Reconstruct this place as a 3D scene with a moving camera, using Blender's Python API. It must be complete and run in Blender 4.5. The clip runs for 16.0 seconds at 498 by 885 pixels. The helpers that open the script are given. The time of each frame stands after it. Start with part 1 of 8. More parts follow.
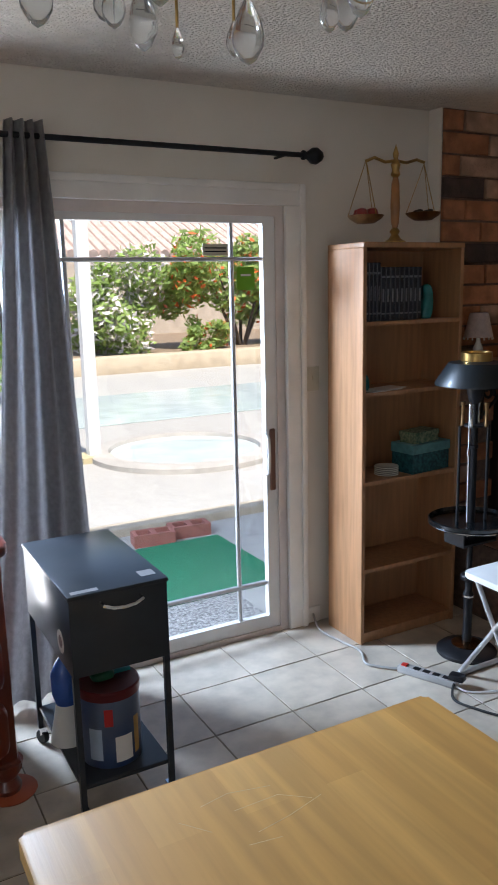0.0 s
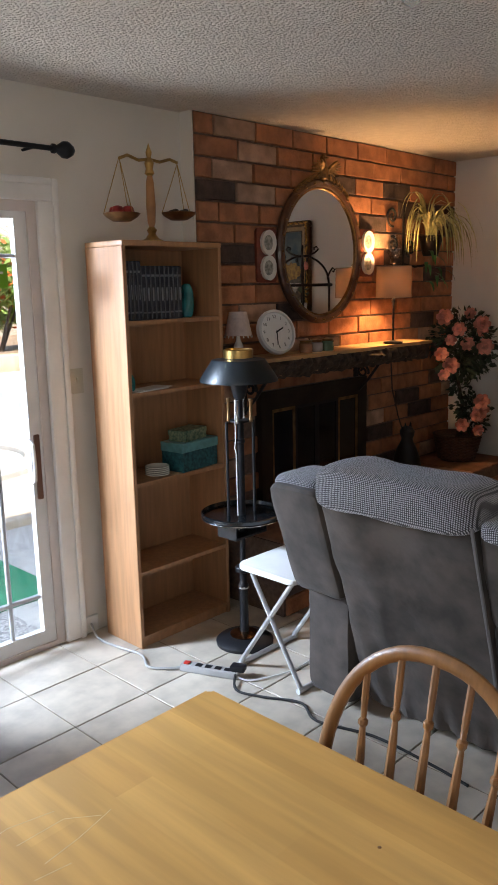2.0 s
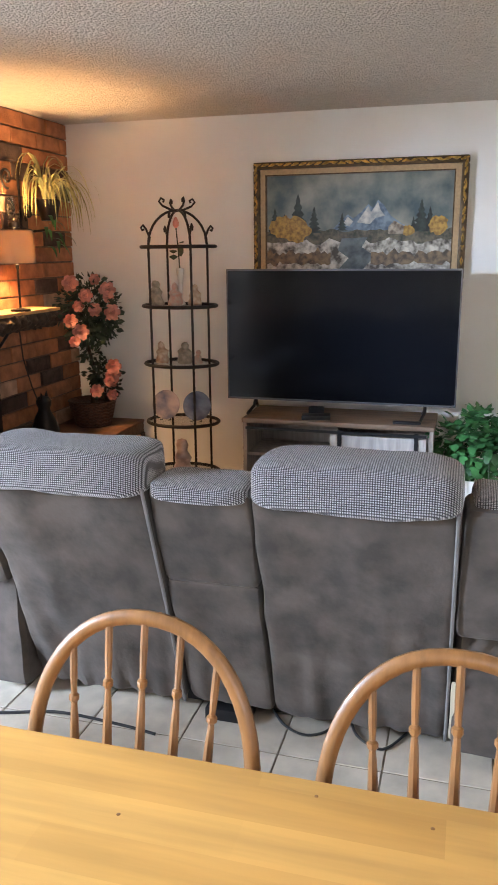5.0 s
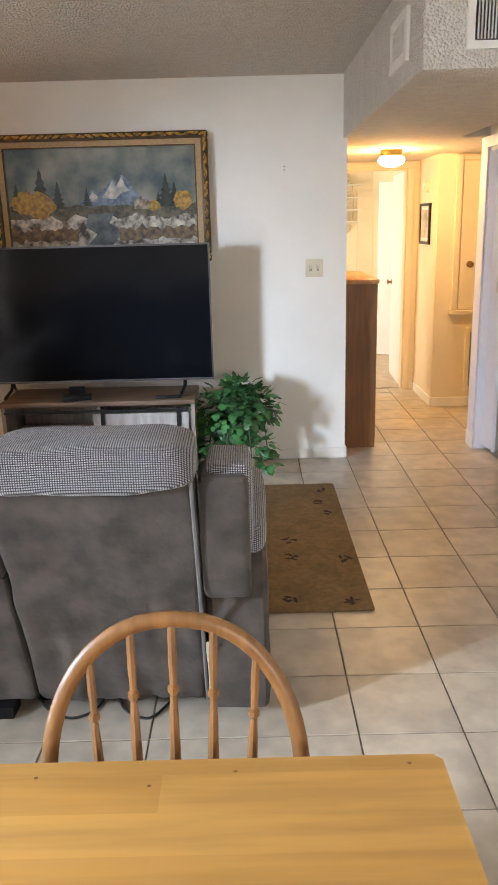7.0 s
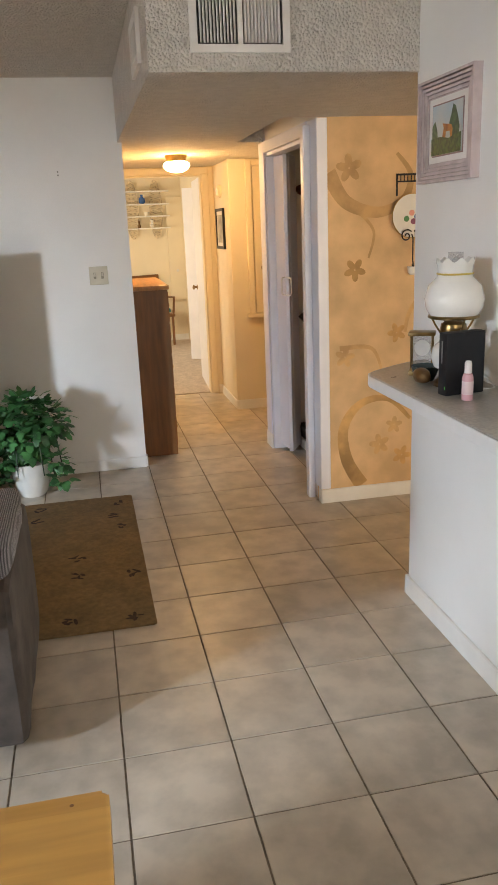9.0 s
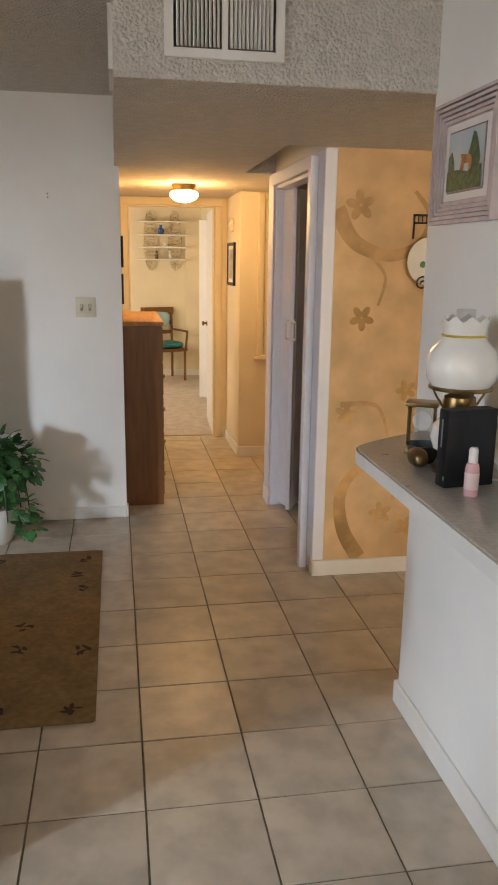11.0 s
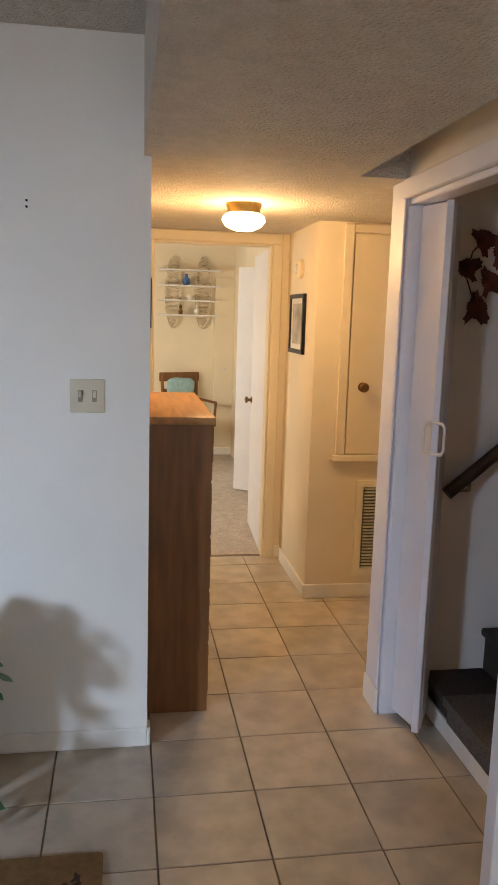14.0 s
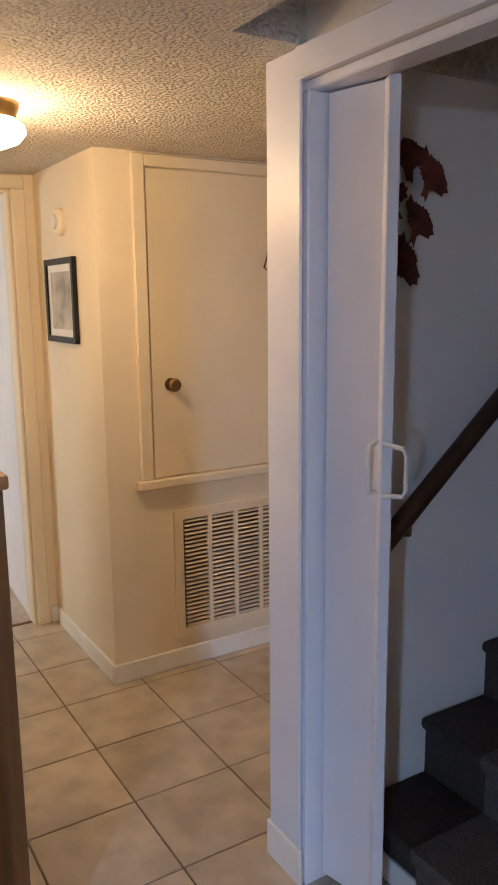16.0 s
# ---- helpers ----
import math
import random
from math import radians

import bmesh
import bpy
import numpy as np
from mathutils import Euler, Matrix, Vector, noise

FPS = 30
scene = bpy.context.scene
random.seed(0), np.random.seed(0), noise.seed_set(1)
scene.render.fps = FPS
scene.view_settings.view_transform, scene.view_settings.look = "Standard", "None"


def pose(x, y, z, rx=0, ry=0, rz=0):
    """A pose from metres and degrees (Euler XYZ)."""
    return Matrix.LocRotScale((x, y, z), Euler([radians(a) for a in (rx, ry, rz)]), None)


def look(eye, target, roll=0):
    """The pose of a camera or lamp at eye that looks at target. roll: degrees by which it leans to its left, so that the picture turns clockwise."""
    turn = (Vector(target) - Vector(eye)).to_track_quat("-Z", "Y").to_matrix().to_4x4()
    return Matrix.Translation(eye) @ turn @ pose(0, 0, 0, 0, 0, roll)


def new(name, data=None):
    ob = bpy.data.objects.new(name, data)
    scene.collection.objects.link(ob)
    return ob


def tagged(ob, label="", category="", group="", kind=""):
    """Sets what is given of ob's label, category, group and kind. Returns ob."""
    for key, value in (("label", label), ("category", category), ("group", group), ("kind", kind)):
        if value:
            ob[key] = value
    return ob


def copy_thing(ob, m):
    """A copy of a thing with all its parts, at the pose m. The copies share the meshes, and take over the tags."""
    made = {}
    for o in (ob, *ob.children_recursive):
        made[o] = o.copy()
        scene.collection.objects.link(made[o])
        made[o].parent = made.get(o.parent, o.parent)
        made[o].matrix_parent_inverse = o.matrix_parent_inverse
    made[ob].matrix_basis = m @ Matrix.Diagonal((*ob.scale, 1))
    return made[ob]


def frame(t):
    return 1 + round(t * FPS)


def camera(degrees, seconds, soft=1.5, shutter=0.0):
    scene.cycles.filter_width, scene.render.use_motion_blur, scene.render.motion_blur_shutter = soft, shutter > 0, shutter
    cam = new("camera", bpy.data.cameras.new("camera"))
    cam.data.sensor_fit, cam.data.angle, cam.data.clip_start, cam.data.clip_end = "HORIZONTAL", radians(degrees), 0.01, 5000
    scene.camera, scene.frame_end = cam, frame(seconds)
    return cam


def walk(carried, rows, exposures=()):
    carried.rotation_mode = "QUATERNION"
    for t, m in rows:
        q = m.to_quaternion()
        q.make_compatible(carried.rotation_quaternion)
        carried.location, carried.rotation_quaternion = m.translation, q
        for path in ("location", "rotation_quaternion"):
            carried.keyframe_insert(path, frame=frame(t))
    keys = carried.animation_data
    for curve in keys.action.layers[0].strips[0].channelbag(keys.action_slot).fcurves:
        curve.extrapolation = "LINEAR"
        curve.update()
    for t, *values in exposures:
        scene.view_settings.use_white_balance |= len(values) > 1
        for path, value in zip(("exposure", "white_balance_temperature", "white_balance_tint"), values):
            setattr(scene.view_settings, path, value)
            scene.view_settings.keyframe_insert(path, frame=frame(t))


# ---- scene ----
cam = camera(35.7, 16.0, shutter=0.15)
PATH = [
    (0, (0.008, -0.034, 1.675), (0.942, 1.69, 1.282), -1.3),
    (0.5, (0.012, -0.053, 1.673), (1.088, 1.585, 1.274), -1.2),
    (1, (0.046, -0.106, 1.666), (1.23, 1.457, 1.27), -1.1),
    (1.5, (0.058, -0.091, 1.657), (1.348, 1.386, 1.264), -1.1),
    (2, (0.034, 0.005, 1.647), (1.44, 1.373, 1.254), -1.2),
    (2.5, (0.012, 0.075, 1.655), (1.519, 1.328, 1.255), -1.2),
    (3, (0.002, 0.127, 1.65), (1.612, 1.24, 1.239), -1.1),
    (3.2, (0.006, 0.136, 1.651), (1.65, 1.195, 1.232), -1.1),
    (5.3, (-0.008, 0.125, 1.635), (1.877, 0.571, 1.139), -0.6),
    (5.5, (-0.009, 0.104, 1.635), (1.887, 0.494, 1.131), -0.7),
    (6, (0.002, 0.06, 1.628), (1.916, 0.318, 1.108), -0.8),
    (6.5, (-0.001, 0.021, 1.632), (1.922, 0.146, 1.096), -0.9),
    (7, (0.007, -0.04, 1.628), (1.93, -0.034, 1.079), -1.5),
    (7.5, (0.025, -0.105, 1.627), (1.941, -0.211, 1.062), -2.1),
    (8, (0.045, -0.205, 1.611), (1.952, -0.411, 1.043), -2.8),
    (8.5, (0.033, -0.3, 1.609), (1.924, -0.62, 1.043), -2.9),
    (8.7, (0.035, -0.337, 1.615), (1.92, -0.699, 1.054), -2.9),
    (10.8, (0.45, -0.619, 1.585), (2.357, -1.013, 1.126), 0.4),
    (11, (0.506, -0.665, 1.615), (2.424, -0.995, 1.153), 0.8),
    (11.5, (0.784, -0.782, 1.583), (2.729, -0.876, 1.127), 1.5),
    (12, (1.126, -0.793, 1.565), (3.074, -0.761, 1.111), 2.0),
    (12.5, (1.478, -0.735, 1.611), (3.439, -0.757, 1.215), 2.6),
    (13, (1.861, -0.762, 1.61), (3.833, -0.873, 1.294), 3.3),
    (13.5, (2.208, -0.731, 1.603), (4.174, -0.931, 1.293), 2.7),
    (14, (2.551, -0.615, 1.613), (4.499, -0.932, 1.288), 1.7),
    (14.5, (2.856, -0.596, 1.589), (4.782, -1.011, 1.243), 0.7),
    (15, (3.207, -0.59, 1.601), (5.09, -1.156, 1.234), 0.2),
    (15.2, (3.344, -0.61, 1.593), (5.202, -1.242, 1.207), 0.1),
    (15.5, (3.566, -0.56, 1.609), (5.357, -1.366, 1.229), 0.1),
    (16, (3.893, -0.575, 1.581), (5.572, -1.597, 1.209), -0.6),
]
walk(cam, [(t, look(eye, target, roll)) for t, eye, target, roll in PATH], [(0.0, 0.68, 6500, 10), (1.0, 0.84, 7300, 11), (2.5, 1.42, 6700, 11), (5.5, 2.45, 6950, 11), (8.0, 1.95, 7800, 11), (11.0, 1.42, 8000, 12), (12.5, 1.80, 8000, 12), (14.0, 1.38, 6900, 11), (15.0, 1.25, 6400, 11), (16.0, 1.25, 5600, 10)])

# ---- light ----
SUN_EL, SUN_ROT = 62, 200
world = bpy.data.worlds.new("sky")
scene.world = world
world.use_nodes = True
wn = world.node_tree.nodes
sky = wn.new("ShaderNodeTexSky")
sky.sky_type, sky.sun_disc, sky.sun_elevation, sky.sun_rotation = "NISHITA", False, radians(SUN_EL), radians(SUN_ROT)
wn["Background"].inputs[1].default_value = 0.15
world.node_tree.links.new(sky.outputs[0], wn["Background"].inputs[0])

sun = new("sun", bpy.data.lights.new("sun", "SUN"))
sun.data.energy, sun.data.angle, sun.data.color = 5.0, radians(0.5), (1.0, 0.95, 0.88)
sun.matrix_world = look((2, -8, 16), (2.6, 3.5, -4.4))

scene.cycles.max_bounces, scene.cycles.diffuse_bounces = 12, 8


def lamp(name, kind, place, watts, colour, radius):
    ob = new(name, bpy.data.lights.new(name, kind))
    ob.data.energy, ob.data.color, ob.data.shadow_soft_size = watts, colour, radius
    ob.location = place
    return ob


lamp("mantel_bulb", "POINT", (4.20, 2.77, 1.68), 12, (1.0, 0.56, 0.24), 0.035)
lamp("hall_bulb", "POINT", (6.24, -1.16, 1.91), 5.2, (1.0, 0.56, 0.21), 0.06)


def skylight(name, m, w, h, watts, colour=(0.82, 0.92, 1.0)):
    """An added area lamp standing in for daylight through an opening."""
    ob = new(name, bpy.data.lights.new(name, "AREA"))
    ob.data.shape, ob.data.size, ob.data.size_y = "RECTANGLE", w, h
    ob.data.energy, ob.data.color = watts, colour
    ob.matrix_world = m
    return ob


skylight("patio_skylight", look((-0.12, 4.1, 2.12), (4.4, -0.6, 0.6)), 0.5, 0.75, 165, (0.56, 0.73, 1.0))
# Extra lamp in place of light bounced up off the sunlit deck.
skylight("patio_bounce", look((-0.1, 4.0, 0.4), (0.8, 1.2, 2.5)), 1.2, 0.8, 32, (0.93, 0.95, 1.0))
# Fill from an unseen window behind the view, brightening soffit and south wall.
skylight("dining_skylight", look((-1.87, -0.75, 1.55), (3.0, -0.9, 1.45)), 1.0, 1.0, 8, (0.92, 0.96, 1.0))
skylight("bedroom_skylight", look((9.4, 1.05, 1.4), (9.4, -2, 1.0)), 1.4, 1.1, 18, (1.0, 0.92, 0.76))
# Fill from an unseen kitchen opening, added to brighten the stencilled wall.
skylight("kitchen_skylight", look((-1.78, -2.8, 1.5), (3, -2.6, 1.0)), 1.1, 1.0, 22, (1.0, 0.93, 0.82))


# ---- materials ----
def mat(name, base, rough=0.6, var=0.12, scale=6.0, bump=0.0, bscale=60.0, metal=0.0, stain=0.0, each=0.0, coat=0.0, stretch=None, sheen=0.0, second=None):
    """A surface with grain and a slow stain; each: how much one piece differs from the next."""
    m = bpy.data.materials.new(name)
    m.use_nodes = True
    t, n, ln = m.node_tree, m.node_tree.nodes, m.node_tree.links
    b = n["Principled BSDF"]
    b.inputs["Metallic"].default_value = metal
    b.inputs["Coat Weight"].default_value = coat
    b.inputs["Sheen Weight"].default_value = sheen
    co = n.new("ShaderNodeTexCoord")
    mp = n.new("ShaderNodeMapping")
    where = co.outputs["Object"]
    if each:
        who, move = n.new("ShaderNodeObjectInfo"), n.new("ShaderNodeVectorMath")
        move.operation, move.inputs[1].default_value = "MULTIPLY_ADD", (13, 7, 5)
        ln.new(who.outputs["Random"], move.inputs[0]), ln.new(where, move.inputs[2])
        where = move.outputs[0]
    ln.new(where, mp.inputs[0])
    if stretch:
        mp.inputs["Scale"].default_value = stretch
    n1 = n.new("ShaderNodeTexNoise")
    n1.inputs["Scale"].default_value, n1.inputs["Detail"].default_value = scale, 6
    ln.new(mp.outputs[0], n1.inputs[0])
    ramp = n.new("ShaderNodeValToRGB")
    dark = second or [c * (1 - var) for c in base]
    light = base if second else [min(1, c * (1 + var)) for c in base]
    ramp.color_ramp.elements[0].color, ramp.color_ramp.elements[1].color = (*dark, 1), (*light, 1)
    ramp.color_ramp.elements[0].position, ramp.color_ramp.elements[1].position = 0.36, 0.64
    ln.new(n1.outputs["Fac"], ramp.inputs[0])
    out = ramp.outputs[0]
    n2 = n.new("ShaderNodeTexNoise")
    n2.inputs["Scale"].default_value, n2.inputs["Detail"].default_value = max(scale * 0.18, 0.4), 3
    ln.new(where, n2.inputs[0])
    if stain or each:
        hsv = n.new("ShaderNodeHueSaturation")
        ln.new(out, hsv.inputs["Color"])
        mr = n.new("ShaderNodeMapRange")
        mr.inputs[1].default_value, mr.inputs[2].default_value = 0.3, 0.7
        mr.inputs[3].default_value, mr.inputs[4].default_value = 1 - stain, 1 + stain
        ln.new(n2.outputs["Fac"], mr.inputs[0])
        val = mr.outputs[0]
        if each:
            oi = n.new("ShaderNodeObjectInfo")
            ge = n.new("ShaderNodeNewGeometry")
            add = n.new("ShaderNodeMath")
            ln.new(oi.outputs["Random"], add.inputs[0]), ln.new(ge.outputs["Random Per Island"], add.inputs[1])
            fr = n.new("ShaderNodeMath")
            fr.operation = "FRACT"
            ln.new(add.outputs[0], fr.inputs[0])
            m2 = n.new("ShaderNodeMapRange")
            m2.inputs[3].default_value, m2.inputs[4].default_value = 1 - each, 1 + each
            ln.new(fr.outputs[0], m2.inputs[0])
            mul = n.new("ShaderNodeMath")
            mul.operation = "MULTIPLY"
            ln.new(val, mul.inputs[0]), ln.new(m2.outputs[0], mul.inputs[1])
            val = mul.outputs[0]
        ln.new(val, hsv.inputs["Value"])
        out = hsv.outputs[0]
    ln.new(out, b.inputs["Base Color"])
    rr = n.new("ShaderNodeMapRange")
    rr.inputs[3].default_value, rr.inputs[4].default_value = max(0.02, rough * 0.8), min(1, rough * 1.2)
    ln.new(n2.outputs["Fac"], rr.inputs[0]), ln.new(rr.outputs[0], b.inputs["Roughness"])
    if bump:
        n3 = n.new("ShaderNodeTexNoise")
        n3.inputs["Scale"].default_value, n3.inputs["Detail"].default_value = bscale, 4
        ln.new(mp.outputs[0], n3.inputs[0])
        bp = n.new("ShaderNodeBump")
        bp.inputs["Strength"].default_value, bp.inputs["Distance"].default_value = min(1, bump), 0.01 * max(1, bump)
        ln.new(n3.outputs["Fac"], bp.inputs["Height"]), ln.new(bp.outputs[0], b.inputs["Normal"])
    return m


def glass(name, tint=(1, 1, 1), rough=0.0, ior=1.45):
    m = bpy.data.materials.new(name)
    m.use_nodes = True
    b = m.node_tree.nodes["Principled BSDF"]
    b.inputs["Base Color"].default_value, b.inputs["Roughness"].default_value = (*tint, 1), rough
    b.inputs["Transmission Weight"].default_value, b.inputs["IOR"].default_value = 1.0, ior
    return m


def pane(name, clear=0.93):
    """Thin window glass: clear, with a little mirror."""
    m = bpy.data.materials.new(name)
    m.use_nodes = True
    n, ln = m.node_tree.nodes, m.node_tree.links
    tr, gl, mx = n.new("ShaderNodeBsdfTransparent"), n.new("ShaderNodeBsdfGlossy"), n.new("ShaderNodeMixShader")
    gl.inputs["Roughness"].default_value = 0.02
    tr.inputs[0].default_value = (clear, clear, clear, 1)
    mx.inputs[0].default_value = 0.05
    ln.new(tr.outputs[0], mx.inputs[1]), ln.new(gl.outputs[0], mx.inputs[2]), ln.new(mx.outputs[0], n["Material Output"].inputs[0])
    return m


def glow(name, colour, strength):
    m = bpy.data.materials.new(name)
    m.use_nodes = True
    b = m.node_tree.nodes["Principled BSDF"]
    b.inputs["Base Color"].default_value = (0.9, 0.88, 0.82, 1)
    b.inputs["Emission Color"].default_value, b.inputs["Emission Strength"].default_value = (*colour, 1), strength
    return m


def popcorn(name, base):
    """Sprayed ceiling texture: crumbs of plaster."""
    m = mat(name, base, 0.9, 0.05, 20)
    n, ln = m.node_tree.nodes, m.node_tree.links
    co = n.new("ShaderNodeTexCoord")
    v = n.new("ShaderNodeTexVoronoi")
    v.feature, v.inputs["Scale"].default_value, v.inputs["Randomness"].default_value = "SMOOTH_F1", 84, 1
    v.inputs["Smoothness"].default_value = 0.4
    ns = n.new("ShaderNodeTexNoise")
    ns.inputs["Scale"].default_value, ns.inputs["Detail"].default_value = 120, 5
    ln.new(co.outputs["Object"], v.inputs[0]), ln.new(co.outputs["Object"], ns.inputs[0])
    mx = n.new("ShaderNodeMath")
    mx.operation = "SUBTRACT"
    ln.new(ns.outputs["Fac"], mx.inputs[0]), ln.new(v.outputs["Distance"], mx.inputs[1])
    bp = n.new("ShaderNodeBump")
    bp.inputs["Strength"].default_value, bp.inputs["Distance"].default_value = 0.95, 0.012
    ln.new(mx.outputs[0], bp.inputs["Height"]), ln.new(bp.outputs[0], n["Principled BSDF"].inputs["Normal"])
    return m


def weave(name, base, dark, scale, rough=0.9):
    """Woven cloth: crossing ribs."""
    m = mat(name, base, rough, 0.15, 30, sheen=0.3)
    n, ln = m.node_tree.nodes, m.node_tree.links
    co = n.new("ShaderNodeTexCoord")
    w = []
    sep, add = n.new("ShaderNodeSeparateXYZ"), n.new("ShaderNodeMath")
    ln.new(co.outputs["Object"], sep.inputs[0]), ln.new(sep.outputs["X"], add.inputs[0]), ln.new(sep.outputs["Z"], add.inputs[1])
    for src in (sep.outputs["Y"], add.outputs[0]):
        k, cb = n.new("ShaderNodeTexWave"), n.new("ShaderNodeCombineXYZ")
        k.bands_direction, k.inputs["Scale"].default_value, k.inputs["Distortion"].default_value = "X", scale, 0.3
        ln.new(src, cb.inputs[0]), ln.new(cb.outputs[0], k.inputs[0])
        w.append(k)
    mul = n.new("ShaderNodeMath")
    mul.operation = "MULTIPLY"
    ln.new(w[0].outputs["Fac"], mul.inputs[0]), ln.new(w[1].outputs["Fac"], mul.inputs[1])
    ramp = n.new("ShaderNodeValToRGB")
    ramp.color_ramp.elements[0].color, ramp.color_ramp.elements[1].color = (*dark, 1), (*base, 1)
    ramp.color_ramp.elements[0].position, ramp.color_ramp.elements[1].position = 0.08, 0.5
    ln.new(mul.outputs[0], ramp.inputs[0]), ln.new(ramp.outputs[0], n["Principled BSDF"].inputs["Base Color"])
    bp = n.new("ShaderNodeBump")
    bp.inputs["Strength"].default_value, bp.inputs["Distance"].default_value = 0.8, 0.004
    ln.new(mul.outputs[0], bp.inputs["Height"]), ln.new(bp.outputs[0], n["Principled BSDF"].inputs["Normal"])
    return m


WALL = mat("wall_paint", (0.78, 0.73, 0.65), 0.75, 0.03, 3, 0.12, 180, stain=0.03)
WALLW = mat("bright_wall_paint", (0.80, 0.79, 0.76), 0.6, 0.02, 3, 0.10, 160, stain=0.02)
# Cream wall paint, made yellower to carry the hall's warm light.
HALLP = mat("warm_light_paint", (0.77, 0.68, 0.52), 0.7, 0.03, 3, 0.10, 180, stain=0.03)
POP = popcorn("popcorn_plaster", (0.68, 0.64, 0.585))
TRIM = mat("white_trim_paint", (0.80, 0.78, 0.74), 0.45, 0.04, 8, stain=0.04)
# White paint with the blue of the daylight put into its colour.
DOORW = mat("blue_lit_door_paint", (0.78, 0.79, 0.86), 0.4, 0.02, 6, 0.05, 90)
TILE = mat("ceramic_tile", (0.50, 0.43, 0.345), 0.34, 0.14, 9, 0.0, 25, stain=0.15, each=0.06)
GROUT = mat("grout", (0.20, 0.16, 0.115), 0.95, 0.25, 30, 0.4, 300, stain=0.2)
BRICK = mat("fired_brick", (0.37, 0.155, 0.075), 0.85, 0.22, 14, 0.5, 70, stain=0.12, each=0.16)
BRICKD = mat("burnt_brick", (0.075, 0.05, 0.042), 0.85, 0.3, 16, 0.5, 70, stain=0.2, each=0.2)
BRICKL = mat("pale_brick", (0.42, 0.27, 0.19), 0.88, 0.25, 12, 0.5, 70, stain=0.2, each=0.12)
MORTAR = mat("mortar", (0.17, 0.11, 0.08), 0.95, 0.2, 40, 0.6, 200)
OAK = mat("oak_veneer", (0.41, 0.21, 0.10), 0.42, 0.12, 5, 0.06, 30, stretch=(9, 9, 0.7), stain=0.08)
PINE = mat("varnished_pine", (0.60, 0.33, 0.095), 0.36, 0.08, 3.5, 0.03, 20, stretch=(7, 0.5, 7), stain=0.10, coat=0.15)
BEECH = mat("turned_beech", (0.24, 0.105, 0.034), 0.42, 0.2, 8, 0.04, 40, stretch=(6, 6, 1), stain=0.1, coat=0.12)
TOPW = mat("glued_pine_boards", (0.63, 0.345, 0.100), 0.40, 0.13, 3.5, 0.03, 20, stretch=(7, 0.5, 7), stain=0.14, coat=0.06)
tn, tk = TOPW.node_tree.nodes, TOPW.node_tree.links
bk_co, bk_map, bk, bk_mix = tn.new("ShaderNodeTexCoord"), tn.new("ShaderNodeMapping"), tn.new("ShaderNodeTexBrick"), tn.new("ShaderNodeMix")
bk_map.inputs["Rotation"].default_value = (0, 0, radians(90))
bk.inputs["Scale"].default_value, bk.inputs["Mortar Size"].default_value, bk.inputs["Brick Width"].default_value, bk.inputs["Row Height"].default_value = 1.0, 0.0, 0.62, 0.085
bk.inputs["Color1"].default_value, bk.inputs["Color2"].default_value = (1.0, 1.0, 1.0, 1), (0.80, 0.74, 0.66, 1)
bk_mix.data_type, bk_mix.blend_type, bk_mix.inputs["Factor"].default_value = "RGBA", "MULTIPLY", 0.65
tk.new(bk_co.outputs["Object"], bk_map.inputs[0]), tk.new(bk_map.outputs[0], bk.inputs["Vector"])
src = tn["Principled BSDF"].inputs["Base Color"].links[0].from_socket
tk.new(src, bk_mix.inputs[6]), tk.new(bk.outputs["Color"], bk_mix.inputs[7]), tk.new(bk_mix.outputs[2], tn["Principled BSDF"].inputs["Base Color"])
WALNUT = mat("walnut_laminate", (0.19, 0.076, 0.022), 0.42, 0.18, 6, 0.04, 40, stretch=(6, 6, 0.6), stain=0.12)
# A lighter walnut tone for the top than for the body.
WALNUTT = mat("lighter_walnut_top", (0.42, 0.21, 0.08), 0.4, 0.2, 5, 0.04, 40, stretch=(0.6, 6, 6), stain=0.1)
MAHOG = mat("mahogany", (0.17, 0.035, 0.018), 0.3, 0.25, 6, 0.03, 30, stretch=(5, 5, 0.7), coat=0.4)
SUEDE = mat("grey_suede", (0.098, 0.078, 0.066), 0.95, 0.30, 8, 0.15, 60, stain=0.28, sheen=0.08, second=(0.046, 0.037, 0.032))
TWEED = weave("checked_tweed", (0.50, 0.49, 0.52), (0.040, 0.039, 0.045), 46)
BLACK = mat("black_paint", (0.010, 0.010, 0.012), 0.45, 0.2, 20)
BLACK.node_tree.nodes["Principled BSDF"].inputs["Specular IOR Level"].default_value = 0.28
IRON = mat("wrought_iron", (0.018, 0.015, 0.014), 0.5, 0.3, 30, 0.2, 120, metal=0.3)
SCREEN = mat("dark_screen", (0.005, 0.006, 0.009), 0.13, 0.05, 3)
SCREEN.node_tree.nodes["Principled BSDF"].inputs["Specular IOR Level"].default_value = 0.26
CHROME = mat("chrome", (0.75, 0.75, 0.76), 0.12, 0.03, 10, metal=1.0)
STEEL = mat("grey_steel_paint", (0.035, 0.040, 0.047), 0.30, 0.12, 6, metal=0.0, stain=0.15, coat=0.05)
STEEL.node_tree.nodes["Principled BSDF"].inputs["Specular IOR Level"].default_value = 0.3
ALU = mat("aluminium", (0.55, 0.55, 0.56), 0.4, 0.06, 12, metal=0.7)
BRASS = mat("brass", (0.46, 0.29, 0.10), 0.3, 0.2, 20, metal=1.0)
BRONZE = mat("aged_bronze", (0.22, 0.13, 0.06), 0.4, 0.3, 20, metal=0.9)
GILT = mat("gilt_plaster", (0.60, 0.36, 0.09), 0.38, 0.4, 40, 0.6, 60, metal=0.6, stain=0.2)
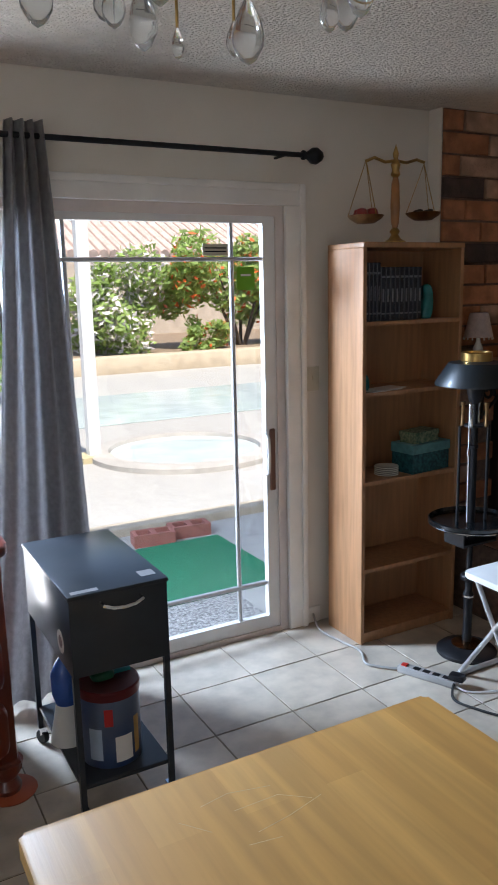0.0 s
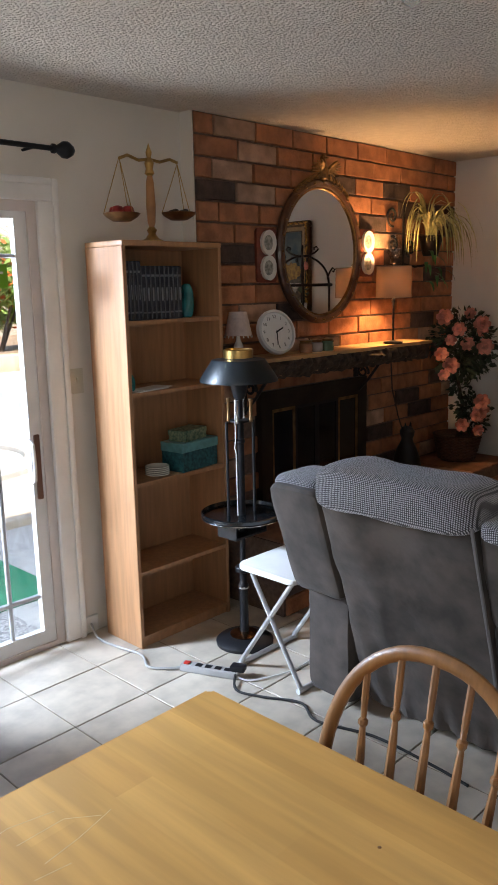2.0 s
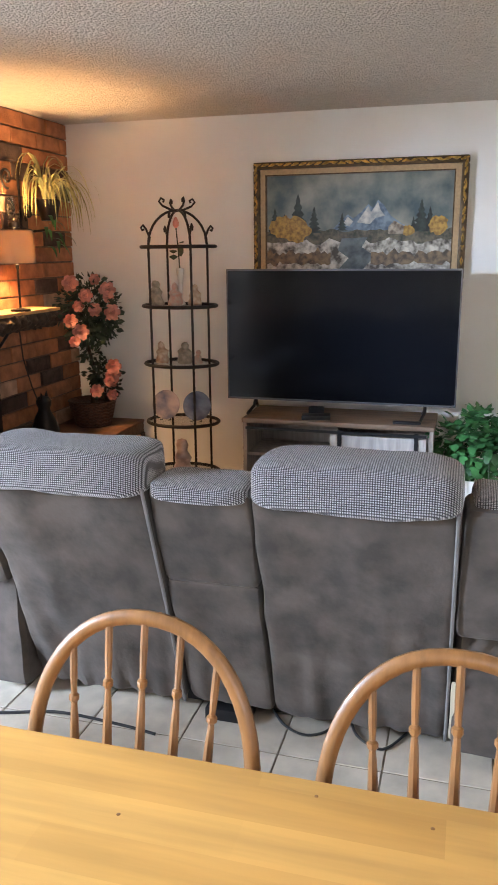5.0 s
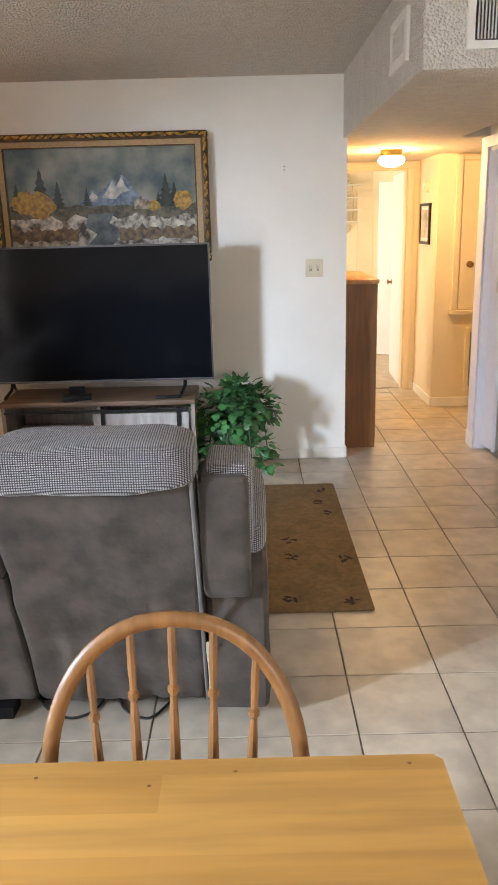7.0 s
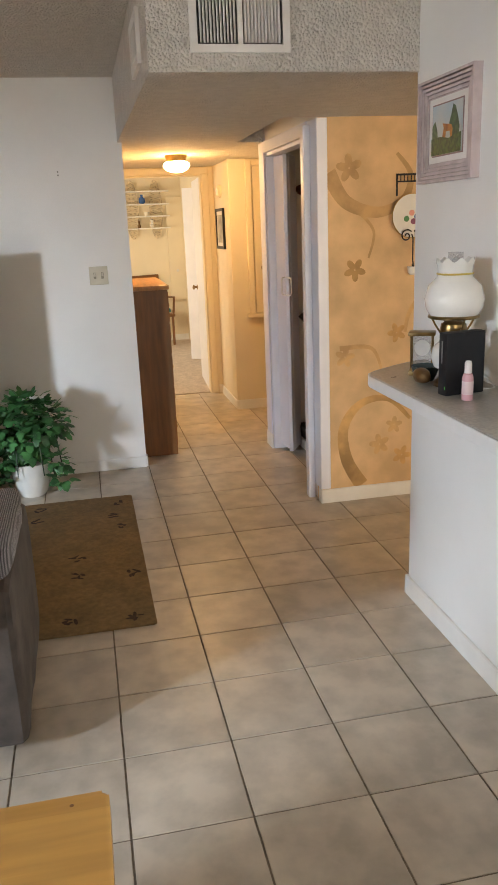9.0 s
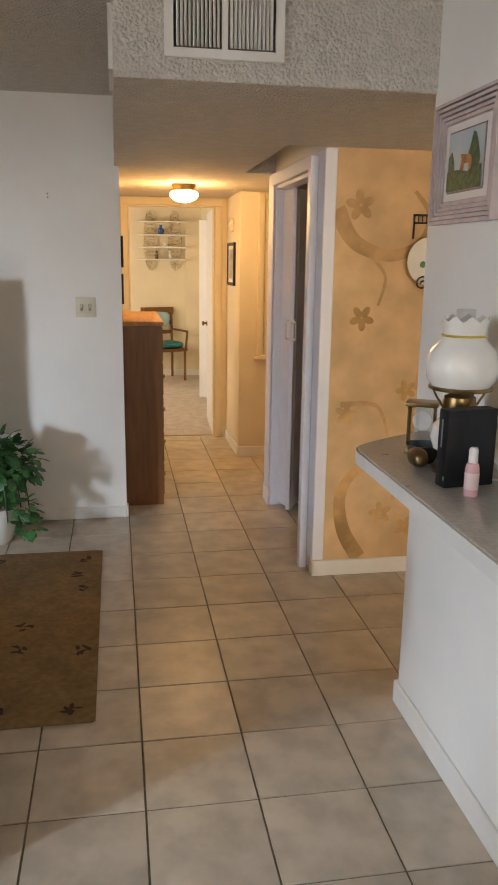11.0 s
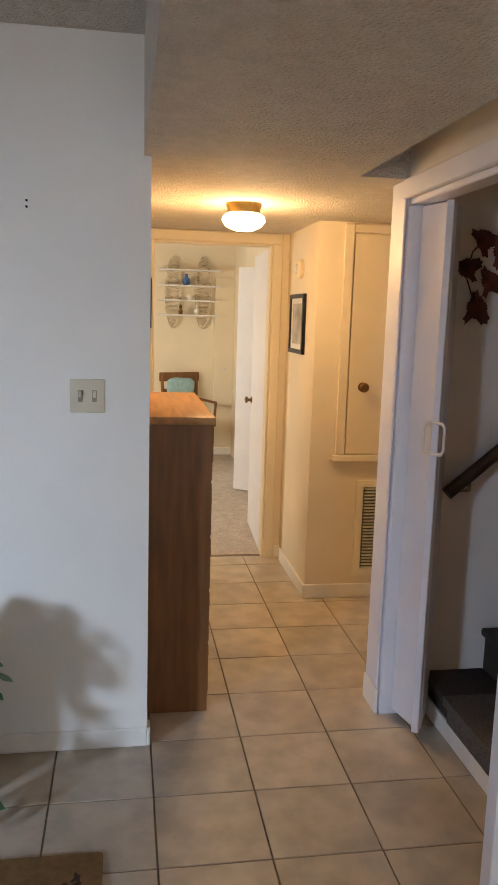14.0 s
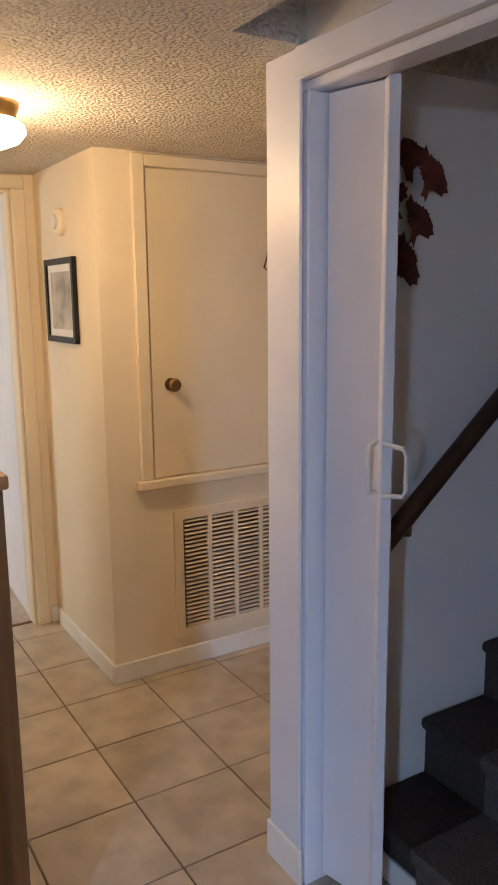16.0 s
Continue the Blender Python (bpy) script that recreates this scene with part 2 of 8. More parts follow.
MIRROR = mat("mirror_silver", (0.86, 0.86, 0.86), 0.01, 0.0, 1, metal=1.0)
PORC = mat("white_porcelain", (0.78, 0.76, 0.71), 0.18, 0.04, 10, coat=0.4)
PLASTW = mat("white_plastic", (0.76, 0.75, 0.73), 0.35, 0.03, 10)
IVORY = mat("ivory_plastic", (0.62, 0.57, 0.45), 0.4, 0.04, 10)
CURT = mat("grey_curtain_cloth", (0.29, 0.28, 0.285), 0.9, 0.10, 40, 0.2, 300, sheen=0.3)
RUBBER = mat("black_rubber", (0.02, 0.02, 0.02), 0.7, 0.2, 20)
COUNTER = mat("laminate_counter", (0.42, 0.38, 0.33), 0.3, 0.12, 90, stain=0.04)
CARPET = mat("brown_carpet", (0.055, 0.040, 0.032), 1.0, 0.3, 120, 0.6, 400, stain=0.15)
RUNNER = mat("taupe_runner", (0.12, 0.105, 0.095), 1.0, 0.25, 120, 0.6, 400, stain=0.12)
BEDCARP = mat("beige_carpet", (0.54, 0.47, 0.41), 1.0, 0.12, 60, 0.6, 300, stain=0.12)
RUGM = mat("tan_rug", (0.23, 0.145, 0.062), 1.0, 0.14, 40, 0.5, 300, stain=0.16)
RUGD = mat("brown_rug_motif", (0.05, 0.026, 0.014), 1.0, 0.3, 60, 0.4, 300)
LEAF = mat("ivy_leaf", (0.045, 0.16, 0.05), 0.45, 0.4, 12, 0.1, 60, each=0.4)
LEAFD = mat("dark_rose_leaf", (0.03, 0.05, 0.028), 0.55, 0.3, 12, each=0.4)
LEAFY = mat("variegated_leaf", (0.42, 0.42, 0.19), 0.5, 0.35, 14, each=0.3)
PINK = mat("salmon_petal", (0.58, 0.25, 0.20), 0.6, 0.25, 14, each=0.25)
WICKER = mat("dark_wicker", (0.085, 0.035, 0.02), 0.6, 0.4, 50, 0.7, 90)
GREYOAK = mat("grey_washed_oak", (0.27, 0.225, 0.195), 0.55, 0.25, 5, 0.1, 40, stretch=(7, 7, 0.8), stain=0.1)
GREYTOP = mat("brown_washed_oak", (0.19, 0.125, 0.085), 0.5, 0.25, 5, 0.1, 40, stretch=(7, 0.8, 7), stain=0.1)
MAPLE = mat("dried_maple_leaf", (0.11, 0.024, 0.013), 0.8, 0.4, 20, each=0.4)
BARK = mat("bark_edge", (0.055, 0.036, 0.024), 0.85, 0.5, 30, 0.9, 50)
SLAB = mat("live_edge_wood", (0.50, 0.30, 0.14), 0.45, 0.25, 4, 0.08, 40, stretch=(0.6, 7, 7), stain=0.15)


# ---- shapes ----
def bm_box(bm, x0, x1, y0, y1, z0, z1, bevel=0.0, seg=2):
    r = bmesh.ops.create_cube(bm, size=1, matrix=Matrix.Translation(((x0 + x1) / 2, (y0 + y1) / 2, (z0 + z1) / 2)) @ Matrix.Diagonal((abs(x1 - x0), abs(y1 - y0), abs(z1 - z0), 1)))
    if bevel:
        ed = list({e for v in r["verts"] for e in v.link_edges})
        bmesh.ops.bevel(bm, geom=ed, offset=bevel, segments=seg, affect="EDGES", profile=0.5)
    return bm


def box(x0, x1, y0, y1, z0, z1, bevel=0.0, seg=2):
    return bm_box(bmesh.new(), x0, x1, y0, y1, z0, z1, bevel, seg)


def boxes(*rows):
    bm = bmesh.new()
    for r in rows:
        bm_box(bm, *r)
    return bm


def lathe(profile, seg=24, bm=None, place=(0, 0, 0), ex=1.0, ey=1.0):
    """A turned body from (radius, height) pairs round z."""
    bm = bm or bmesh.new()
    rings = []
    for r, z in profile:
        rings.append([bm.verts.new((place[0] + ex * r * math.cos(2 * math.pi * k / seg), place[1] + ey * r * math.sin(2 * math.pi * k / seg), place[2] + z)) for k in range(seg)])
    for a, b in zip(rings, rings[1:]):
        for k in range(seg):
            bm.faces.new((a[k], a[(k + 1) % seg], b[(k + 1) % seg], b[k]))
    if profile[0][0] > 1e-4:
        bm.faces.new(rings[0][::-1])
    if profile[-1][0] > 1e-4:
        bm.faces.new(rings[-1])
    bmesh.ops.remove_doubles(bm, verts=[v for g in (rings[0], rings[-1]) for v in g], dist=1e-5)
    return bm


def tube(points, r, seg=8, bm=None, closed=False):
    """A rod along points; r: one radius or one for each point."""
    bm = bm or bmesh.new()
    pts = [Vector(p) for p in points]
    n = len(pts)
    rad = r if isinstance(r, (list, tuple)) else [r] * n
    rings, side = [], None
    for i, p in enumerate(pts):
        a, b = pts[i - 1 if (i or closed) else 0], pts[(i + 1) % n if (i < n - 1 or closed) else n - 1]
        d = (b - a).normalized()
        if side is None:
            side = d.orthogonal().normalized()
        side = (side - d * side.dot(d)).normalized()
        up = d.cross(side)
        rings.append([bm.verts.new(p + rad[i] * (math.cos(2 * math.pi * k / seg) * side + math.sin(2 * math.pi * k / seg) * up)) for k in range(seg)])
    for i in range(n if closed else n - 1):
        a, b = rings[i], rings[(i + 1) % n]
        for k in range(seg):
            bm.faces.new((a[k], a[(k + 1) % seg], b[(k + 1) % seg], b[k]))
    if not closed:
        bm.faces.new(rings[0][::-1]), bm.faces.new(rings[-1])
    return bm


def arc(cx, cz, r, a0, a1, n=12, y=0.0):
    return [(cx + r * math.cos(radians(a0 + (a1 - a0) * k / n)), y, cz + r * math.sin(radians(a0 + (a1 - a0) * k / n))) for k in range(n + 1)]


def spiral(cx, cz, r0, r1, a0, a1, n=20, y=0.0):
    return [(cx + (r0 + (r1 - r0) * k / n) * math.cos(radians(a0 + (a1 - a0) * k / n)), y, cz + (r0 + (r1 - r0) * k / n) * math.sin(radians(a0 + (a1 - a0) * k / n))) for k in range(n + 1)]


def slab(outline, z0, z1, bevel=0.0):
    """A plate from a flat outline."""
    bm = bmesh.new()
    low = [bm.verts.new((x, y, z0)) for x, y in outline]
    top = [bm.verts.new((x, y, z1)) for x, y in outline]
    bm.faces.new(low[::-1]), bm.faces.new(top)
    n = len(outline)
    for k in range(n):
        bm.faces.new((low[k], low[(k + 1) % n], top[(k + 1) % n], top[k]))
    if bevel:
        bmesh.ops.bevel(bm, geom=[e for e in bm.edges if abs(e.verts[0].co.z - e.verts[1].co.z) < 1e-6], offset=bevel, segments=3, affect="EDGES", profile=0.5)
    return bm


def rounded(x0, x1, y0, y1, r, n=6):
    out = []
    for cx, cy, a in ((x1 - r, y1 - r, 0), (x0 + r, y1 - r, 90), (x0 + r, y0 + r, 180), (x1 - r, y0 + r, 270)):
        out += [(cx + r * math.cos(radians(a + 90 * k / n)), cy + r * math.sin(radians(a + 90 * k / n))) for k in range(n + 1)]
    return out


def pillow(x0, x1, y0, y1, z0, z1, puff=0.25, n=10, wob=0.0, seed=0):
    """A stuffed block: rounded, slightly swollen, with soft creases."""
    bm = bmesh.new()
    bmesh.ops.create_cube(bm, size=2)
    bmesh.ops.subdivide_edges(bm, edges=bm.edges[:], cuts=n, use_grid_fill=True)
    c, h = Vector(((x0 + x1) / 2, (y0 + y1) / 2, (z0 + z1) / 2)), Vector(((x1 - x0) / 2, (y1 - y0) / 2, (z1 - z0) / 2))
    e = 2 / puff
    for v in bm.verts:
        p = v.co.copy()
        k = (abs(p.x) ** e + abs(p.y) ** e + abs(p.z) ** e) ** (-1 / e)
        p *= k
        q = Vector((p.x * h.x, p.y * h.y, p.z * h.z)) + c
        if wob:
            q += wob * noise.noise_vector(q * 7 + Vector((seed, seed, 0)))
        v.co = q
    return bm


def mesh_of(name, bm, material, smooth=35):
    me = bpy.data.meshes.new(name)
    bmesh.ops.recalc_face_normals(bm, faces=bm.faces[:])
    bm.to_mesh(me)
    bm.free()
    me.materials.append(material)
    if smooth:
        me.polygons.foreach_set("use_smooth", [True] * len(me.polygons))
        me.set_sharp_from_angle(angle=radians(smooth))
    return me


def part(name, bm, material, parent=None, label="", smooth=35):
    """One bmesh as one object under a thing or a part."""
    ob = new(name, mesh_of(name, bm, material, smooth))
    ob.parent = parent
    if label:
        ob["label"] = label
    return ob


def thing(name, label, category, m=None, group=""):
    ob = new(name)
    ob.empty_display_size = 0.1
    if m is not None:
        ob.matrix_basis = m
    return tagged(ob, label, category, group)


def struct(name, bm, material, label="", category="", smooth=35):
    ob = part(name, bm, material, None, "", smooth)
    return tagged(ob, label, category, "", "structure")

# ---- the place ----
CEIL, LOW = 2.50, 2.125
struct("floor", box(-1.8, 7.56, -3.7, 3.06, -0.20, -0.004), GROUT, "dark sanded grout bed under ceramic floor tiles", "floor")
struct("bedroom_floor", box(7.56, 11.6, -3.0, 1.2, -0.20, 0.006), BEDCARP, "beige cut-pile carpet in the bedroom", "carpet")
# north wall with the patio door
struct("wall_north", boxes((-1.8, -0.52, 3.06, 3.20, -0.2, CEIL), (1.89, 5.42, 3.06, 3.20, -0.2, CEIL), (-0.52, 1.89, 3.06, 3.20, 2.03, CEIL)), WALL, "cream painted wall round the patio door", "wall")
struct("wall_east", box(5.262, 5.42, -0.70, 3.06, 0, CEIL), WALLW, "white painted wall behind the television", "wall")
# Both openings in this wall are added out of view for the fill lamps.
struct("wall_west", boxes((-1.92, -1.80, -0.2, 3.20, -0.2, CEIL), (-1.92, -1.80, -2.2, -1.3, -0.2, CEIL), (-1.92, -1.80, -1.3, -0.2, -0.2, 1.0), (-1.92, -1.80, -1.3, -0.2, 2.1, CEIL), (-1.92, -1.80, -3.7, -3.4, -0.2, CEIL), (-1.92, -1.80, -3.4, -2.2, -0.2, 0.95), (-1.92, -1.80, -3.4, -2.2, 2.05, CEIL)), WALL, "cream painted wall", "wall")
struct("wall_south", box(-1.80, 2.98, -1.79, -1.67, 0, CEIL), WALLW, "white painted wall above the breakfast bar", "wall")
struct("wall_kitchen_end", box(-1.80, 4.19, -3.82, -3.70, 0, CEIL), WALL, "cream painted wall", "wall")
FLOWERW = mat("sponged_plaster", (0.67, 0.44, 0.235), 0.8, 0.13, 5, 0.1, 150, stain=0.10)
struct("wall_stencilled", box(4.19, 4.30, -3.70, -1.652, 0, LOW), FLOWERW, "tan sponged wall with stencilled vines and flowers", "wall")
struct("wall_hall_north", box(5.42, 7.50, -0.70, -0.58, 0, CEIL), HALLP, "cream painted hall wall", "wall")
struct("wall_hall_end", boxes((7.50, 7.60, -0.78, -0.58, 0, CEIL), (7.50, 7.60, -1.75, -1.54, 0, CEIL), (7.50, 7.60, -1.54, -0.78, 2.06, CEIL)), HALLP, "cream painted hall wall round the bedroom door", "wall")
struct("wall_hall_jog", box(6.73, 7.50, -1.77, -1.645, 0, CEIL), HALLP, "cream painted hall wall", "wall")
struct("wall_access", box(6.73, 6.83, -3.1, -1.77, 0, CEIL), HALLP, "cream painted wall with a closet hatch", "wall")
struct("wall_side_hall_end", box(5.40, 6.83, -3.2, -3.1, 0, CEIL), HALLP, "cream painted wall", "wall")
struct("wall_stair_east", box(5.42, 5.55, -3.1, -1.65, 0, CEIL), WALLW, "white painted wall along the stairs", "wall")
struct("wall_stair_header", boxes((4.302, 5.42, -1.75, -1.652, 2.06, CEIL), (4.302, 4.36, -1.75, -1.652, 0, 2.06), (4.19, 4.302, -1.75, -1.652, LOW + 0.002, CEIL)), WALLW, "white painted wall above the closet door", "wall")
struct("wall_stair_end", box(4.30, 5.42, -5.2, -5.1, 0, 4.2), WALL, "painted wall at the top of the stairs", "wall")
struct("wall_stair_west", box(4.20, 4.30, -5.1, -1.75, LOW, 4.2), WALL, "painted wall beside the stairs", "wall")
struct("wall_stair_east_upper", box(5.42, 5.52, -5.1, -3.1, 0, 4.2), WALL, "painted wall beside the stairs", "wall")
struct("wall_stair_upper", boxes((4.20, 5.42, -1.75, -1.652, CEIL, 4.2), (5.42, 5.52, -3.1, -1.652, CEIL, 4.2)), WALL, "painted wall above the stairs", "wall")
struct("ceiling_stair", box(4.2, 5.52, -5.2, -1.65, 4.2, 4.3), POP, "ceiling over the stairs", "ceiling")
struct("wall_bedroom_far", box(11.35, 11.5, -3.0, 1.2, 0, 2.5), HALLP, "cream painted bedroom wall", "wall")
struct("wall_bedroom_north", boxes((7.50, 8.6, 1.1, 1.2, 0, 2.5), (10.2, 11.5, 1.1, 1.2, 0, 2.5), (8.6, 10.2, 1.1, 1.2, 0, 0.8), (8.6, 10.2, 1.1, 1.2, 2.0, 2.5)), HALLP, "cream painted bedroom wall", "wall")
struct("wall_bedroom_south", boxes((7.60, 8.7, -1.95, -1.83, 0, 2.5), (8.7, 10.5, -1.95, -1.83, 2.05, 2.5), (10.5, 11.35, -1.95, -1.83, 0, 2.5), (8.6, 10.6, -2.6, -2.5, 0, 2.5)), HALLP, "cream painted bedroom wall with a closet", "wall")
struct("wall_bedroom_west", boxes((7.50, 7.60, -0.58, 1.1, 0, 2.5), (7.50, 7.60, -3.0, -1.75, 0, 2.5)), HALLP, "cream painted bedroom wall", "wall")
struct("ceiling_bedroom", box(7.50, 11.5, -3.0, 1.2, 2.5, 2.6), POP, "white textured bedroom ceiling", "ceiling")
# ceilings
struct("ceiling", boxes((-1.92, 5.42, -3.82, -1.74, CEIL, CEIL + 0.1), (-1.92, 5.42, -1.652, 3.2, CEIL, CEIL + 0.1), (-1.92, 4.2, -1.74, -1.652, CEIL, CEIL + 0.1)), POP, "off-white popcorn ceiling", "ceiling")
struct("ceiling_soffit", boxes((2.97, 5.262, -1.46, -0.674, LOW, CEIL), (2.97, 4.19, -3.70, -1.46, LOW, CEIL)), POP, "dropped popcorn-textured duct soffit", "ceiling")
struct("ceiling_hall", boxes((5.262, 7.50, -1.46, -0.70, LOW, LOW + 0.3), (5.40, 6.73, -3.1, -1.46, LOW, LOW + 0.3), (6.73, 7.50, -1.645, -1.46, LOW, LOW + 0.3)), POP, "low popcorn-textured hall ceiling", "ceiling")
# Out of view; edge and height are set so its shade ends at the kerb.
struct("roof", boxes((-2.4, 12, -1.62, 3.7, 2.78, 2.88), (-2.4, 12, -6, -1.60, 4.4, 4.5), (-2.4, 12, -1.62, -1.60, 2.88, 4.4)), mat("roofing", (0.2, 0.17, 0.15), 0.9), "unseen flat roof set to shade the patio", "roof")


def boards(name, label, category, rows, material, bevel=0.004, seg=1):
    """Trim made of separate boards."""
    root = tagged(new(name), label, category, "", "structure")
    for r in rows:
        part("board", box(*r, bevel, seg), material, root)
    return root


def baseboard(name, rows, material=TRIM):
    return boards(name, "white painted wooden skirting board", "baseboard", rows, material)


baseboard("baseboard", [(1.99, 2.07, 3.048, 3.06, 0, 0.085), (5.25, 5.262, -0.70, 2.40, 0.007, 0.08), (-1.8, 2.98, -1.67, -1.655, 0, 0.09), (2.98, 2.993, -1.79, -1.655, 0, 0.09),
                        (4.176, 4.19, -3.5, -1.64, 0, 0.085), (4.176, 4.24, -1.652, -1.638, 0, 0.085), (6.716, 6.73, -3.1, -1.634, 0, 0.085), (6.73, 7.44, -1.645, -1.632, 0, 0.085), (7.487, 7.50, -1.645, -1.61, 0, 0.085),
                        (5.40, 5.562, -1.65, -1.636, 0, 0.11), (5.55, 5.563, -3.1, -1.65, 0, 0.11), (5.25, 5.313, -0.713, -0.70, 0.007, 0.08), (11.335, 11.35, -1.83, 1.1, 0, 0.09)])


# patio door
def casing(name, rows):
    return boards(name, "white painted moulded wooden casing", "trim", rows, TRIM, 0.006, 2)


casing("door_casing_patio", [(1.885, 1.985, 3.035, 3.06, 0, 2.03), (-0.62, 1.985, 3.035, 3.06, 2.03, 2.125), (-0.62, -0.52, 3.035, 3.06, 0, 2.03), (1.955, 1.985, 3.022, 3.035, 0, 2.125), (-0.62, 1.955, 3.022, 3.035, 2.095, 2.125)])
GLASS = pane("window_glass")
pd = tagged(new("door_1"), "white framed sliding glass patio door, closed", "patio door", "", "structure")
part("door_frame", boxes((1.845, 1.888, 3.064, 3.18, 0.0, 2.03), (-0.52, -0.475, 3.064, 3.18, 0.0, 2.03), (-0.475, 1.845, 3.064, 3.18, 1.985, 2.03), (-0.475, 1.845, 3.064, 3.18, -0.02, 0.02)), mat("pinkish_door_frame", (0.70, 0.62, 0.58), 0.5, 0.05, 8), pd)


def sash(x0, x1, y):
    fr = part("sash", boxes((x0, x0 + 0.06, y, y + 0.035, 0.02, 1.985), (x1 - 0.06, x1, y, y + 0.035, 0.02, 1.985), (x0 + 0.06, x1 - 0.06, y, y + 0.035, 0.02, 0.085), (x0 + 0.06, x1 - 0.06, y, y + 0.035, 1.955, 1.985)), PLASTW, pd)
    g = part("pane", box(x0 + 0.06, x1 - 0.06, y + 0.014, y + 0.018, 0.085, 1.955), GLASS, fr)
    g.visible_shadow = False
    for mx in (x0 + 0.22, x1 - 0.215):
        part("muntin", box(mx - 0.009, mx + 0.009, y + 0.006, y + 0.026, 0.085, 1.955, 0.003, 1), ALU, fr)
    for mz in (0.255, 1.80):
        part("muntin", box(x0 + 0.06, x1 - 0.06, y + 0.004, y + 0.028, mz - 0.009, mz + 0.009, 0.003, 1), ALU, fr)
    return fr


s1 = sash(0.66, 1.845, 3.075)
sash(-0.475, 0.70, 3.13)
hd = part("handle", tube([(1.775, 3.07, 0.80), (1.775, 3.035, 0.82), (1.775, 3.03, 0.90), (1.775, 3.035, 0.98), (1.775, 3.07, 1.0)], 0.009), PLASTW, s1)
part("latch_plate", box(1.80, 1.83, 3.065, 3.075, 0.72, 1.02, 0.004, 1), mat("brown_latch", (0.12, 0.05, 0.03), 0.5), s1)
# This window is out of view, added around the dining fill lamp.
dw = tagged(new("window_1"), "unseen white framed window added at the dining end", "window", "", "structure")
part("window_frame", boxes((-1.84, -1.79, -1.30, -1.25, 1.0, 2.1), (-1.84, -1.79, -0.25, -0.20, 1.0, 2.1), (-1.84, -1.79, -1.25, -0.25, 1.0, 1.05), (-1.84, -1.79, -1.25, -0.25, 2.05, 2.1), (-1.835, -1.80, -0.765, -0.735, 1.05, 2.05)), PLASTW, dw)
part("window_sill", box(-1.80, -1.72, -1.34, -0.16, 0.97, 1.0, 0.006), TRIM, dw)
for y0, y1 in ((-1.25, -0.765), (-0.735, -0.25)):
    part("pane", box(-1.822, -1.818, y0, y1, 1.05, 2.05), GLASS, dw).visible_shadow = False
st = thing("window_sticker", "square green alarm sticker on the patio door glass", "sticker")
part("sheet", box(1.655, 1.745, 3.084, 3.086, 1.665, 1.765), mat("green_sticker", (0.16, 0.42, 0.02), 0.5, 0.05, 10), st)
part("print", boxes((1.675, 1.725, 3.0825, 3.084, 1.725, 1.735)), PLASTW, st)
st2 = thing("window_label", "small yellowed paper label on the glass", "label")
part("sheet", box(1.49, 1.615, 3.084, 3.086, 1.815, 1.865), IVORY, st2)
part("print", boxes((1.50, 1.605, 3.0825, 3.084, 1.845, 1.85), (1.50, 1.605, 3.0825, 3.084, 1.83, 1.835)), BLACK, st2)

# outdoors
CONC = mat("pale_concrete", (0.43, 0.40, 0.36), 0.9, 0.10, 8, 0.3, 120, stain=0.08)
DECK = mat("pebble_deck", (0.44, 0.42, 0.385), 0.9, 0.16, 60, 0.6, 160, stain=0.06)
PEBBLE = mat("exposed_pebbles", (0.30, 0.28, 0.26), 0.8, 0.5, 60, 1.0, 60)
struct("ground", box(-60, 80, 3.2, 120, -0.6, -0.22), DECK, "sunlit gravel and concrete yard", "ground")
struct("patio", box(-6, 12, 3.2, 5.25, -0.22, -0.12), CONC, "concrete patio slab outside the door", "pavement")
struct("patio_threshold", box(-0.6, 2.0, 3.2, 3.85, -0.12, -0.112), PEBBLE, "exposed pebble strip at the door", "pavement")
struct("pool_deck", box(-12, 30, 5.42, 20, -0.22, -0.06), DECK, "bright pebble pool deck", "pavement")
struct("patio_edge", box(-6, 12, 5.25, 5.42, -0.22, -0.055, 0.02), mat("tan_kerb", (0.44, 0.37, 0.28), 0.9, 0.1, 10), "tan concrete edge of the patio", "kerb")
mt = thing("grass_mat", "green artificial turf doormat on the patio", "mat", pose(1.98, 4.35, -0.12, 0, 0, 0))
part("turf", box(-0.52, 0.42, -0.48, 0.55, 0, 0.012, 0.004, 1), mat("turf", (0.02, 0.22, 0.10), 0.95, 0.3, 80, 0.8, 300), mt)
for bx, by, rz in ((1.93, 5.0, -8), (2.23, 5.04, -6)):
    cb = thing("concrete_block", "red hollow paving block lying on the turf mat", "block", pose(bx, by, -0.12, 0, 0, rz), "blocks on the patio")
    bm = boxes((-0.15, 0.15, -0.075, -0.05, 0, 0.09), (-0.15, 0.15, 0.05, 0.075, 0, 0.09), (-0.15, -0.12, -0.05, 0.05, 0, 0.09), (0.12, 0.15, -0.05, 0.05, 0, 0.09), (-0.02, 0.02, -0.05, 0.05, 0, 0.09))
    part("block", bm, mat("red_block", (0.36, 0.13, 0.10), 0.9, 0.15, 20, 0.4, 90), cb)
spa = thing("spa_pool", "round raised spa with pale coping beside the pool", "spa", pose(3.3, 7.5, -0.06))
part("coping", lathe([(1.02, 0), (1.02, 0.05), (0.98, 0.07), (0.82, 0.07), (0.80, 0.0)], 40), CONC, spa)
WATER = mat("pool_water", (0.58, 0.66, 0.66), 0.08, 0.1, 3, 0.2, 12)
part("water", lathe([(0.80, 0.0), (0.80, 0.03)], 40), WATER, spa)
struct("pool", boxes((1.0, 14, 9.6, 12.4, -0.055, -0.045)), WATER, "pale turquoise swimming pool", "water")
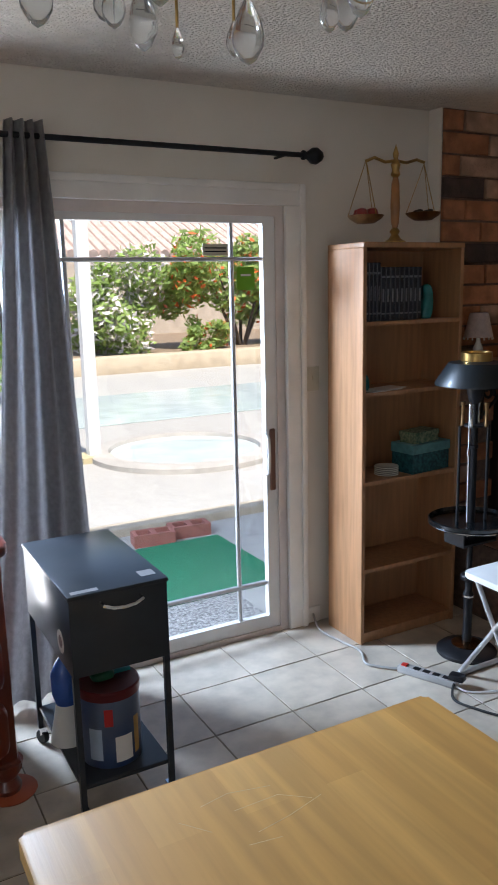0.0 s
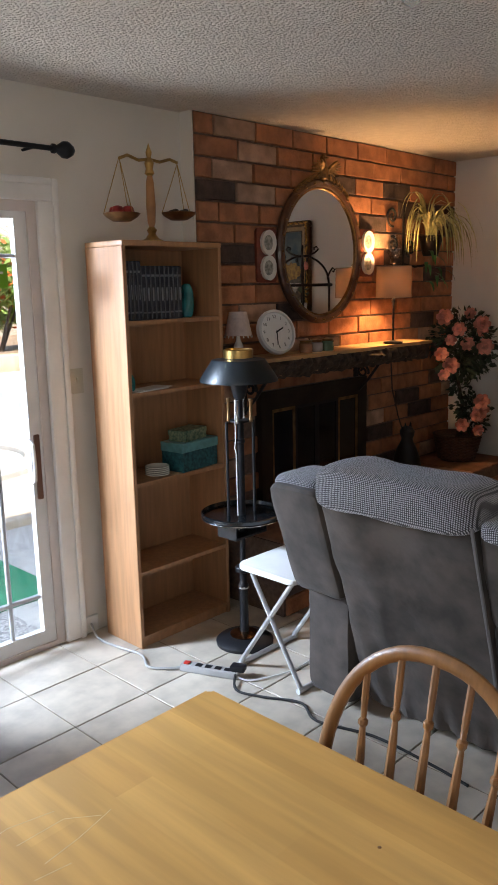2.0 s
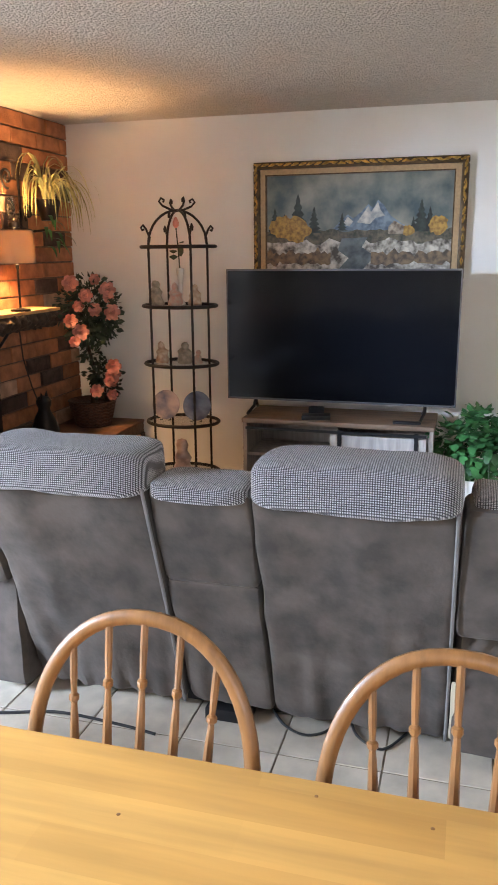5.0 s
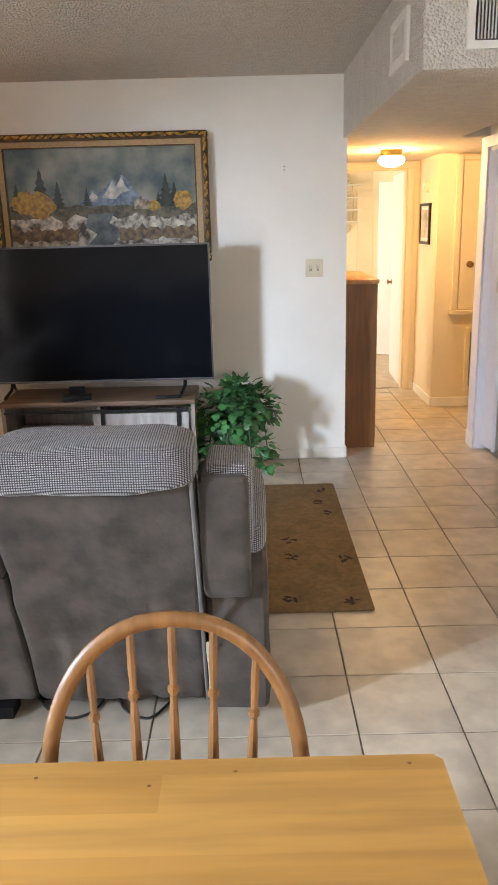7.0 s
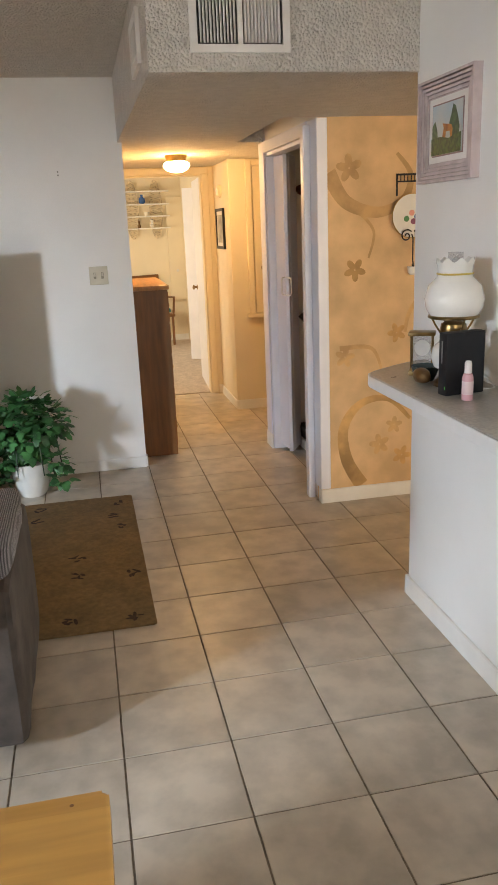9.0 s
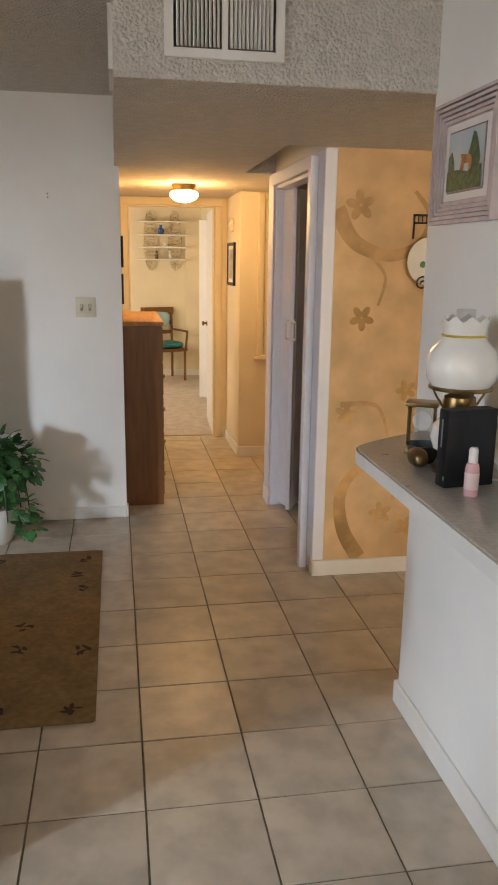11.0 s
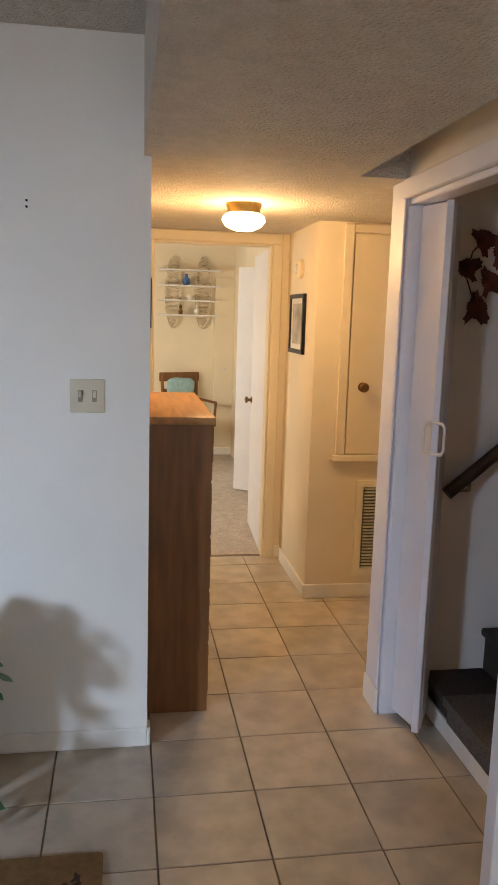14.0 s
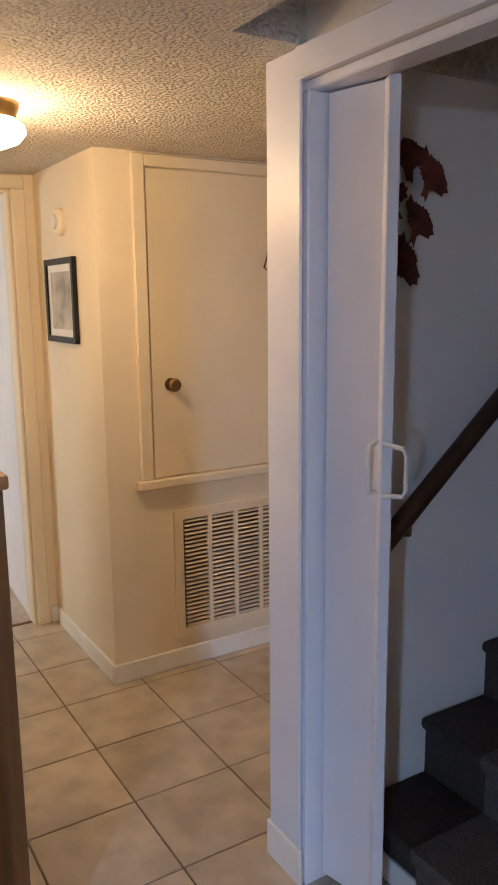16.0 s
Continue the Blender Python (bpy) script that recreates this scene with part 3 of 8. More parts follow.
struct("garden_wall", box(-20, 40, 24, 24.3, -0.2, 2.6), mat("tan_block_wall", (0.48, 0.40, 0.32), 0.9, 0.1, 4, 0.3, 40), "tan block wall behind the garden", "wall")
struct("planter_kerb", box(-12, 34, 15.6, 16.1, -0.1, 0.30, 0.05), mat("sand_planter", (0.52, 0.42, 0.30), 0.9, 0.1, 6), "sand-coloured raised planter edge", "kerb")
struct("planter_soil", box(-12, 34, 16.1, 24, -0.1, 0.24), mat("soil", (0.25, 0.18, 0.12), 0.95, 0.2, 10, 0.5, 40), "bare planter soil", "ground")
po = thing("patio_post", "white square patio roof post on the deck", "post", pose(2.35, 7.7, -0.06))
part("post", boxes((-0.06, 0.06, -0.06, 0.06, 0, 2.9)), PLASTW, po)
part("foot", boxes((-0.16, 0.16, -0.16, 0.16, 0, 0.06)), mat("tan_foot", (0.5, 0.42, 0.25), 0.8), po)
nh = thing("neighbour_house", "pale house with a scalloped tile roof beyond the garden wall", "house", pose(0, 0, 0))
part("wall", box(-6, 34, 30, 36, -0.2, 3.0), CONC, nh)
bm = bmesh.new()
for k in range(100):
    tube([(-7 + k * 0.42, 29.4, 3.05), (-7 + k * 0.42, 33, 4.5)], 0.2, 8, bm)
part("roof", bm, mat("pale_roof_tile", (0.55, 0.42, 0.36), 0.8, 0.15, 4), nh)


def shrub(name, label, place, w, d, h, leaf, n, size, flowers=None, stem=True, low=0.0, share=0.06):
    root = thing(name, label, "bush", pose(*place))
    rnd = random.Random(sum(map(ord, name)) + int(place[0] * 10))
    if stem:
        bm = bmesh.new()
        for k in range(5):
            a = k * 1.3
            tube([(0.08 * math.cos(a), 0.08 * math.sin(a), 0), (0.2 * w * math.cos(a), 0.2 * d * math.sin(a), h * 0.5), (0.35 * w * math.cos(a), 0.35 * d * math.sin(a), h * 0.8)], [0.05, 0.03, 0.01], 6, bm)
        part("trunk", bm, BARK, root)
    verts, faces, fv, ff = [], [], [], []
    lumps = [(rnd.uniform(-0.5, 0.5) * w, rnd.uniform(-0.5, 0.5) * d, rnd.uniform(low, 1) * h, rnd.uniform(0.16, 0.3) * min(w, h)) for _ in range(16)]
    for k in range(n):
        cx, cy, cz, r = rnd.choice(lumps)
        v = Vector((rnd.gauss(0, 1), rnd.gauss(0, 1), rnd.gauss(0, 1))).normalized() * r * rnd.uniform(0.55, 1.1)
        p = Vector((cx, cy, max(0.02, cz + v.z))) + Vector((v.x, v.y, 0))
        a = Vector((rnd.uniform(-1, 1), rnd.uniform(-1, 1), rnd.uniform(-1, 1))).normalized()
        b = a.orthogonal().normalized()
        s = size * rnd.uniform(0.6, 1.3)
        V, F = (fv, ff) if flowers and rnd.random() < share else (verts, faces)
        i = len(V)
        V += [p - a * s, p + b * s * 0.45, p + a * s, p - b * s * 0.45]
        F.append((i, i + 1, i + 2, i + 3))
    for nm, V, F, m in (("crown", verts, faces, leaf), ("blossom", fv, ff, flowers)):
        if F:
            me = bpy.data.meshes.new(nm)
            me.from_pydata([tuple(v) for v in V], [], F)
            me.materials.append(m)
            ob = new(nm, me)
            ob.parent = root
    return root


LGREEN = mat("garden_leaf", (0.27, 0.38, 0.11), 0.6, 0.35, 6, each=0.4)
lt, lm = LGREEN.node_tree.nodes.new("ShaderNodeBsdfTranslucent"), LGREEN.node_tree.nodes.new("ShaderNodeMixShader")
lt.inputs[0].default_value, lm.inputs[0].default_value = (0.42, 0.55, 0.12, 1), 0.45
lk = LGREEN.node_tree.links
lk.new(LGREEN.node_tree.nodes["Principled BSDF"].outputs[0], lm.inputs[1]), lk.new(lt.outputs[0], lm.inputs[2]), lk.new(lm.outputs[0], LGREEN.node_tree.nodes["Material Output"].inputs[0])
# Pale blossoms, made more numerous to paint the bush's sunlit highlights.
WHITEB = mat("pale_blossom_highlight", (0.7, 0.62, 0.62), 0.7, 0.1, 6, each=0.15)
REDB = mat("orange_blossom", (0.75, 0.12, 0.02), 0.6, 0.1, 6)
shrub("oleander_bush", "tall green oleander by the garden wall, pale flowers doubling as highlights", (5.9, 17.4, 0.22), 2.4, 1.2, 2.0, LGREEN, 7000, 0.10, WHITEB, False, share=0.35)
shrub("flowering_tree", "green garden tree with orange blossom", (9.4, 17.6, 0.22), 3.4, 1.6, 2.5, LGREEN, 9000, 0.11, REDB, True, 0.25, 0.08)
shrub("flower_bed", "low green plants with orange flowers", (8.3, 17.0, 0.22), 1.6, 0.6, 0.7, LGREEN, 1400, 0.08, REDB, False)
shrub("hedge_shrub", "dense green shrub by the fence", (2.6, 12.2, -0.06), 1.0, 1.0, 2.9, LGREEN, 3600, 0.09, None)

# ---- dining end ----
dt = thing("dining_table", "varnished pine dining table with rounded corners and scratches", "table", pose(0.66, 0.43, 0))
part("tabletop", slab(rounded(-0.456, 0.462, -0.778, 0.775, 0.012), 0.715, 0.753, 0.008), TOPW, dt)
for kx, ky in ((0.43, -0.43), (0.40, -0.29), (0.425, -0.10), (0.44, -0.72), (0.30, 0.2)):
    part("dent", lathe([(0.0, 0), (0.004, 0.0), (0.003, 0.0006), (0, 0.0007)], 8, None, (kx, ky, 0.7528)), BEECH, dt)
SCRATCH = mat("scratched_varnish", (0.66, 0.47, 0.25), 0.7, 0.1, 30)
for line in ([(-0.15, 0.68), (-0.09, 0.69), (-0.01, 0.67)], [(-0.10, 0.64), (-0.01, 0.64), (0.04, 0.60)], [(-0.09, 0.57), (-0.02, 0.58), (0.06, 0.60)], [(-0.12, 0.55), (-0.06, 0.54)], [(-0.20, 0.66), (-0.16, 0.61)]):
    part("scratch", tube([(x, y, 0.7522) for x, y in line], 0.0012, 5), SCRATCH, dt)
part("apron", boxes((-0.38, 0.38, -0.70, -0.68, 0.62, 0.715), (-0.38, 0.38, 0.68, 0.70, 0.62, 0.715), (-0.38, -0.36, -0.68, 0.68, 0.62, 0.715), (0.36, 0.38, -0.68, 0.68, 0.62, 0.715)), PINE, dt)
for sx in (-1, 1):
    for sy in (-1, 1):
        part("leg", lathe([(0.022, 0), (0.03, 0.1), (0.036, 0.3), (0.026, 0.5), (0.038, 0.56), (0.038, 0.715)], 16, None, (sx * 0.34, sy * 0.66, 0)), PINE, dt)


def windsor(m, label):
    ch = thing("dining_chair", label, "chair", m, "chairs round the table")
    bm = slab([(0.21 * math.copysign(abs(math.cos(a)) ** 0.7, math.cos(a)), 0.215 * math.copysign(abs(math.sin(a)) ** 0.7, math.sin(a))) for a in (2 * math.pi * k / 32 for k in range(32))], 0.425, 0.46, 0.01)
    part("seat", bm, BEECH, ch)
    bow = []
    for k in range(29):
        a = math.pi * k / 28
        y, z = 0.227 * math.copysign(abs(math.cos(a)) ** 0.9, math.cos(a)), 0.67 + 0.285 * math.sin(a) ** 0.95
        bow.append((0.17 + 0.11 * (z - 0.46) / 0.5, y, z))
    foot = [(0.165, 0.185, 0.45), (0.185, 0.216, 0.57)]
    bow = foot + bow + [(x, -y, z) for x, y, z in foot[::-1]]
    bm = tube(bow, 0.0155, 10)
    for v in bm.verts:
        v.co.x = 0.17 + 0.11 * (v.co.z - 0.46) / 0.5 + (v.co.x - (0.17 + 0.11 * (v.co.z - 0.46) / 0.5)) * 0.8
    part("bow", bm, BEECH, ch)
    for k in range(5):
        y = (k - 2) * 0.0745
        yb = y * 0.82
        top = 0.67 + 0.285 * max(0.0, 1 - (abs(y) / 0.227) ** 2.2) ** 0.48 - 0.004
        pts, rad = [], []
        for f, r in ((0, 0.0075), (0.3, 0.0095), (0.5, 0.0105), (0.66, 0.0085), (0.738, 0.0062), (0.75, 0.0105), (0.768, 0.0105), (0.778, 0.0060), (0.86, 0.0078), (1, 0.0075)):
            z = 0.455 + f * (top - 0.455)
            pts.append((0.17 + 0.11 * (z - 0.46) / 0.5, yb + (y - yb) * f, z)), rad.append(r)
        part("spindle", tube(pts, rad, 8), BEECH, ch)
    for sx, sy in ((-1, -1), (-1, 1), (1, -1), (1, 1)):
        part("leg", tube([(sx * 0.13, sy * 0.13, 0.43), (sx * 0.155, sy * 0.15, 0.28), (sx * 0.16, sy * 0.155, 0.25), (sx * 0.2, sy * 0.185, 0.0)], [0.014, 0.02, 0.015, 0.011], 8), BEECH, ch)
    part("stretcher", tube([(-0.17, -0.165, 0.2), (0.17, -0.165, 0.2)], 0.009), BEECH, ch)
    part("stretcher", tube([(-0.17, 0.165, 0.2), (0.17, 0.165, 0.2)], 0.009), BEECH, ch)
    part("stretcher", tube([(0, -0.165, 0.2), (0, 0.165, 0.2)], 0.009), BEECH, ch)
    return ch


c0 = windsor(pose(0.96, 0.694, 0), "bow-back wooden dining chair tucked under the table")
copy_thing(c0, pose(0.96, 0.110, 0))

# ---- living end ----
# reclining loveseat, seen from behind
SF = thing("loveseat", "grey suede reclining loveseat with tweed headrests and a console", "sofa", pose(0, 0, 0))


def leanbox(y0, y1, z0, z1, thick, puff=0.18, wob=0.004, seed=1, xb=2.33, xt=2.015, n=10, folds=0.0):
    """A panel of the back, leaning to the west as it rises."""
    bm = pillow(0, thick, y0, y1, z0, z1, puff, n, wob, seed)
    for v in bm.verts:
        f = max(0.0, v.co.z - 0.06) / 0.90
        if folds:
            low = max(0.0, 1 - f * 1.5)
            v.co.x += folds * (low * noise.noise(Vector((v.co.y * 17, v.co.z * 3, seed))) + 0.5 * noise.noise(Vector((v.co.y * 5, v.co.z * 9, seed + 3))))
        v.co.x += xb + (xt - xb) * f
    return bm


for y0, y1, sd in ((0.125, 0.705, 1), (1.035, 1.62, 4)):
    bk = part("backrest", leanbox(y0, y1, 0.05, 0.965, 0.16, 0.10, 0.007, sd, n=30, folds=0.030), SUEDE, SF)
    bm = pillow(1.98, 2.24, y0 - 0.004, y1 + 0.004, 0.915, 1.062, 0.34, 18, 0.012, sd + 7)
    part("headrest", bm, TWEED, bk, "black and white tweed headrest pad")
    bm = bmesh.new()
    tube([(2.315, y0 + 0.006, 0.06), (2.17, y0 + 0.004, 0.5), (2.01, y0 + 0.004, 0.95)], 0.006, 6, bm)
    part("piping", bm, mat("grey_piping", (0.19, 0.18, 0.18), 0.8), bk)
    part("seat_cushion", pillow(2.35, 3.1, y0, y1, 0.2, 0.5, 0.4, 8, 0.006, sd), TWEED, SF)
    part("footrest", pillow(3.02, 3.16, y0, y1, 0.06, 0.42, 0.4, 8, 0.004, sd), SUEDE, SF)
part("console_back", leanbox(0.715, 1.025, 0.605, 0.955, 0.16, 0.12, 0.006, 9, n=18, folds=0.014), SUEDE, SF)
part("console_base", leanbox(0.715, 1.025, 0.06, 0.61, 0.16, 0.1, 0.006, 10, n=18, folds=0.022), SUEDE, SF)
part("console_top", pillow(1.995, 2.22, 0.716, 1.024, 0.915, 0.975, 0.4, 12, 0.006, 5), TWEED, SF, "tweed console pad")
for y0, y1, sd in ((-0.075, 0.118, 2), (1.63, 1.86, 3)):
    ya, yb = (y0 + 0.045, y1) if y0 < 0 else (y0, y1)
    part("arm", leanbox(ya, yb, 0.50, 0.955, 0.2, 0.2, 0.005, sd), SUEDE, SF)
    part("arm_base", pillow(2.24, 3.08, y0 - 0.01 * (y0 < 0), y1, 0.05, 0.60, 0.14, 10, 0.006, sd + 5), SUEDE, SF)
    part("arm_pad", pillow(2.3, 2.98, y0 - 0.012, y1 + 0.012, 0.58, 0.70, 0.4, 10, 0.005, sd + 6), TWEED, SF)
    bm = leanbox(ya - 0.012 if y0 < 0 else ya + 0.02, yb - 0.02 if y0 < 0 else yb + 0.012, 0.66, 0.982, 0.26, 0.3, 0.004, sd)
    bmesh.ops.translate(bm, verts=bm.verts[:], vec=(0.035, 0, 0))
    part("wing", bm, TWEED, SF, "tweed facing of the arm")
part("care_strap", leanbox(0.106, 0.121, 0.08, 0.34, 0.006, 0.3, 0.003, 6, 2.305, 1.99), IVORY, SF, "pale strap hanging beside the back")
part("foot", box(2.31, 2.40, 0.80, 0.965, 0, 0.045, 0.004), BLACK, SF)
part("frame", boxes((2.40, 3.0, 0.0, 1.8, 0.05, 0.2)), BLACK, SF)
for fy in (0.0, 0.7, 1.03, 1.78):
    part("foot", box(2.42, 2.52, fy - 0.04, fy + 0.04, 0, 0.06), BLACK, SF)
    part("foot", box(2.9, 2.98, fy - 0.04, fy + 0.04, 0, 0.06), BLACK, SF)

# television, stand, painting
tv = thing("television", "large flat black television switched off on a stand", "television", pose(4.85, 0.923, 0.585))
part("casing", boxes((0.006, 0.035, -0.736, 0.736, 0.087, 0.928), (0.035, 0.07, -0.45, 0.45, 0.12, 0.55)), BLACK, tv)
part("screen", box(0.0, 0.006, -0.727, 0.727, 0.10, 0.918), SCREEN, tv)
part("bezel", boxes((-0.002, 0.006, -0.736, 0.736, 0.087, 0.10), (-0.002, 0.006, -0.736, 0.736, 0.918, 0.928), (-0.002, 0.006, -0.736, -0.727, 0.10, 0.918), (-0.002, 0.006, 0.727, 0.736, 0.10, 0.918)), mat("silver_bezel", (0.12, 0.12, 0.13), 0.35, metal=0.6), tv)
for fy in (-0.55, 0.55):
    part("foot", tube([(-0.11, fy + 0.02, 0.012), (-0.02, fy, 0.05), (0.02, fy, 0.10), (0.05, fy, 0.05), (0.15, fy + 0.02, 0.012)], 0.010), BLACK, tv)
ts = thing("tv_stand", "grey-washed wooden media console with a sliding barn door", "tv stand", pose(4.67, 0.905, 0))
part("top", box(-0.015, 0.43, -0.605, 0.605, 0.555, 0.585, 0.004), GREYTOP, ts)
part("side", box(0, 0.42, -0.60, -0.575, 0.12, 0.555), GREYOAK, ts)
part("side", box(0, 0.42, 0.575, 0.60, 0.12, 0.555), GREYOAK, ts)
part("bottom", box(0, 0.42, -0.575, 0.575, 0.12, 0.145), GREYOAK, ts)
part("back", box(0.405, 0.42, -0.575, 0.575, 0.145, 0.555), GREYOAK, ts)
part("divider", box(0.03, 0.405, -0.01, 0.01, 0.145, 0.555), GREYOAK, ts)
part("shelf", box(0.03, 0.405, 0.01, 0.575, 0.33, 0.35), GREYOAK, ts)
bd = part("door", box(-0.012, 0.008, -0.56, 0.03, 0.15, 0.505), mat("pale_washed_oak", (0.40, 0.37, 0.35), 0.6, 0.2, 6, 0.1, 40, stretch=(6, 6, 0.8)), ts)
for hy in (-0.5, -0.03):
    part("hanger", boxes((-0.022, -0.012, hy - 0.012, hy + 0.012, 0.42, 0.54)), BLACK, bd)
part("rail", boxes((-0.03, -0.022, -0.56, 0.575, 0.518, 0.534)), BLACK, ts)
for sx in (0.03, 0.39):
    for sy in (-0.56, 0.56):
        part("leg", box(sx - 0.014, sx + 0.014, sy - 0.014, sy + 0.014, 0, 0.12), BLACK, ts)

mb = thing("media_box", "small black media box lying on the console", "media player", pose(4.74, 1.04, 0.585, 0, 0, 8))
part("body", box(-0.05, 0.05, -0.09, 0.09, 0, 0.028, 0.005), BLACK, mb)
part("antenna", box(0.03, 0.036, -0.05, 0.05, 0.028, 0.075, 0.002, 1), BLACK, mb)
rc = thing("remote_control", "slim black remote control lying on the console", "remote control", pose(4.72, 0.47, 0.585, 0, 0, 4))
part("body", box(-0.022, 0.022, -0.085, 0.085, 0, 0.016, 0.005), BLACK, rc)

# hall dresser
hd2 = thing("dresser", "tall dark walnut chest of drawers standing against the hall wall", "dresser", pose(5.5, -0.70, 0))
part("body", box(0, 0.92, -0.25, -0.004, 0, 1.19), WALNUT, hd2)
part("top", box(-0.012, 0.932, -0.262, -0.004, 1.19, 1.221, 0.006), WALNUTT, hd2)
for k in range(5):
    dr = part("drawer", box(0.03, 0.89, -0.257, -0.25, 0.06 + k * 0.225, 0.275 + k * 0.225, 0.004, 1), WALNUT, hd2)
    for dx in (0.2, 0.72):
        part("knob", lathe([(0.016, -0.0), (0.014, 0.02)], 10, None, (0, 0, 0)), BRASS, dr).matrix_basis = pose(dx, -0.257, 0.165 + k * 0.225, 90)

# bookcase
bc = thing("bookcase", "tall oak-veneer bookcase with five shelves, half empty", "bookcase", pose(2.075, 2.715, 0))
part("side", box(0, 0.02, 0, 0.27, 0, 1.832, 0.002, 1), OAK, bc)
part("side", box(0.56, 0.58, 0, 0.27, 0, 1.832, 0.002, 1), OAK, bc)
part("top", box(0, 0.58, -0.003, 0.27, 1.832, 1.856, 0.004), OAK, bc)
part("back", box(0.02, 0.56, 0.26, 0.266, 0.0, 1.832), OAK, bc)
for z in (0.055, 0.37, 0.79, 1.20, 1.515):
    part("shelf", box(0.02, 0.56, 0.002, 0.26, z - 0.018, z), OAK, bc)
part("plinth", box(0.02, 0.56, 0.012, 0.028, 0, 0.036), OAK, bc)

# ---- hall, stairs, bedroom ----
def trim_boxes(name, label, rows, material=TRIM, cat="trim"):
    return boards(name, label, cat, rows, material)


trim_boxes("door_casing_closet", "white painted closet door casing", [(4.30, 4.36, -1.640, -1.600, 0, 2.10), (4.186, 4.36, -1.70, -1.64, 0.085, 2.122), (4.36, 5.42, -1.652, -1.632, 2.055, 2.125), (5.405, 5.55, -1.65, -1.640, 0.11, 2.125)], DOORW)
trim_boxes("door_track_closet", "white painted folding door track", [(4.36, 5.42, -1.745, -1.665, 2.035, 2.06), (5.395, 5.42, -1.75, -1.655, 0.0, 2.035), (4.36, 4.375, -1.75, -1.655, 0, 2.035)], DOORW)
bf = tagged(new("door_2"), "white folding closet door, folded open", "folding door", "", "structure")


def leaf_panel(a, b, z0, z1, thick, name):
    va, vb = Vector(a), Vector(b)
    ln = (vb - va).length
    ob = part(name, box(0, ln, -thick / 2, thick / 2, z0, z1, 0.003, 1), DOORW, bf)
    ob.matrix_basis = pose(va.x, va.y, 0, 0, 0, math.degrees(math.atan2(vb.y - va.y, vb.x - va.x)))
    return ob


l1 = leaf_panel((5.388, -1.716), (5.215, -1.756), 0.03, 2.03, 0.028, "leaf")
l2 = leaf_panel((5.19, -1.728), (5.375, -1.84), 0.03, 2.03, 0.028, "leaf")
hx, hy = 5.184, -1.728
part("handle", tube([(hx + 0.012, hy + 0.005, 1.13), (hx - 0.035, hy - 0.012, 1.135), (hx - 0.042, hy - 0.016, 1.15), (hx - 0.042, hy - 0.016, 1.23), (hx - 0.035, hy - 0.012, 1.245), (hx + 0.012, hy + 0.005, 1.25)], 0.006), PLASTW, l2).matrix_basis = l2.matrix_basis.inverted()
part("handle", tube([(5.229, -1.732, 1.13), (5.216, -1.70, 1.135), (5.213, -1.694, 1.15), (5.213, -1.694, 1.23), (5.216, -1.70, 1.245), (5.229, -1.732, 1.25)], 0.006), PLASTW, l1).matrix_basis = l1.matrix_basis.inverted()

# stairs
stair = tagged(new("stairs"), "dark carpeted stairs with a taupe runner", "stairs", "", "structure")
part("skirting", box(4.36, 5.42, -1.865, -1.852, 0, 0.075, 0.003, 1), TRIM, stair)
for k in range(11):
    y, z = -1.865 - 0.245 * k, 0.178 * (k + 1)
    part("step", boxes((4.30, 5.42, y - 0.245 - 0.02, y, 0 if k == 0 else z - 0.2, z - 0.03)), CARPET, stair)
    part("tread", box(4.30, 5.42, y - 0.245, y + 0.025, z - 0.035, z, 0.012, 2), CARPET, stair)
    part("runner", boxes((4.55, 5.18, y - 0.246, y + 0.034, z - 0.03, z + 0.006), (4.55, 5.18, y, y + 0.012, z - 0.178, z - 0.03)), RUNNER, stair, "taupe carpet runner")
rl = thing("handrail", "dark wooden handrail on metal brackets on the stair wall", "handrail")
part("rail", tube([(5.345, -1.86, 0.945), (5.345, -2.33, 1.34), (5.345, -3.0, 1.90)], 0.026, 12), mat("dark_rail_wood", (0.05, 0.025, 0.014), 0.4, 0.3, 12, stretch=(4, 1, 1)), rl)
for y in (-1.95, -2.7):
    z = 0.945 + (-1.86 - y) * 0.838
    part("bracket", tube([(5.345, y, z - 0.02), (5.345, y, z - 0.06), (5.42, y, z - 0.08)], 0.007, 6), BRONZE, rl)


def maple(bm, c, size, turn, tilt=0.0):
    """A five-lobed leaf with toothed edge, hanging in front of the wall x = const."""
    pts = []
    for k in range(40):
        a = 2 * math.pi * k / 40
        r = 0.58 + 0.42 * max(0, math.cos(2.5 * a)) ** 0.8 * (1 if abs(((a + math.pi) % (2 * math.pi)) - math.pi) < 2.6 else 0.3)
        r *= 1 + 0.07 * (-1) ** k
        pts.append((r * size * math.cos(a + turn), r * size * math.sin(a + turn)))
    vs = [bm.verts.new((c[0] - 0.02 * noise.noise(Vector((u * 20, v * 20, turn))) + tilt * u, c[1] + u, c[2] + v)) for u, v in pts]
    mid = bm.verts.new((c[0] - 0.012, c[1], c[2]))
    for k in range(40):
        bm.faces.new((vs[k], vs[(k + 1) % 40], mid))


lv = thing("leaf_garland", "dried dark red maple leaf spray hung on the stair wall", "wall decoration")
for c, s, t in (((5.395, -1.962, 1.920), 0.052, 4.4), ((5.395, -2.037, 1.878), 0.055, 5.0), ((5.395, -1.995, 1.765), 0.052, 4.9), ((5.395, -1.949, 1.663), 0.056, 5.3), ((5.395, -1.900, 1.815), 0.050, 4.0)):
    bm = bmesh.new()
    maple(bm, c, s * 1.25, t)
    part("leaf", bm, MAPLE, lv, smooth=0)
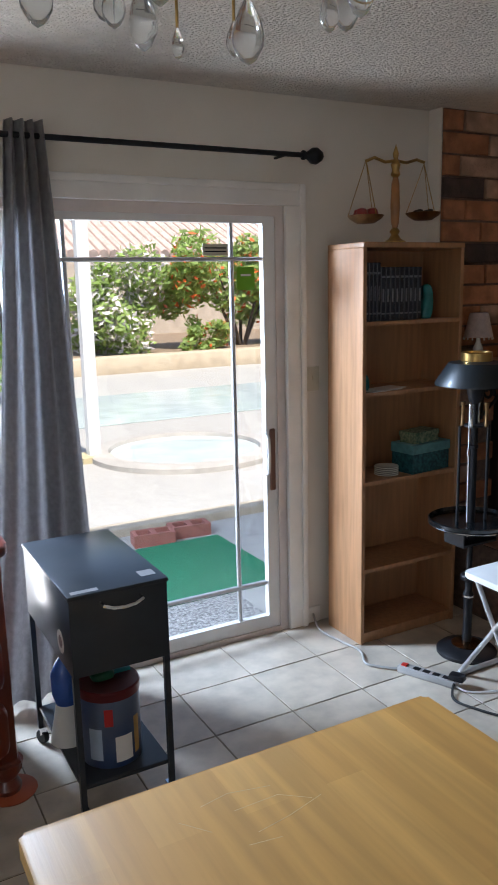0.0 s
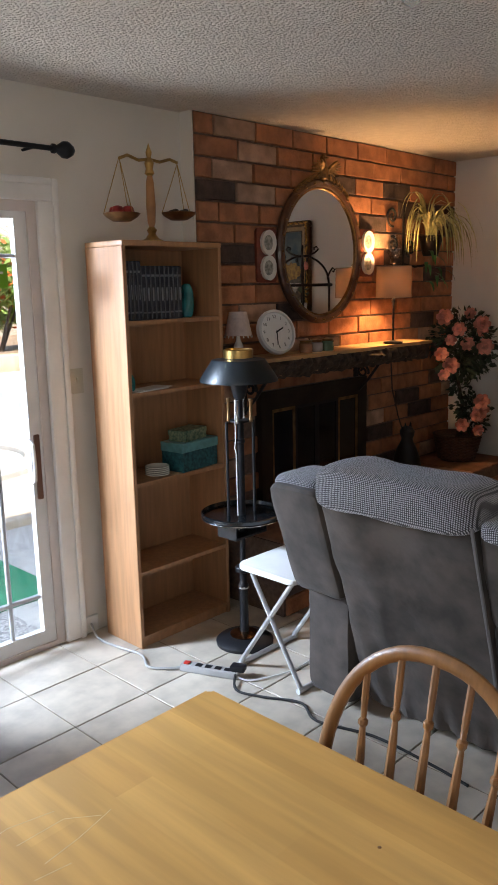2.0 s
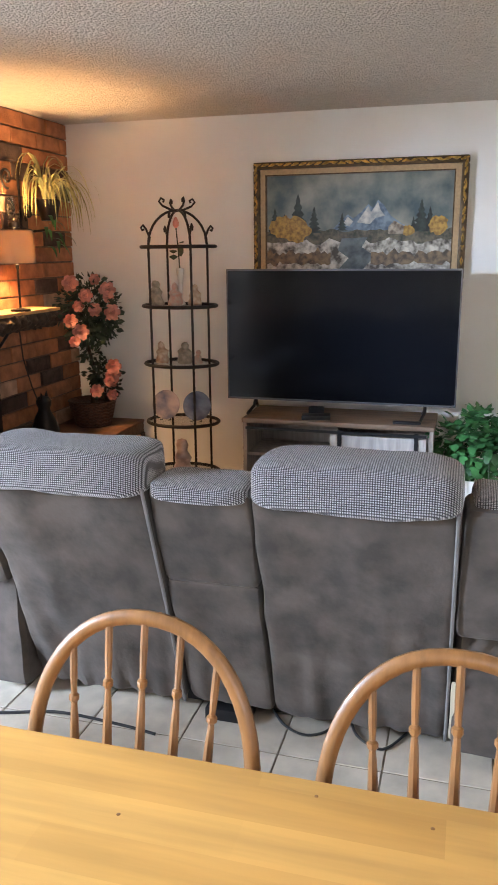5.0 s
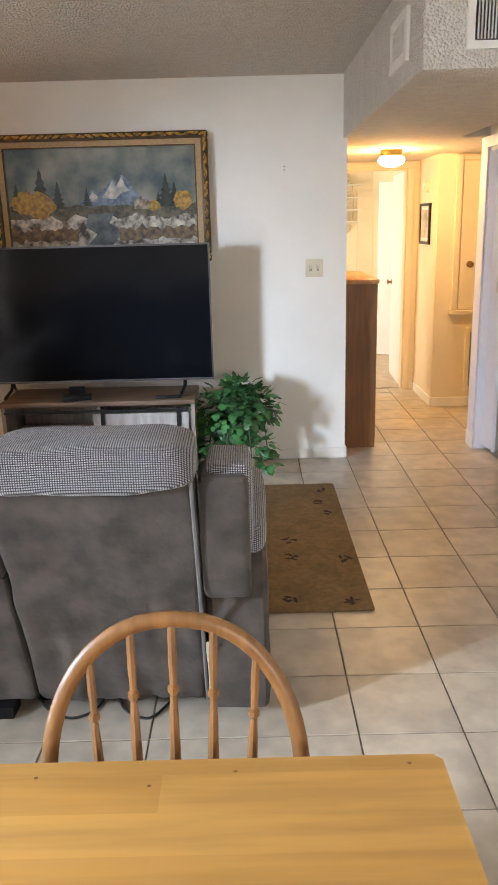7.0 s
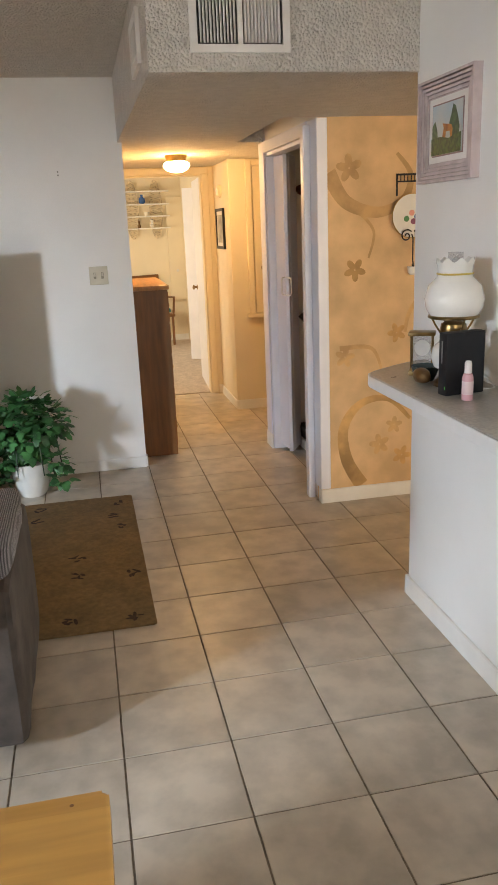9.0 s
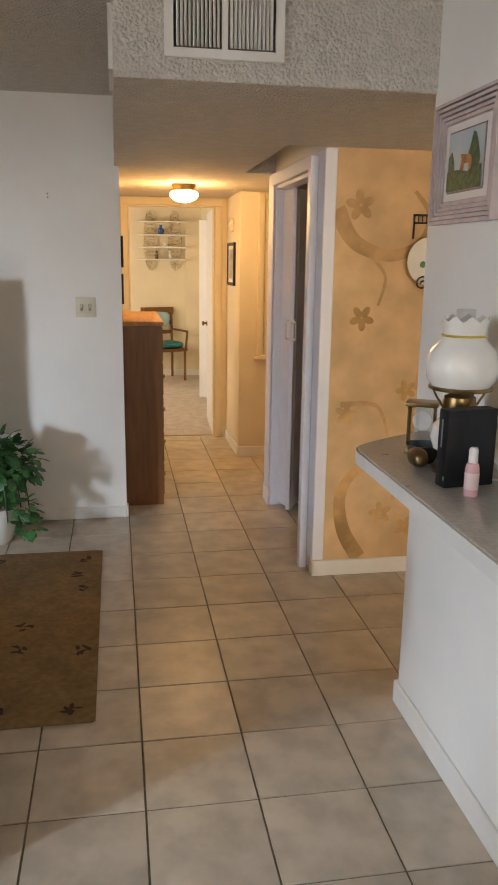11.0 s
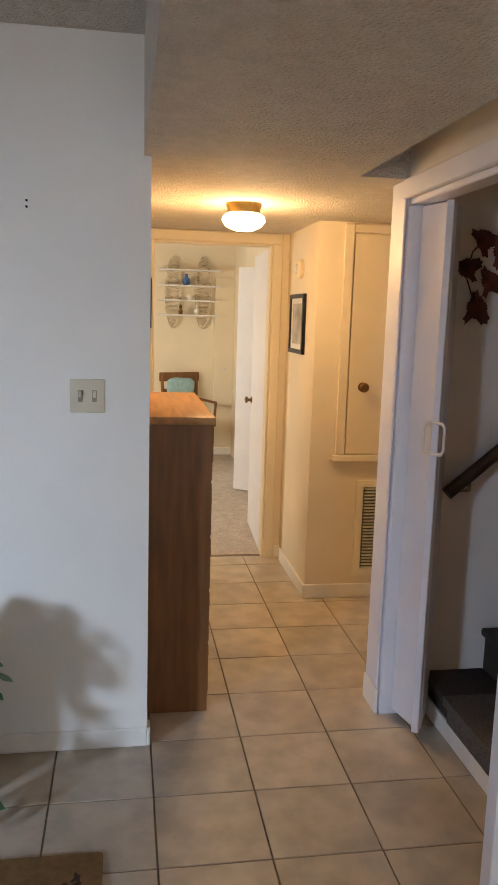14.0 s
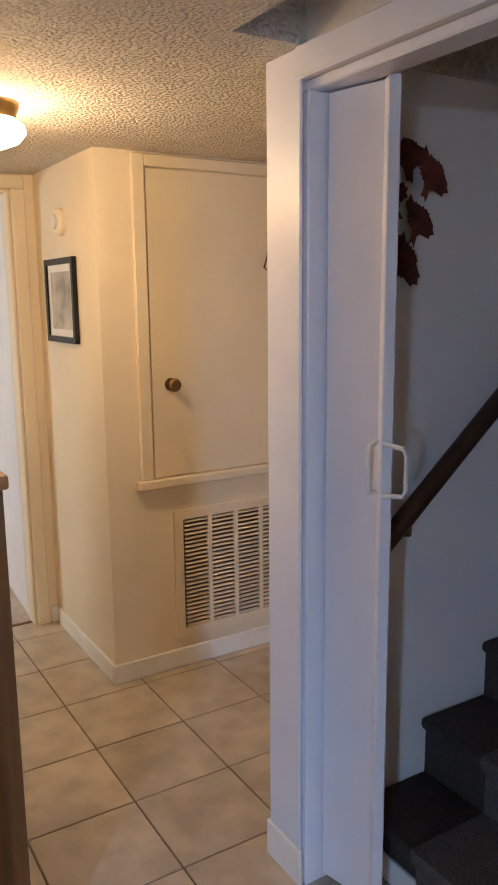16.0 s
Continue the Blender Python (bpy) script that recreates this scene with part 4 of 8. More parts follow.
part("twig", tube([(5.405, -1.949, 1.663), (5.405, -1.900, 1.785), (5.405, -1.920, 1.875), (5.405, -1.962, 1.920)], 0.003, 6), BARK, lv)

# closet hatch and return grille on the access wall
trim_boxes("hatch_casing", "cream painted casing of the closet hatch", [(6.708, 6.73, -1.838, -1.785, 0.85, 2.115), (6.708, 6.73, -2.62, -2.567, 0.85, 2.115), (6.708, 6.73, -2.567, -1.838, 2.07, 2.115), (6.69, 6.73, -2.64, -1.762, 0.815, 0.85)], HALLP)
hatch = tagged(new("door_3"), "cream painted flush closet hatch door, closed", "door", "", "structure")
part("leaf", box(6.716, 6.73, -2.562, -1.843, 0.855, 2.065, 0.003, 1), HALLP, hatch)
kn = part("knob", lathe([(0.026, 0), (0.026, 0.006), (0.011, 0.010), (0.011, 0.025), (0.024, 0.032), (0.027, 0.044), (0.02, 0.055), (0.0, 0.058)], 20), BRONZE, hatch)
kn.matrix_basis = pose(6.716, -1.925, 1.235, 0, -90)
cord = thing("lanyard", "dark looped cord hanging on the closet hatch", "cord")
part("cord", tube([(6.705, -2.40, 1.83), (6.705, -2.385, 1.74), (6.705, -2.37, 1.70), (6.705, -2.395, 1.68), (6.705, -2.41, 1.74), (6.705, -2.40, 1.83)], 0.004, 6), mat("dark_red_cord", (0.12, 0.02, 0.015), 0.7), cord)
part("hook", lathe([(0.012, 0), (0.012, 0.02)], 10, None, (6.71, -2.40, 1.825)), BRONZE, cord)


def grille(name, label, m, w, h, cols, n, border=0.03, material=TRIM, vertical=False, backing=None, tilt=35):
    """A louvred vent in the plane y=0, facing -y, from x 0 to w and z 0 to h."""
    g = thing(name, label, "vent", m)
    # A dark sheet behind the louvres paints the shade inside the duct.
    part("backing", box(border, w - border, 0.0, 0.004, border, h - border), backing or BLACK, g)
    part("frame", boxes((0, w, -0.014, 0.004, 0, border), (0, w, -0.014, 0.004, h - border, h), (0, border, -0.014, 0.004, border, h - border), (w - border, w, -0.014, 0.004, border, h - border)), material, g)
    step = (w - 2 * border) / cols
    for c in range(1, cols):
        part("divider", box(border + c * step - 0.009, border + c * step + 0.009, -0.012, 0.0, border, h - border), material, g)
    for c in range(cols):
        a, b = border + c * step + 0.01, border + (c + 1) * step - 0.01
        if vertical:
            me = mesh_of("slat", box(-0.0016, 0.0016, -0.012, 0.0, border + 0.006, h - border - 0.006), material)
            for k in range(n):
                ob = new("slat", me)
                ob.parent, ob.matrix_basis = g, pose(a + (b - a) * (k + 0.5) / n, -0.001, 0, 0, 0, -30 if c == 0 else 30)
        else:
            me = mesh_of("slat", box(a, b, -0.013, 0.0, -0.0014, 0.0014), material)
            for k in range(n):
                ob = new("slat", me)
                ob.parent, ob.matrix_basis = g, pose(0, -0.001, border + (h - 2 * border) * (k + 0.5) / n, tilt)
    return g


# Its backing colour is the shade between the louvres.
grille("return_vent", "cream louvred return air grille near the floor", pose(6.73, -1.925, 0.135, 0, 0, -90), 0.60, 0.565, 4, 26, 0.04, HALLP, False, mat("vent_gap_shade", (0.10, 0.08, 0.06), 0.9, 0.2, 30), 24)
grille("air_vent", "white ceiling soffit register with upright louvres", pose(2.97, -0.822, 2.185, 0, 0, -90), 0.355, 0.235, 2, 11, 0.026, TRIM, True)
grille("side_vent", "small white soffit register with dark louvres", pose(3.56, -0.674, 2.20, 0, 0, 180), 0.34, 0.19, 1, 8, 0.04, TRIM, tilt=-20)

# bedroom door
trim_boxes("door_casing_bedroom", "cream painted bedroom door casing", [(7.482, 7.50, -0.78, -0.72, 0, 2.06), (7.482, 7.50, -1.60, -1.54, 0, 2.06), (7.482, 7.50, -1.60, -0.72, 2.06, 2.12), (7.50, 7.60, -0.795, -0.78, 0, 2.06), (7.50, 7.60, -1.54, -1.525, 0, 2.06), (7.50, 7.60, -1.525, -0.795, 2.045, 2.06)], HALLP)
bdr = tagged(new("door_4"), "white flush bedroom door standing open", "door", "", "structure")
bdl = part("leaf", box(0, 0.76, -0.018, 0.018, 0.012, 2.04, 0.002, 1), DOORW, bdr)
bdl.matrix_basis = pose(7.61, -1.545, 0, 0, 0, -3)
for sgn in (1, -1):
    k2 = part("knob", lathe([(0.026, 0), (0.026, 0.006), (0.011, 0.010), (0.011, 0.028), (0.024, 0.034), (0.026, 0.046), (0.0, 0.056)], 16), BRONZE, bdl)
    k2.matrix_basis = pose(0.70, sgn * 0.018, 0.98, -90 * sgn)
for z in (0.25, 1.8):
    part("hinge", box(-0.012, 0.0, -0.03, 0.0, z, z + 0.09), BRONZE, bdl)
cdoor = tagged(new("door_5"), "white folding bedroom closet doors, partly open", "closet door", "", "structure")
for a, b in (((9.35, -1.84), (9.5, -1.62)), ((9.5, -1.62), (9.75, -1.84)), ((9.78, -1.84), (10.12, -1.80)), ((8.72, -1.84), (9.05, -1.80))):
    va, vb = Vector(a), Vector(b)
    o = part("leaf", box(0, (vb - va).length, -0.012, 0.012, 0.02, 2.03), DOORW, cdoor)
    o.matrix_basis = pose(a[0], a[1], 0, 0, 0, math.degrees(math.atan2(vb.y - va.y, vb.x - va.x)))
cup = thing("wall_cupboard", "cream wall cupboard with a round knob in the bedroom", "cupboard", pose(11.35, -1.72, 0.58))
part("body", box(-0.05, -0.004, -0.11, 0.11, 0, 1.42, 0.003, 1), HALLP, cup)
part("knob", lathe([(0.012, 0), (0.02, 0.02), (0.0, 0.03)], 12), PORC, cup).matrix_basis = pose(-0.05, 0.0, 0.42, 0, -90)

ws = thing("wall_shelf", "white hanging shelf with oval lattice ends and knick-knacks", "wall shelf", pose(11.34, -1.31, 1.45))
for y in (-0.16, 0.17):
    bm = bmesh.new()
    ring = [(-0.02, y + 0.085 * math.cos(a), 0.39 + 0.39 * math.sin(a) * (1 if abs(math.sin(a)) < 0.95 else 0.99)) for a in (2 * math.pi * k / 40 for k in range(40))]
    tube(ring, 0.008, 6, bm, True)
    for k in range(-7, 8):
        z = 0.39 + k * 0.05
        half = 0.085 * math.sqrt(max(0, 1 - ((z - 0.39) / 0.39) ** 2))
        tube([(-0.02, y - half, z - 0.02), (-0.02, y + half, z + 0.02)], 0.005, 5, bm)
        tube([(-0.02, y - half, z + 0.02), (-0.02, y + half, z - 0.02)], 0.005, 5, bm)
    part("end_panel", bm, mat("wicker_lattice", (0.62, 0.52, 0.38), 0.7, 0.3, 30), ws)
for z in (0.15, 0.31, 0.47, 0.64):
    part("shelf_board", box(-0.15, -0.002, -0.34, 0.34, z - 0.018, z, 0.003, 1), PLASTW, ws)


def trinket(name, label, cat, place, profile, material, seg=14, group=""):
    t = thing(name, label, cat, pose(*place), group)
    part("body", lathe(profile, seg), material, t)
    return t


BLUEG = mat("blue_ceramic", (0.04, 0.12, 0.35), 0.2, 0.2, 14)
TEAL = mat("teal_cloth", (0.02, 0.18, 0.19), 0.7, 0.3, 14)
trinket("vase", "small blue vase on the hanging shelf", "vase", (11.26, -1.28, 1.92), [(0.03, 0), (0.045, 0.03), (0.04, 0.07), (0.015, 0.09), (0.02, 0.12)], BLUEG)
trinket("figurine", "small pale ornament on the hanging shelf", "ornament", (11.26, -1.40, 1.60), [(0.02, 0), (0.03, 0.04), (0.012, 0.07), (0.02, 0.10), (0, 0.12)], PORC)
trinket("figurine", "small brown ornament on the hanging shelf", "ornament", (11.26, -1.22, 1.60), [(0.02, 0), (0.025, 0.04), (0.012, 0.05), (0.018, 0.09), (0, 0.11)], BRONZE)
trinket("cup", "small white cup on the hanging shelf", "cup", (11.26, -1.33, 1.76), [(0.025, 0), (0.035, 0.05), (0.032, 0.05), (0.02, 0.01)], PORC)

ac = thing("armchair", "wooden armchair with a teal cushion in the bedroom", "chair", pose(11.0, -1.30, 0, 0, 0, 20))
part("seat", box(-0.24, 0.24, -0.23, 0.23, 0.40, 0.44, 0.01), WALNUT, ac)
part("cushion", pillow(-0.23, 0.23, -0.22, 0.22, 0.44, 0.52, 0.5, 8, 0.01), TEAL, ac, "teal seat cushion")
for sx in (-1, 1):
    for sy in (-1, 1):
        part("leg", tube([(sx * 0.21, sy * 0.2, 0), (sx * 0.21, sy * 0.2, 0.42)], 0.018), WALNUT, ac)
for sy in (-1, 1):
    part("back_post", tube([(0.21, sy * 0.2, 0.42), (0.25, sy * 0.21, 0.95)], 0.017), WALNUT, ac)
    part("arm_rest", tube([(0.23, sy * 0.22, 0.66), (-0.2, sy * 0.24, 0.66), (-0.2, sy * 0.22, 0.44)], 0.016), WALNUT, ac)
part("crest_rail", box(0.235, 0.265, -0.24, 0.24, 0.86, 0.96, 0.01), WALNUT, ac)
for z in (0.6, 0.73):
    part("back_slat", box(0.225, 0.245, -0.2, 0.2, z, z + 0.05, 0.006, 1), WALNUT, ac)
part("throw", pillow(0.18, 0.26, -0.16, 0.16, 0.7, 0.9, 0.5, 8, 0.01), mat("pale_blue_towel", (0.35, 0.55, 0.62), 0.9, 0.1, 30), ac, "pale blue cushion on the back")

# hall fittings
hl = thing("ceiling_light", "lit flush ceiling light with brass collar and white glass bowl", "ceiling light", pose(6.25, -1.16, LOW) @ Matrix.Diagonal((0.9, 0.9, 1, 1)))
part("collar", lathe([(0.095, 0), (0.095, -0.012), (0.085, -0.03), (0.085, -0.045)], 32), BRASS, hl)
gm = glow("lit_opal_glass", (1.0, 0.80, 0.50), 9.0)
part("bowl", lathe([(0.085, -0.045), (0.108, -0.06), (0.112, -0.08), (0.09, -0.105), (0.045, -0.122), (0.0, -0.127)], 32), gm, hl).visible_shadow = False


def picture(name, label, m, w, h, fw, frame_mat, art, mount=0.0, depth=0.02):
    """A framed picture in the plane y=0 facing -y, x 0..w, z 0..h."""
    p = thing(name, label, "picture", m)
    part("frame", boxes((0, w, -depth, 0, 0, fw), (0, w, -depth, 0, h - fw, h), (0, fw, -depth, 0, fw, h - fw), (w - fw, w, -depth, 0, fw, h - fw)), frame_mat, p)
    if mount:
        part("mount", boxes((fw, w - fw, -depth * 0.55, 0, fw, fw + mount), (fw, w - fw, -depth * 0.55, 0, h - fw - mount, h - fw), (fw, fw + mount, -depth * 0.55, 0, fw + mount, h - fw - mount), (w - fw - mount, w - fw, -depth * 0.55, 0, fw + mount, h - fw - mount)), PLASTW, p)
    part("print", box(fw + mount, w - fw - mount, -depth * 0.4, 0, fw + mount, h - fw - mount), art, p)
    return p


picture("framed_print", "narrow black framed print of a pale landscape", pose(6.97, -1.645, 1.395, 0, 0, 180) @ pose(-0.37, 0, 0), 0.37, 0.35, 0.025, BLACK, mat("pale_print", (0.55, 0.50, 0.42), 0.5, 0.35, 7, second=(0.22, 0.2, 0.17)), 0.03)
for x, z in ((5.75, 1.55), (6.0, 1.30)):
    picture("hall_photo", "small dark framed picture on the hall wall", pose(x, -0.70, z), 0.16, 0.2, 0.018, BLACK, mat("dim_print", (0.2, 0.16, 0.12), 0.4, 0.5, 10), 0.0)
th = thing("thermostat", "round cream wall thermostat", "thermostat", pose(7.12, -1.645, 1.89, -90))
part("body", lathe([(0.055, 0), (0.055, 0.018), (0.045, 0.03), (0.0, 0.033)], 28), HALLP, th)
part("dial", lathe([(0.03, 0.028), (0.028, 0.04), (0, 0.041)], 24), PLASTW, th)
sw = thing("light_switch", "ivory double toggle light switch plate", "light switch", pose(5.262, -0.487, 1.322))
part("plate", box(-0.007, 0, -0.059, 0.059, -0.058, 0.058, 0.003, 2), IVORY, sw)
for y in (-0.024, 0.024):
    part("toggle", box(-0.018, -0.007, y - 0.005, y + 0.005, -0.004, 0.018, 0.001, 1), IVORY, sw)
    # Thin strips in a darker tone paint the shade of the toggle slots.
    part("slot", box(-0.0085, -0.007, y - 0.008, y + 0.008, -0.02, 0.02), mat("slot_shadow_plastic", (0.3, 0.27, 0.2), 0.5), sw)
nh2 = thing("wall_hooks", "two small dark nail holes plugged in the white wall", "nail")
part("nail", lathe([(0.004, 0), (0.004, 0.01)], 8, None, (0, 0, 0)), BLACK, nh2).matrix_basis = pose(5.259, -0.295, 1.962, 0, -90)
part("nail", lathe([(0.004, 0), (0.004, 0.01)], 8, None, (0, 0, 0)), BLACK, nh2).matrix_basis = pose(5.259, -0.295, 1.942, 0, -90)
s2 = thing("light_switch", "beige light switch plate beside the patio door", "light switch", pose(2.035, 3.06, 1.24, 0, 0, -90))
part("plate", box(0.001, 0.008, -0.036, 0.036, -0.058, 0.058, 0.003, 2), IVORY, s2).matrix_basis = pose(0, 0, 0, 0, 0, 0)
part("toggle", box(0.008, 0.018, -0.005, 0.005, -0.004, 0.018), IVORY, s2)

# stencilled vines on the tan wall
STEN = mat("stencil_paint", (0.50, 0.29, 0.115), 0.85, 0.25, 8, stain=0.25)
STEN2 = mat("faint_stencil_paint", (0.56, 0.34, 0.155), 0.85, 0.2, 8, stain=0.15)
sv = thing("wall_stencil", "brown stencilled vines, leaves and blossoms on the tan wall", "wall painting")


def ribbon(bm, pts, w0, w1, x):
    n = len(pts)
    prev = None
    for i, (y, z) in enumerate(pts):
        a, b = pts[max(0, i - 1)], pts[min(n - 1, i + 1)]
        d = Vector((b[0] - a[0], b[1] - a[1])).normalized()
        w = (w0 + (w1 - w0) * i / (n - 1)) / 2
        cur = [bm.verts.new((x, y - d.y * w, z + d.x * w)), bm.verts.new((x, y + d.y * w, z - d.x * w))]
        if prev:
            bm.faces.new((prev[0], prev[1], cur[1], cur[0]))
        prev = cur


def curl(cy, cz, r0, r1, a0, a1, n=26):
    return [(cy + (r0 + (r1 - r0) * k / n) * math.cos(radians(a0 + (a1 - a0) * k / n)), cz + (r0 + (r1 - r0) * k / n) * math.sin(radians(a0 + (a1 - a0) * k / n))) for k in range(n + 1)]


def blossom(bm, cy, cz, s, x, turn=0.0):
    for k in range(5):
        a = turn + 2 * math.pi * k / 5
        c = (cy + 0.55 * s * math.cos(a), cz + 0.55 * s * math.sin(a))
        vs = [bm.verts.new((x - 0.00012 * k, c[0] + s * (0.5 * math.cos(t) * math.cos(a) - 0.3 * math.sin(t) * math.sin(a)), c[1] + s * (0.5 * math.cos(t) * math.sin(a) + 0.3 * math.sin(t) * math.cos(a)))) for t in (2 * math.pi * j / 10 for j in range(10))]
        bm.faces.new(vs)


def bend(*ctrl):
    """A smooth line through a few places on the wall."""
    p, res = [Vector(c) for c in ctrl], []
    for i in range(len(p) - 1):
        a, b, c, d = p[max(0, i - 1)], p[i], p[i + 1], p[min(len(p) - 1, i + 2)]
        res += [0.5 * ((2 * b) + (c - a) * t + (2 * a - 5 * b + 4 * c - d) * t * t + (3 * b - a - 3 * c + d) * t ** 3) for t in (k / 8 for k in range(8))]
    return [(v.x, v.y) for v in res + [p[-1]]]


for i, (pts, w0, w1) in enumerate(((bend((-1.705, 1.85), (-1.80, 1.70), (-1.98, 1.64), (-2.13, 1.70), (-2.17, 1.83), (-2.09, 1.94)), 0.085, 0.018), (bend((-1.87, 1.65), (-1.96, 1.54), (-1.93, 1.40)), 0.02, 0.012),
                                   (bend((-1.89, 0.09), (-1.80, 0.25), (-1.78, 0.44), (-1.88, 0.58), (-2.05, 0.60), (-2.19, 0.47)), 0.085, 0.02), (bend((-1.76, 0.91), (-1.95, 0.90), (-2.02, 0.74)), 0.03, 0.012), (bend((-2.30, 1.25), (-2.18, 1.10), (-2.15, 0.98)), 0.03, 0.02))):
    bm = bmesh.new()
    ribbon(bm, pts, w0, w1, 4.1892 - 0.0002 * i)
    part("vine", bm, STEN2 if i != 2 else STEN, sv, smooth=0)
for i, (y, z, s, t) in enumerate(((-1.82, 1.87, 0.072, 0.2), (-1.85, 1.34, 0.062, 0.9), (-1.79, 0.86, 0.058, 0.5), (-2.10, 0.98, 0.055, 1.2), (-2.00, 0.33, 0.062, 0.1), (-2.14, 0.25, 0.058, 0.7), (-2.09, 0.44, 0.05, 0.4))):
    bm = bmesh.new()
    blossom(bm, y, z, s, 4.1878, t)
    part("blossom", bm, STEN if i % 2 else STEN2, sv, smooth=0)

# ---- hearth wall ----
HY = 2.96
struct("chimney_breast", box(2.735, 5.262, HY + 0.016, 3.06, 0, CEIL), MORTAR, "red brick fireplace wall with raked joints", "fireplace wall")
struct("chimney_edge", box(2.726, 2.735, HY + 0.012, 3.06, 0, CEIL), WALL, "painted plaster edge beside the brick", "trim")
struct("hearth", box(2.78, 5.25, 2.456, HY + 0.016, 0, 0.385), MORTAR, "raised brick hearth", "hearth")
hs = thing("hearth_top", "brown tiled top of the raised hearth", "hearth")
for k in range(9):
    part("hearth_tile", box(2.785 + k * 0.274, 3.052 + k * 0.274, 2.445, HY + 0.012, 0.386, 0.405, 0.005, 1), mat("hearth_brick_top", (0.20, 0.095, 0.055), 0.7, 0.2, 10, 0.3, 60, each=0.15) if k == 0 else bpy.data.materials["hearth_brick_top"], hs)

# mantel
mantel = thing("mantel_shelf", "live-edge wooden mantel slab with bark on its front", "mantel", pose(2.78, HY, 1.20))
n = 40
front = [(k / n * 1.80, -0.245 - 0.018 * noise.noise(Vector((k * 0.35, 3, 0))) - 0.012 * noise.noise(Vector((k * 1.1, 7, 0)))) for k in range(n + 1)]
part("slab", slab([(0, -0.004)] + front + [(1.80, -0.004)], 0.062, 0.082, 0.003), SLAB, mantel)
bm = bmesh.new()
prev = None
for k, (x, y) in enumerate([(a + (b - a) * f, c + (d - c) * f) for (a, c), (b, d) in zip(front, front[1:]) for f in (0, 0.25, 0.5, 0.75)]):
    ring = []
    for j in range(9):
        z = 0.066 - 0.105 * j / 8
        bulge = 0.02 * math.sin(math.pi * j / 8) + 0.030 * noise.noise(Vector((x * 26, z * 40, 1.5))) + 0.012 * noise.noise(Vector((x * 60, z * 80, 4)))
        ring.append(bm.verts.new((x, y + 0.012 + 0.05 * (j / 8) ** 2 - bulge, z + (0.006 + 0.02 * j / 8) * noise.noise(Vector((x * 30, 0, 9))))))
    ring.append(bm.verts.new((x, -0.02, -0.03)))
    if prev:
        for a, b, c, d in zip(prev, prev[1:], ring[1:], ring):
            bm.faces.new((a, b, c, d))
    prev = ring
part("bark", bm, BARK, mantel, "rough dark bark edge", 60)
part("core", box(0.02, 1.78, -0.20, -0.004, -0.02, 0.061), SLAB, mantel)
for bx in (0.25, 1.28):
    br = thing("mantel_bracket", "black wrought iron scroll bracket under the mantel", "bracket", pose(2.78 + bx, HY, 0.96, 0, 0, 90), "mantel brackets")
    part("scroll", tube(spiral(-0.06, 0.15, 0.012, 0.045, 0, 560, 30), 0.008, 6), IRON, br)
    part("arm", tube([(-0.004, 0, 0.0), (-0.03, 0, 0.03), (-0.10, 0, 0.10), (-0.18, 0, 0.20)], 0.009, 6), IRON, br)
    part("plate", box(-0.012, 0.0, -0.02, 0.02, 0.0, 0.215), IRON, br)

# fireplace insert
fp = thing("fireplace_insert", "black metal fireplace surround with dark glass doors", "fireplace", pose(3.14, HY, 0.405))
part("surround", boxes((0, 1.0, -0.035, 0.015, 0.56, 0.67), (0, 0.09, -0.035, 0.015, 0, 0.56), (0.91, 1.0, -0.035, 0.015, 0, 0.56), (0.09, 0.91, -0.035, 0.015, 0, 0.04)), mat("dark_bronze_metal", (0.03, 0.022, 0.016), 0.45, 0.3, 8, metal=0.6), fp)
for k in range(4):
    x = 0.09 + k * 0.205
    dr = part("door", boxes((x, x + 0.205, -0.03, -0.012, 0.04, 0.06), (x, x + 0.205, -0.03, -0.012, 0.54, 0.56), (x, x + 0.018, -0.03, -0.012, 0.06, 0.54), (x + 0.187, x + 0.205, -0.03, -0.012, 0.06, 0.54)), BRONZE if k in (0, 3) else BLACK, fp)
    part("pane", box(x + 0.018, x + 0.187, -0.024, -0.018, 0.06, 0.54), SCREEN, dr)

# oval mirror with an eagle crest
mr = thing("mirror", "oval mirror in brown beaded frame with gilt eagle crest", "mirror", pose(3.675, HY, 1.84))
EW, EH = 0.385, 0.41


def oval(w, h, y, n=56):
    return [(w * math.cos(2 * math.pi * k / n), y, h * math.sin(2 * math.pi * k / n)) for k in range(n)]


part("frame", tube(oval(EW - 0.024, EH - 0.024, -0.028), 0.026, 10, None, True), mat("brown_gilt_frame", (0.085, 0.034, 0.016), 0.4, 0.3, 20, 0.2, 60, coat=0.3), mr)
part("inner_rim", tube(oval(EW - 0.05, EH - 0.05, -0.036), 0.006, 8, None, True), BRONZE, mr)
bm = bmesh.new()
bm.faces.new([bm.verts.new(p) for p in oval(EW - 0.04, EH - 0.04, -0.03)])
ext = bmesh.ops.extrude_face_region(bm, geom=bm.faces[:])
for v in [g for g in ext["geom"] if isinstance(g, bmesh.types.BMVert)]:
    v.co.y = -0.012
part("glass", bm, MIRROR, mr)
for k in range(28):
    a = 2 * math.pi * k / 28
    part("bead", lathe([(0, -0.008), (0.006, -0.005), (0.008, 0), (0.006, 0.005), (0, 0.008)], 8, None, ((EW - 0.024) * math.cos(a), -0.056, (EH - 0.024) * math.sin(a))), BRONZE, mr)
bm = bmesh.new()
